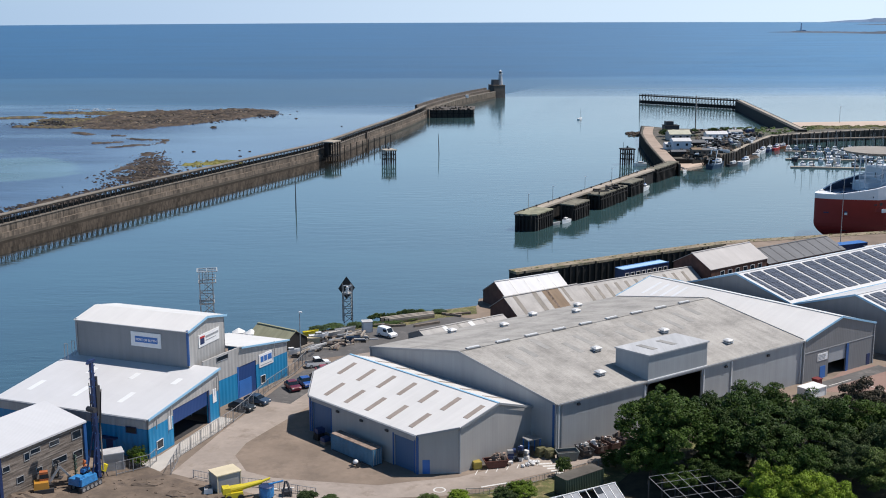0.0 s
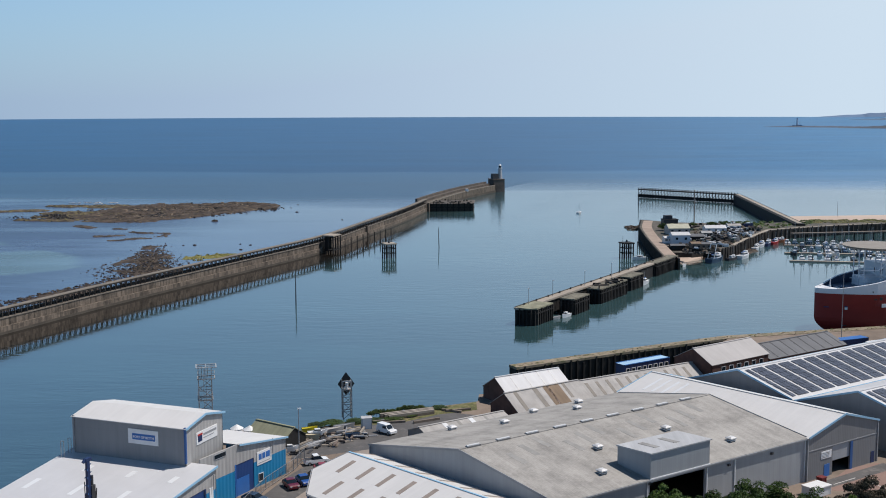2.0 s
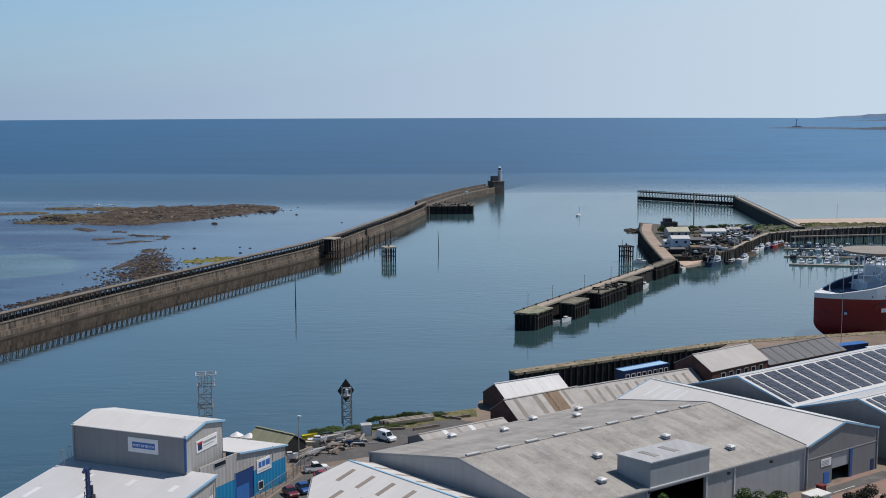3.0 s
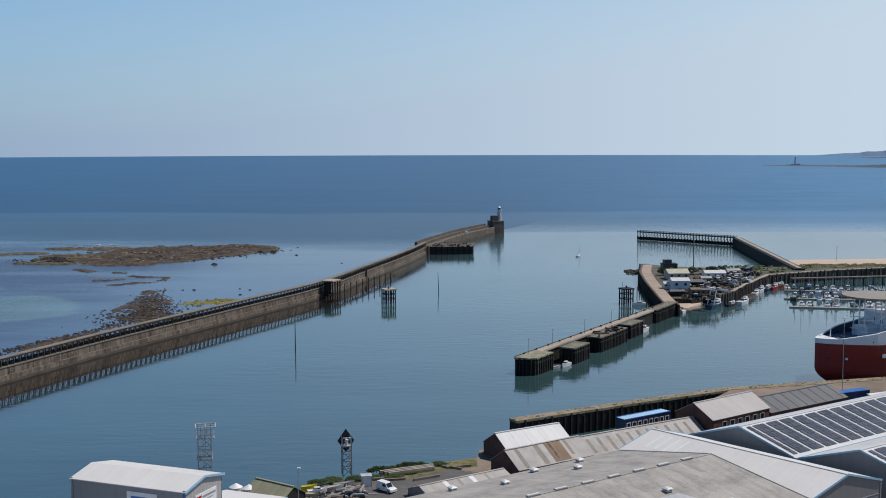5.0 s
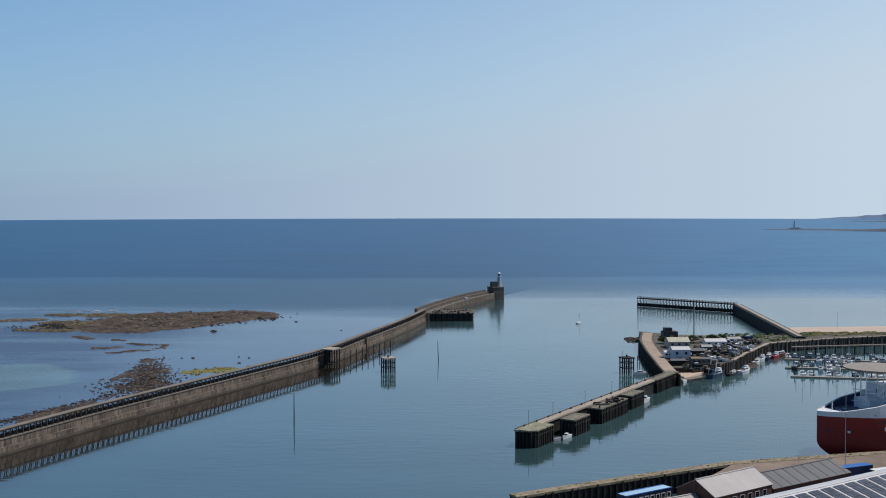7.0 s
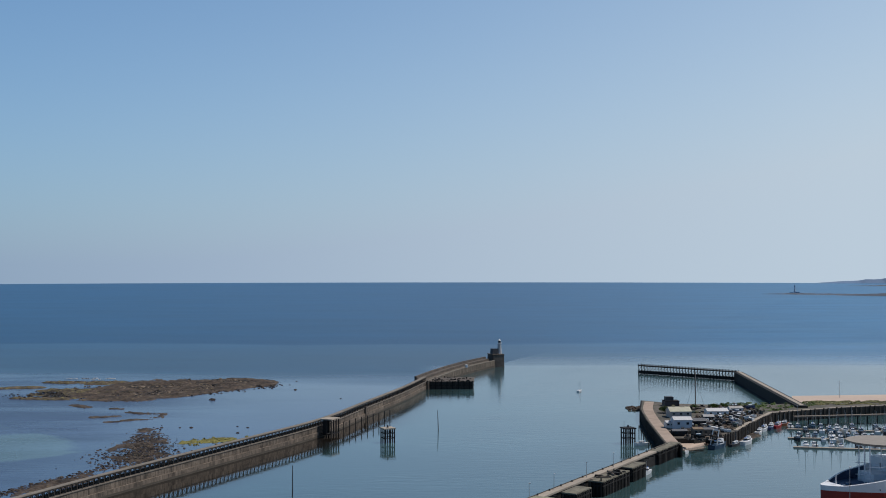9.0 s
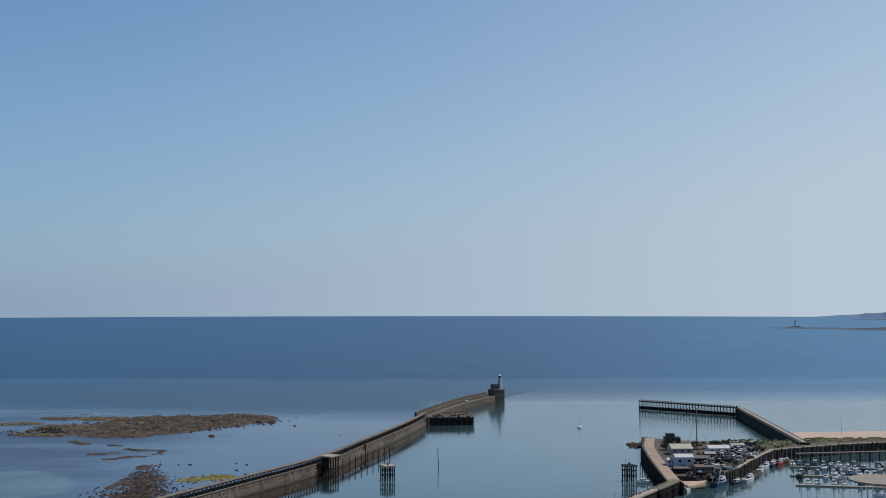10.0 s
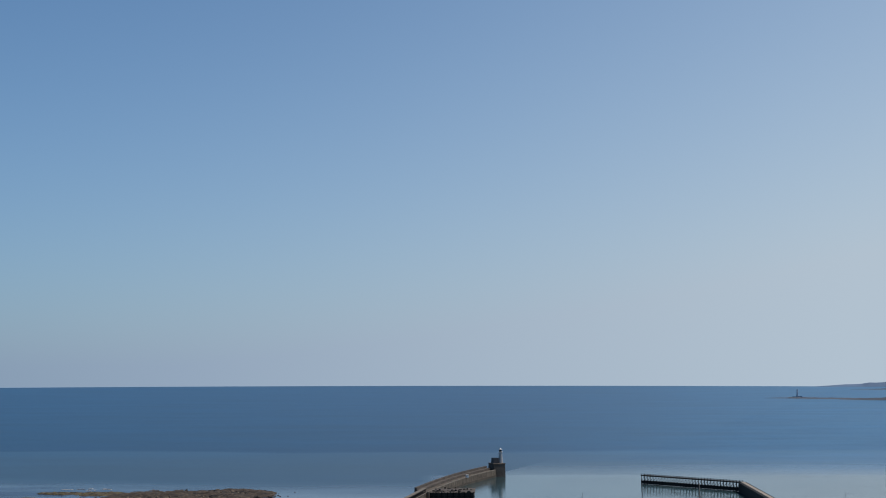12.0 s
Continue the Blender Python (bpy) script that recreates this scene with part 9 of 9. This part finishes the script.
for k, (x, y, r, h, key) in enumerate(((31.0, 153.0, 6.6, 11.6, "dark"), (38.0, 158.5, 5.2, 9.6, "dark"), (46.5, 163.0, 5.4, 9.4, "dark"), (42.0, 151.5, 6.2, 11.0, "dark"), (53.5, 161.5, 5.0, 8.6, "dark"), (52.0, 153.5, 6.0, 10.2, "dark"),
                                       (59.5, 157.5, 5.2, 9.0, "dark"), (62.5, 163.0, 5.0, 9.6, "russet"), (73.5, 165.0, 5.2, 9.8, "russet"), (60.5, 149.0, 4.6, 9.0, "scrub"), (53.5, 145.0, 4.2, 7.8, "scrub"),
                                       (41.6, 135.6, 4.2, 8.0, "bright"), (46.2, 133.6, 4.2, 7.8, "bright"), (58.5, 141.5, 4.8, 7.6, "scrub"), (64.0, 138.5, 5.0, 8.0, "scrub"), (66.5, 152.0, 4.4, 8.6, "scrub"), (28.0, 149.5, 3.6, 7.0, "dark"), (46.0, 143.5, 4.6, 8.6, "dark"), (37.5, 147.5, 4.0, 5.6, "dark"), (31.5, 146.0, 3.0, 4.2, "dark"), (70.5, 157.0, 4.6, 8.0, "dark"))):
    tree(x, y, r, h, key, {"dark": "dense dark green broadleaf tree", "bright": "bright fresh green leafy tree", "scrub": "grey-green open leafy tree", "russet": "brownish-grey leafy broadleaf tree"}[key], k)
for k, (x, y, r, h, key) in enumerate(((16.7, 152.4, 1.2, 2.8, "scrub"), (10.4, 145.2, 2.0, 2.2, "bright"), (8.2, 144.2, 1.8, 1.8, "scrub"), (-18.0, 143.5, 1.5, 1.8, "scrub"), (-15.0, 143.0, 1.4, 1.4, "scrub"), (-2.0, 143.2, 1.6, 1.3, "scrub"), (2.0, 144.2, 1.5, 1.4, "bright"),
                                       (-44.2, 157.6, 1.3, 2.6, "dark"), (-43.6, 156.6, 1.0, 2.0, "bright"), (24.5, 155.5, 2.0, 2.4, "dark"), (27.5, 158.5, 1.8, 2.4, "dark"),
                                       (-25.5, 228.0, 2.2, 1.8, "dark"), (-22.5, 229.4, 2.4, 2.0, "dark"), (-18.0, 230.6, 2.2, 1.7, "dark"), (-14.2, 231.6, 2.0, 1.6, "dark"), (-10.2, 232.4, 2.2, 2.0, "dark"), (-7.2, 235.8, 2.2, 1.8, "scrub"), (-3.8, 239.6, 2.0, 1.6, "scrub"), (-1.0, 241.4, 1.8, 1.4, "dark"),
                                       (-31.0, 221.5, 2.0, 1.8, "dark"), *[(-15.0 + 1.15 * q, 234.6 + 0.62 * q, 1.0 + 0.25 * math.sin(q * 2.1), 3.6 + 0.8 * math.sin(q * 1.3), "dark") for q in range(10)], (-34.5, 200.0, 2.4, 3.2, "dark"), (-33.0, 204.0, 2.0, 2.6, "scrub"))):
    tree(x, y, r * (0.95 if y > 210 else 1), h * (0.34 if y > 210 else 1), "scrub" if y > 210 else key, "low green bush growing in rough ground", k, cat="bush")
for k, (x, y, r, h) in enumerate(((112.0, 584.0, 3.0, 3.5), (140.0, 600.0, 2.6, 2.8), (146.0, 603.0, 2.6, 2.6), (130.0, 600.0, 2.0, 2.4))):
    tree(x, y, r, h, "dark", "dark bush on the spit", k, 5.0, "bush")

# loose stones and clods on the bare earth
cl = Solid()
crd = random.Random(91)
for k in range(130):
    x, y = crd.uniform(-60, -22), crd.uniform(140.5, 152)
    if (x + 46) * 0.36 + (y - 153) > 1.5:
        continue
    r = crd.uniform(0.06, 0.26)
    cl.ball(x, y, GZ + 0.02, r * 1.4, r, r * 0.6, 6, 4, 0.3)
whole("stone_scatter", cl, DIRT, "clods and stones scattered over the bare earth", "stones", "stuff")
for k, (x, y, rx, ry, h) in enumerate(((-56.5, 145.5, 2.6, 1.6, 0.7), (-41.0, 150.2, 2.2, 1.0, 0.35), (-36.0, 146.8, 2.0, 1.2, 0.4), (-51.0, 143.6, 3.0, 1.2, 0.5))):
    whole("earth_mound", Solid().ball(x, y, GZ - 0.05, rx, ry, h, 14, 6, 0.25), DIRT, "low mound of dug brown earth", "mound")
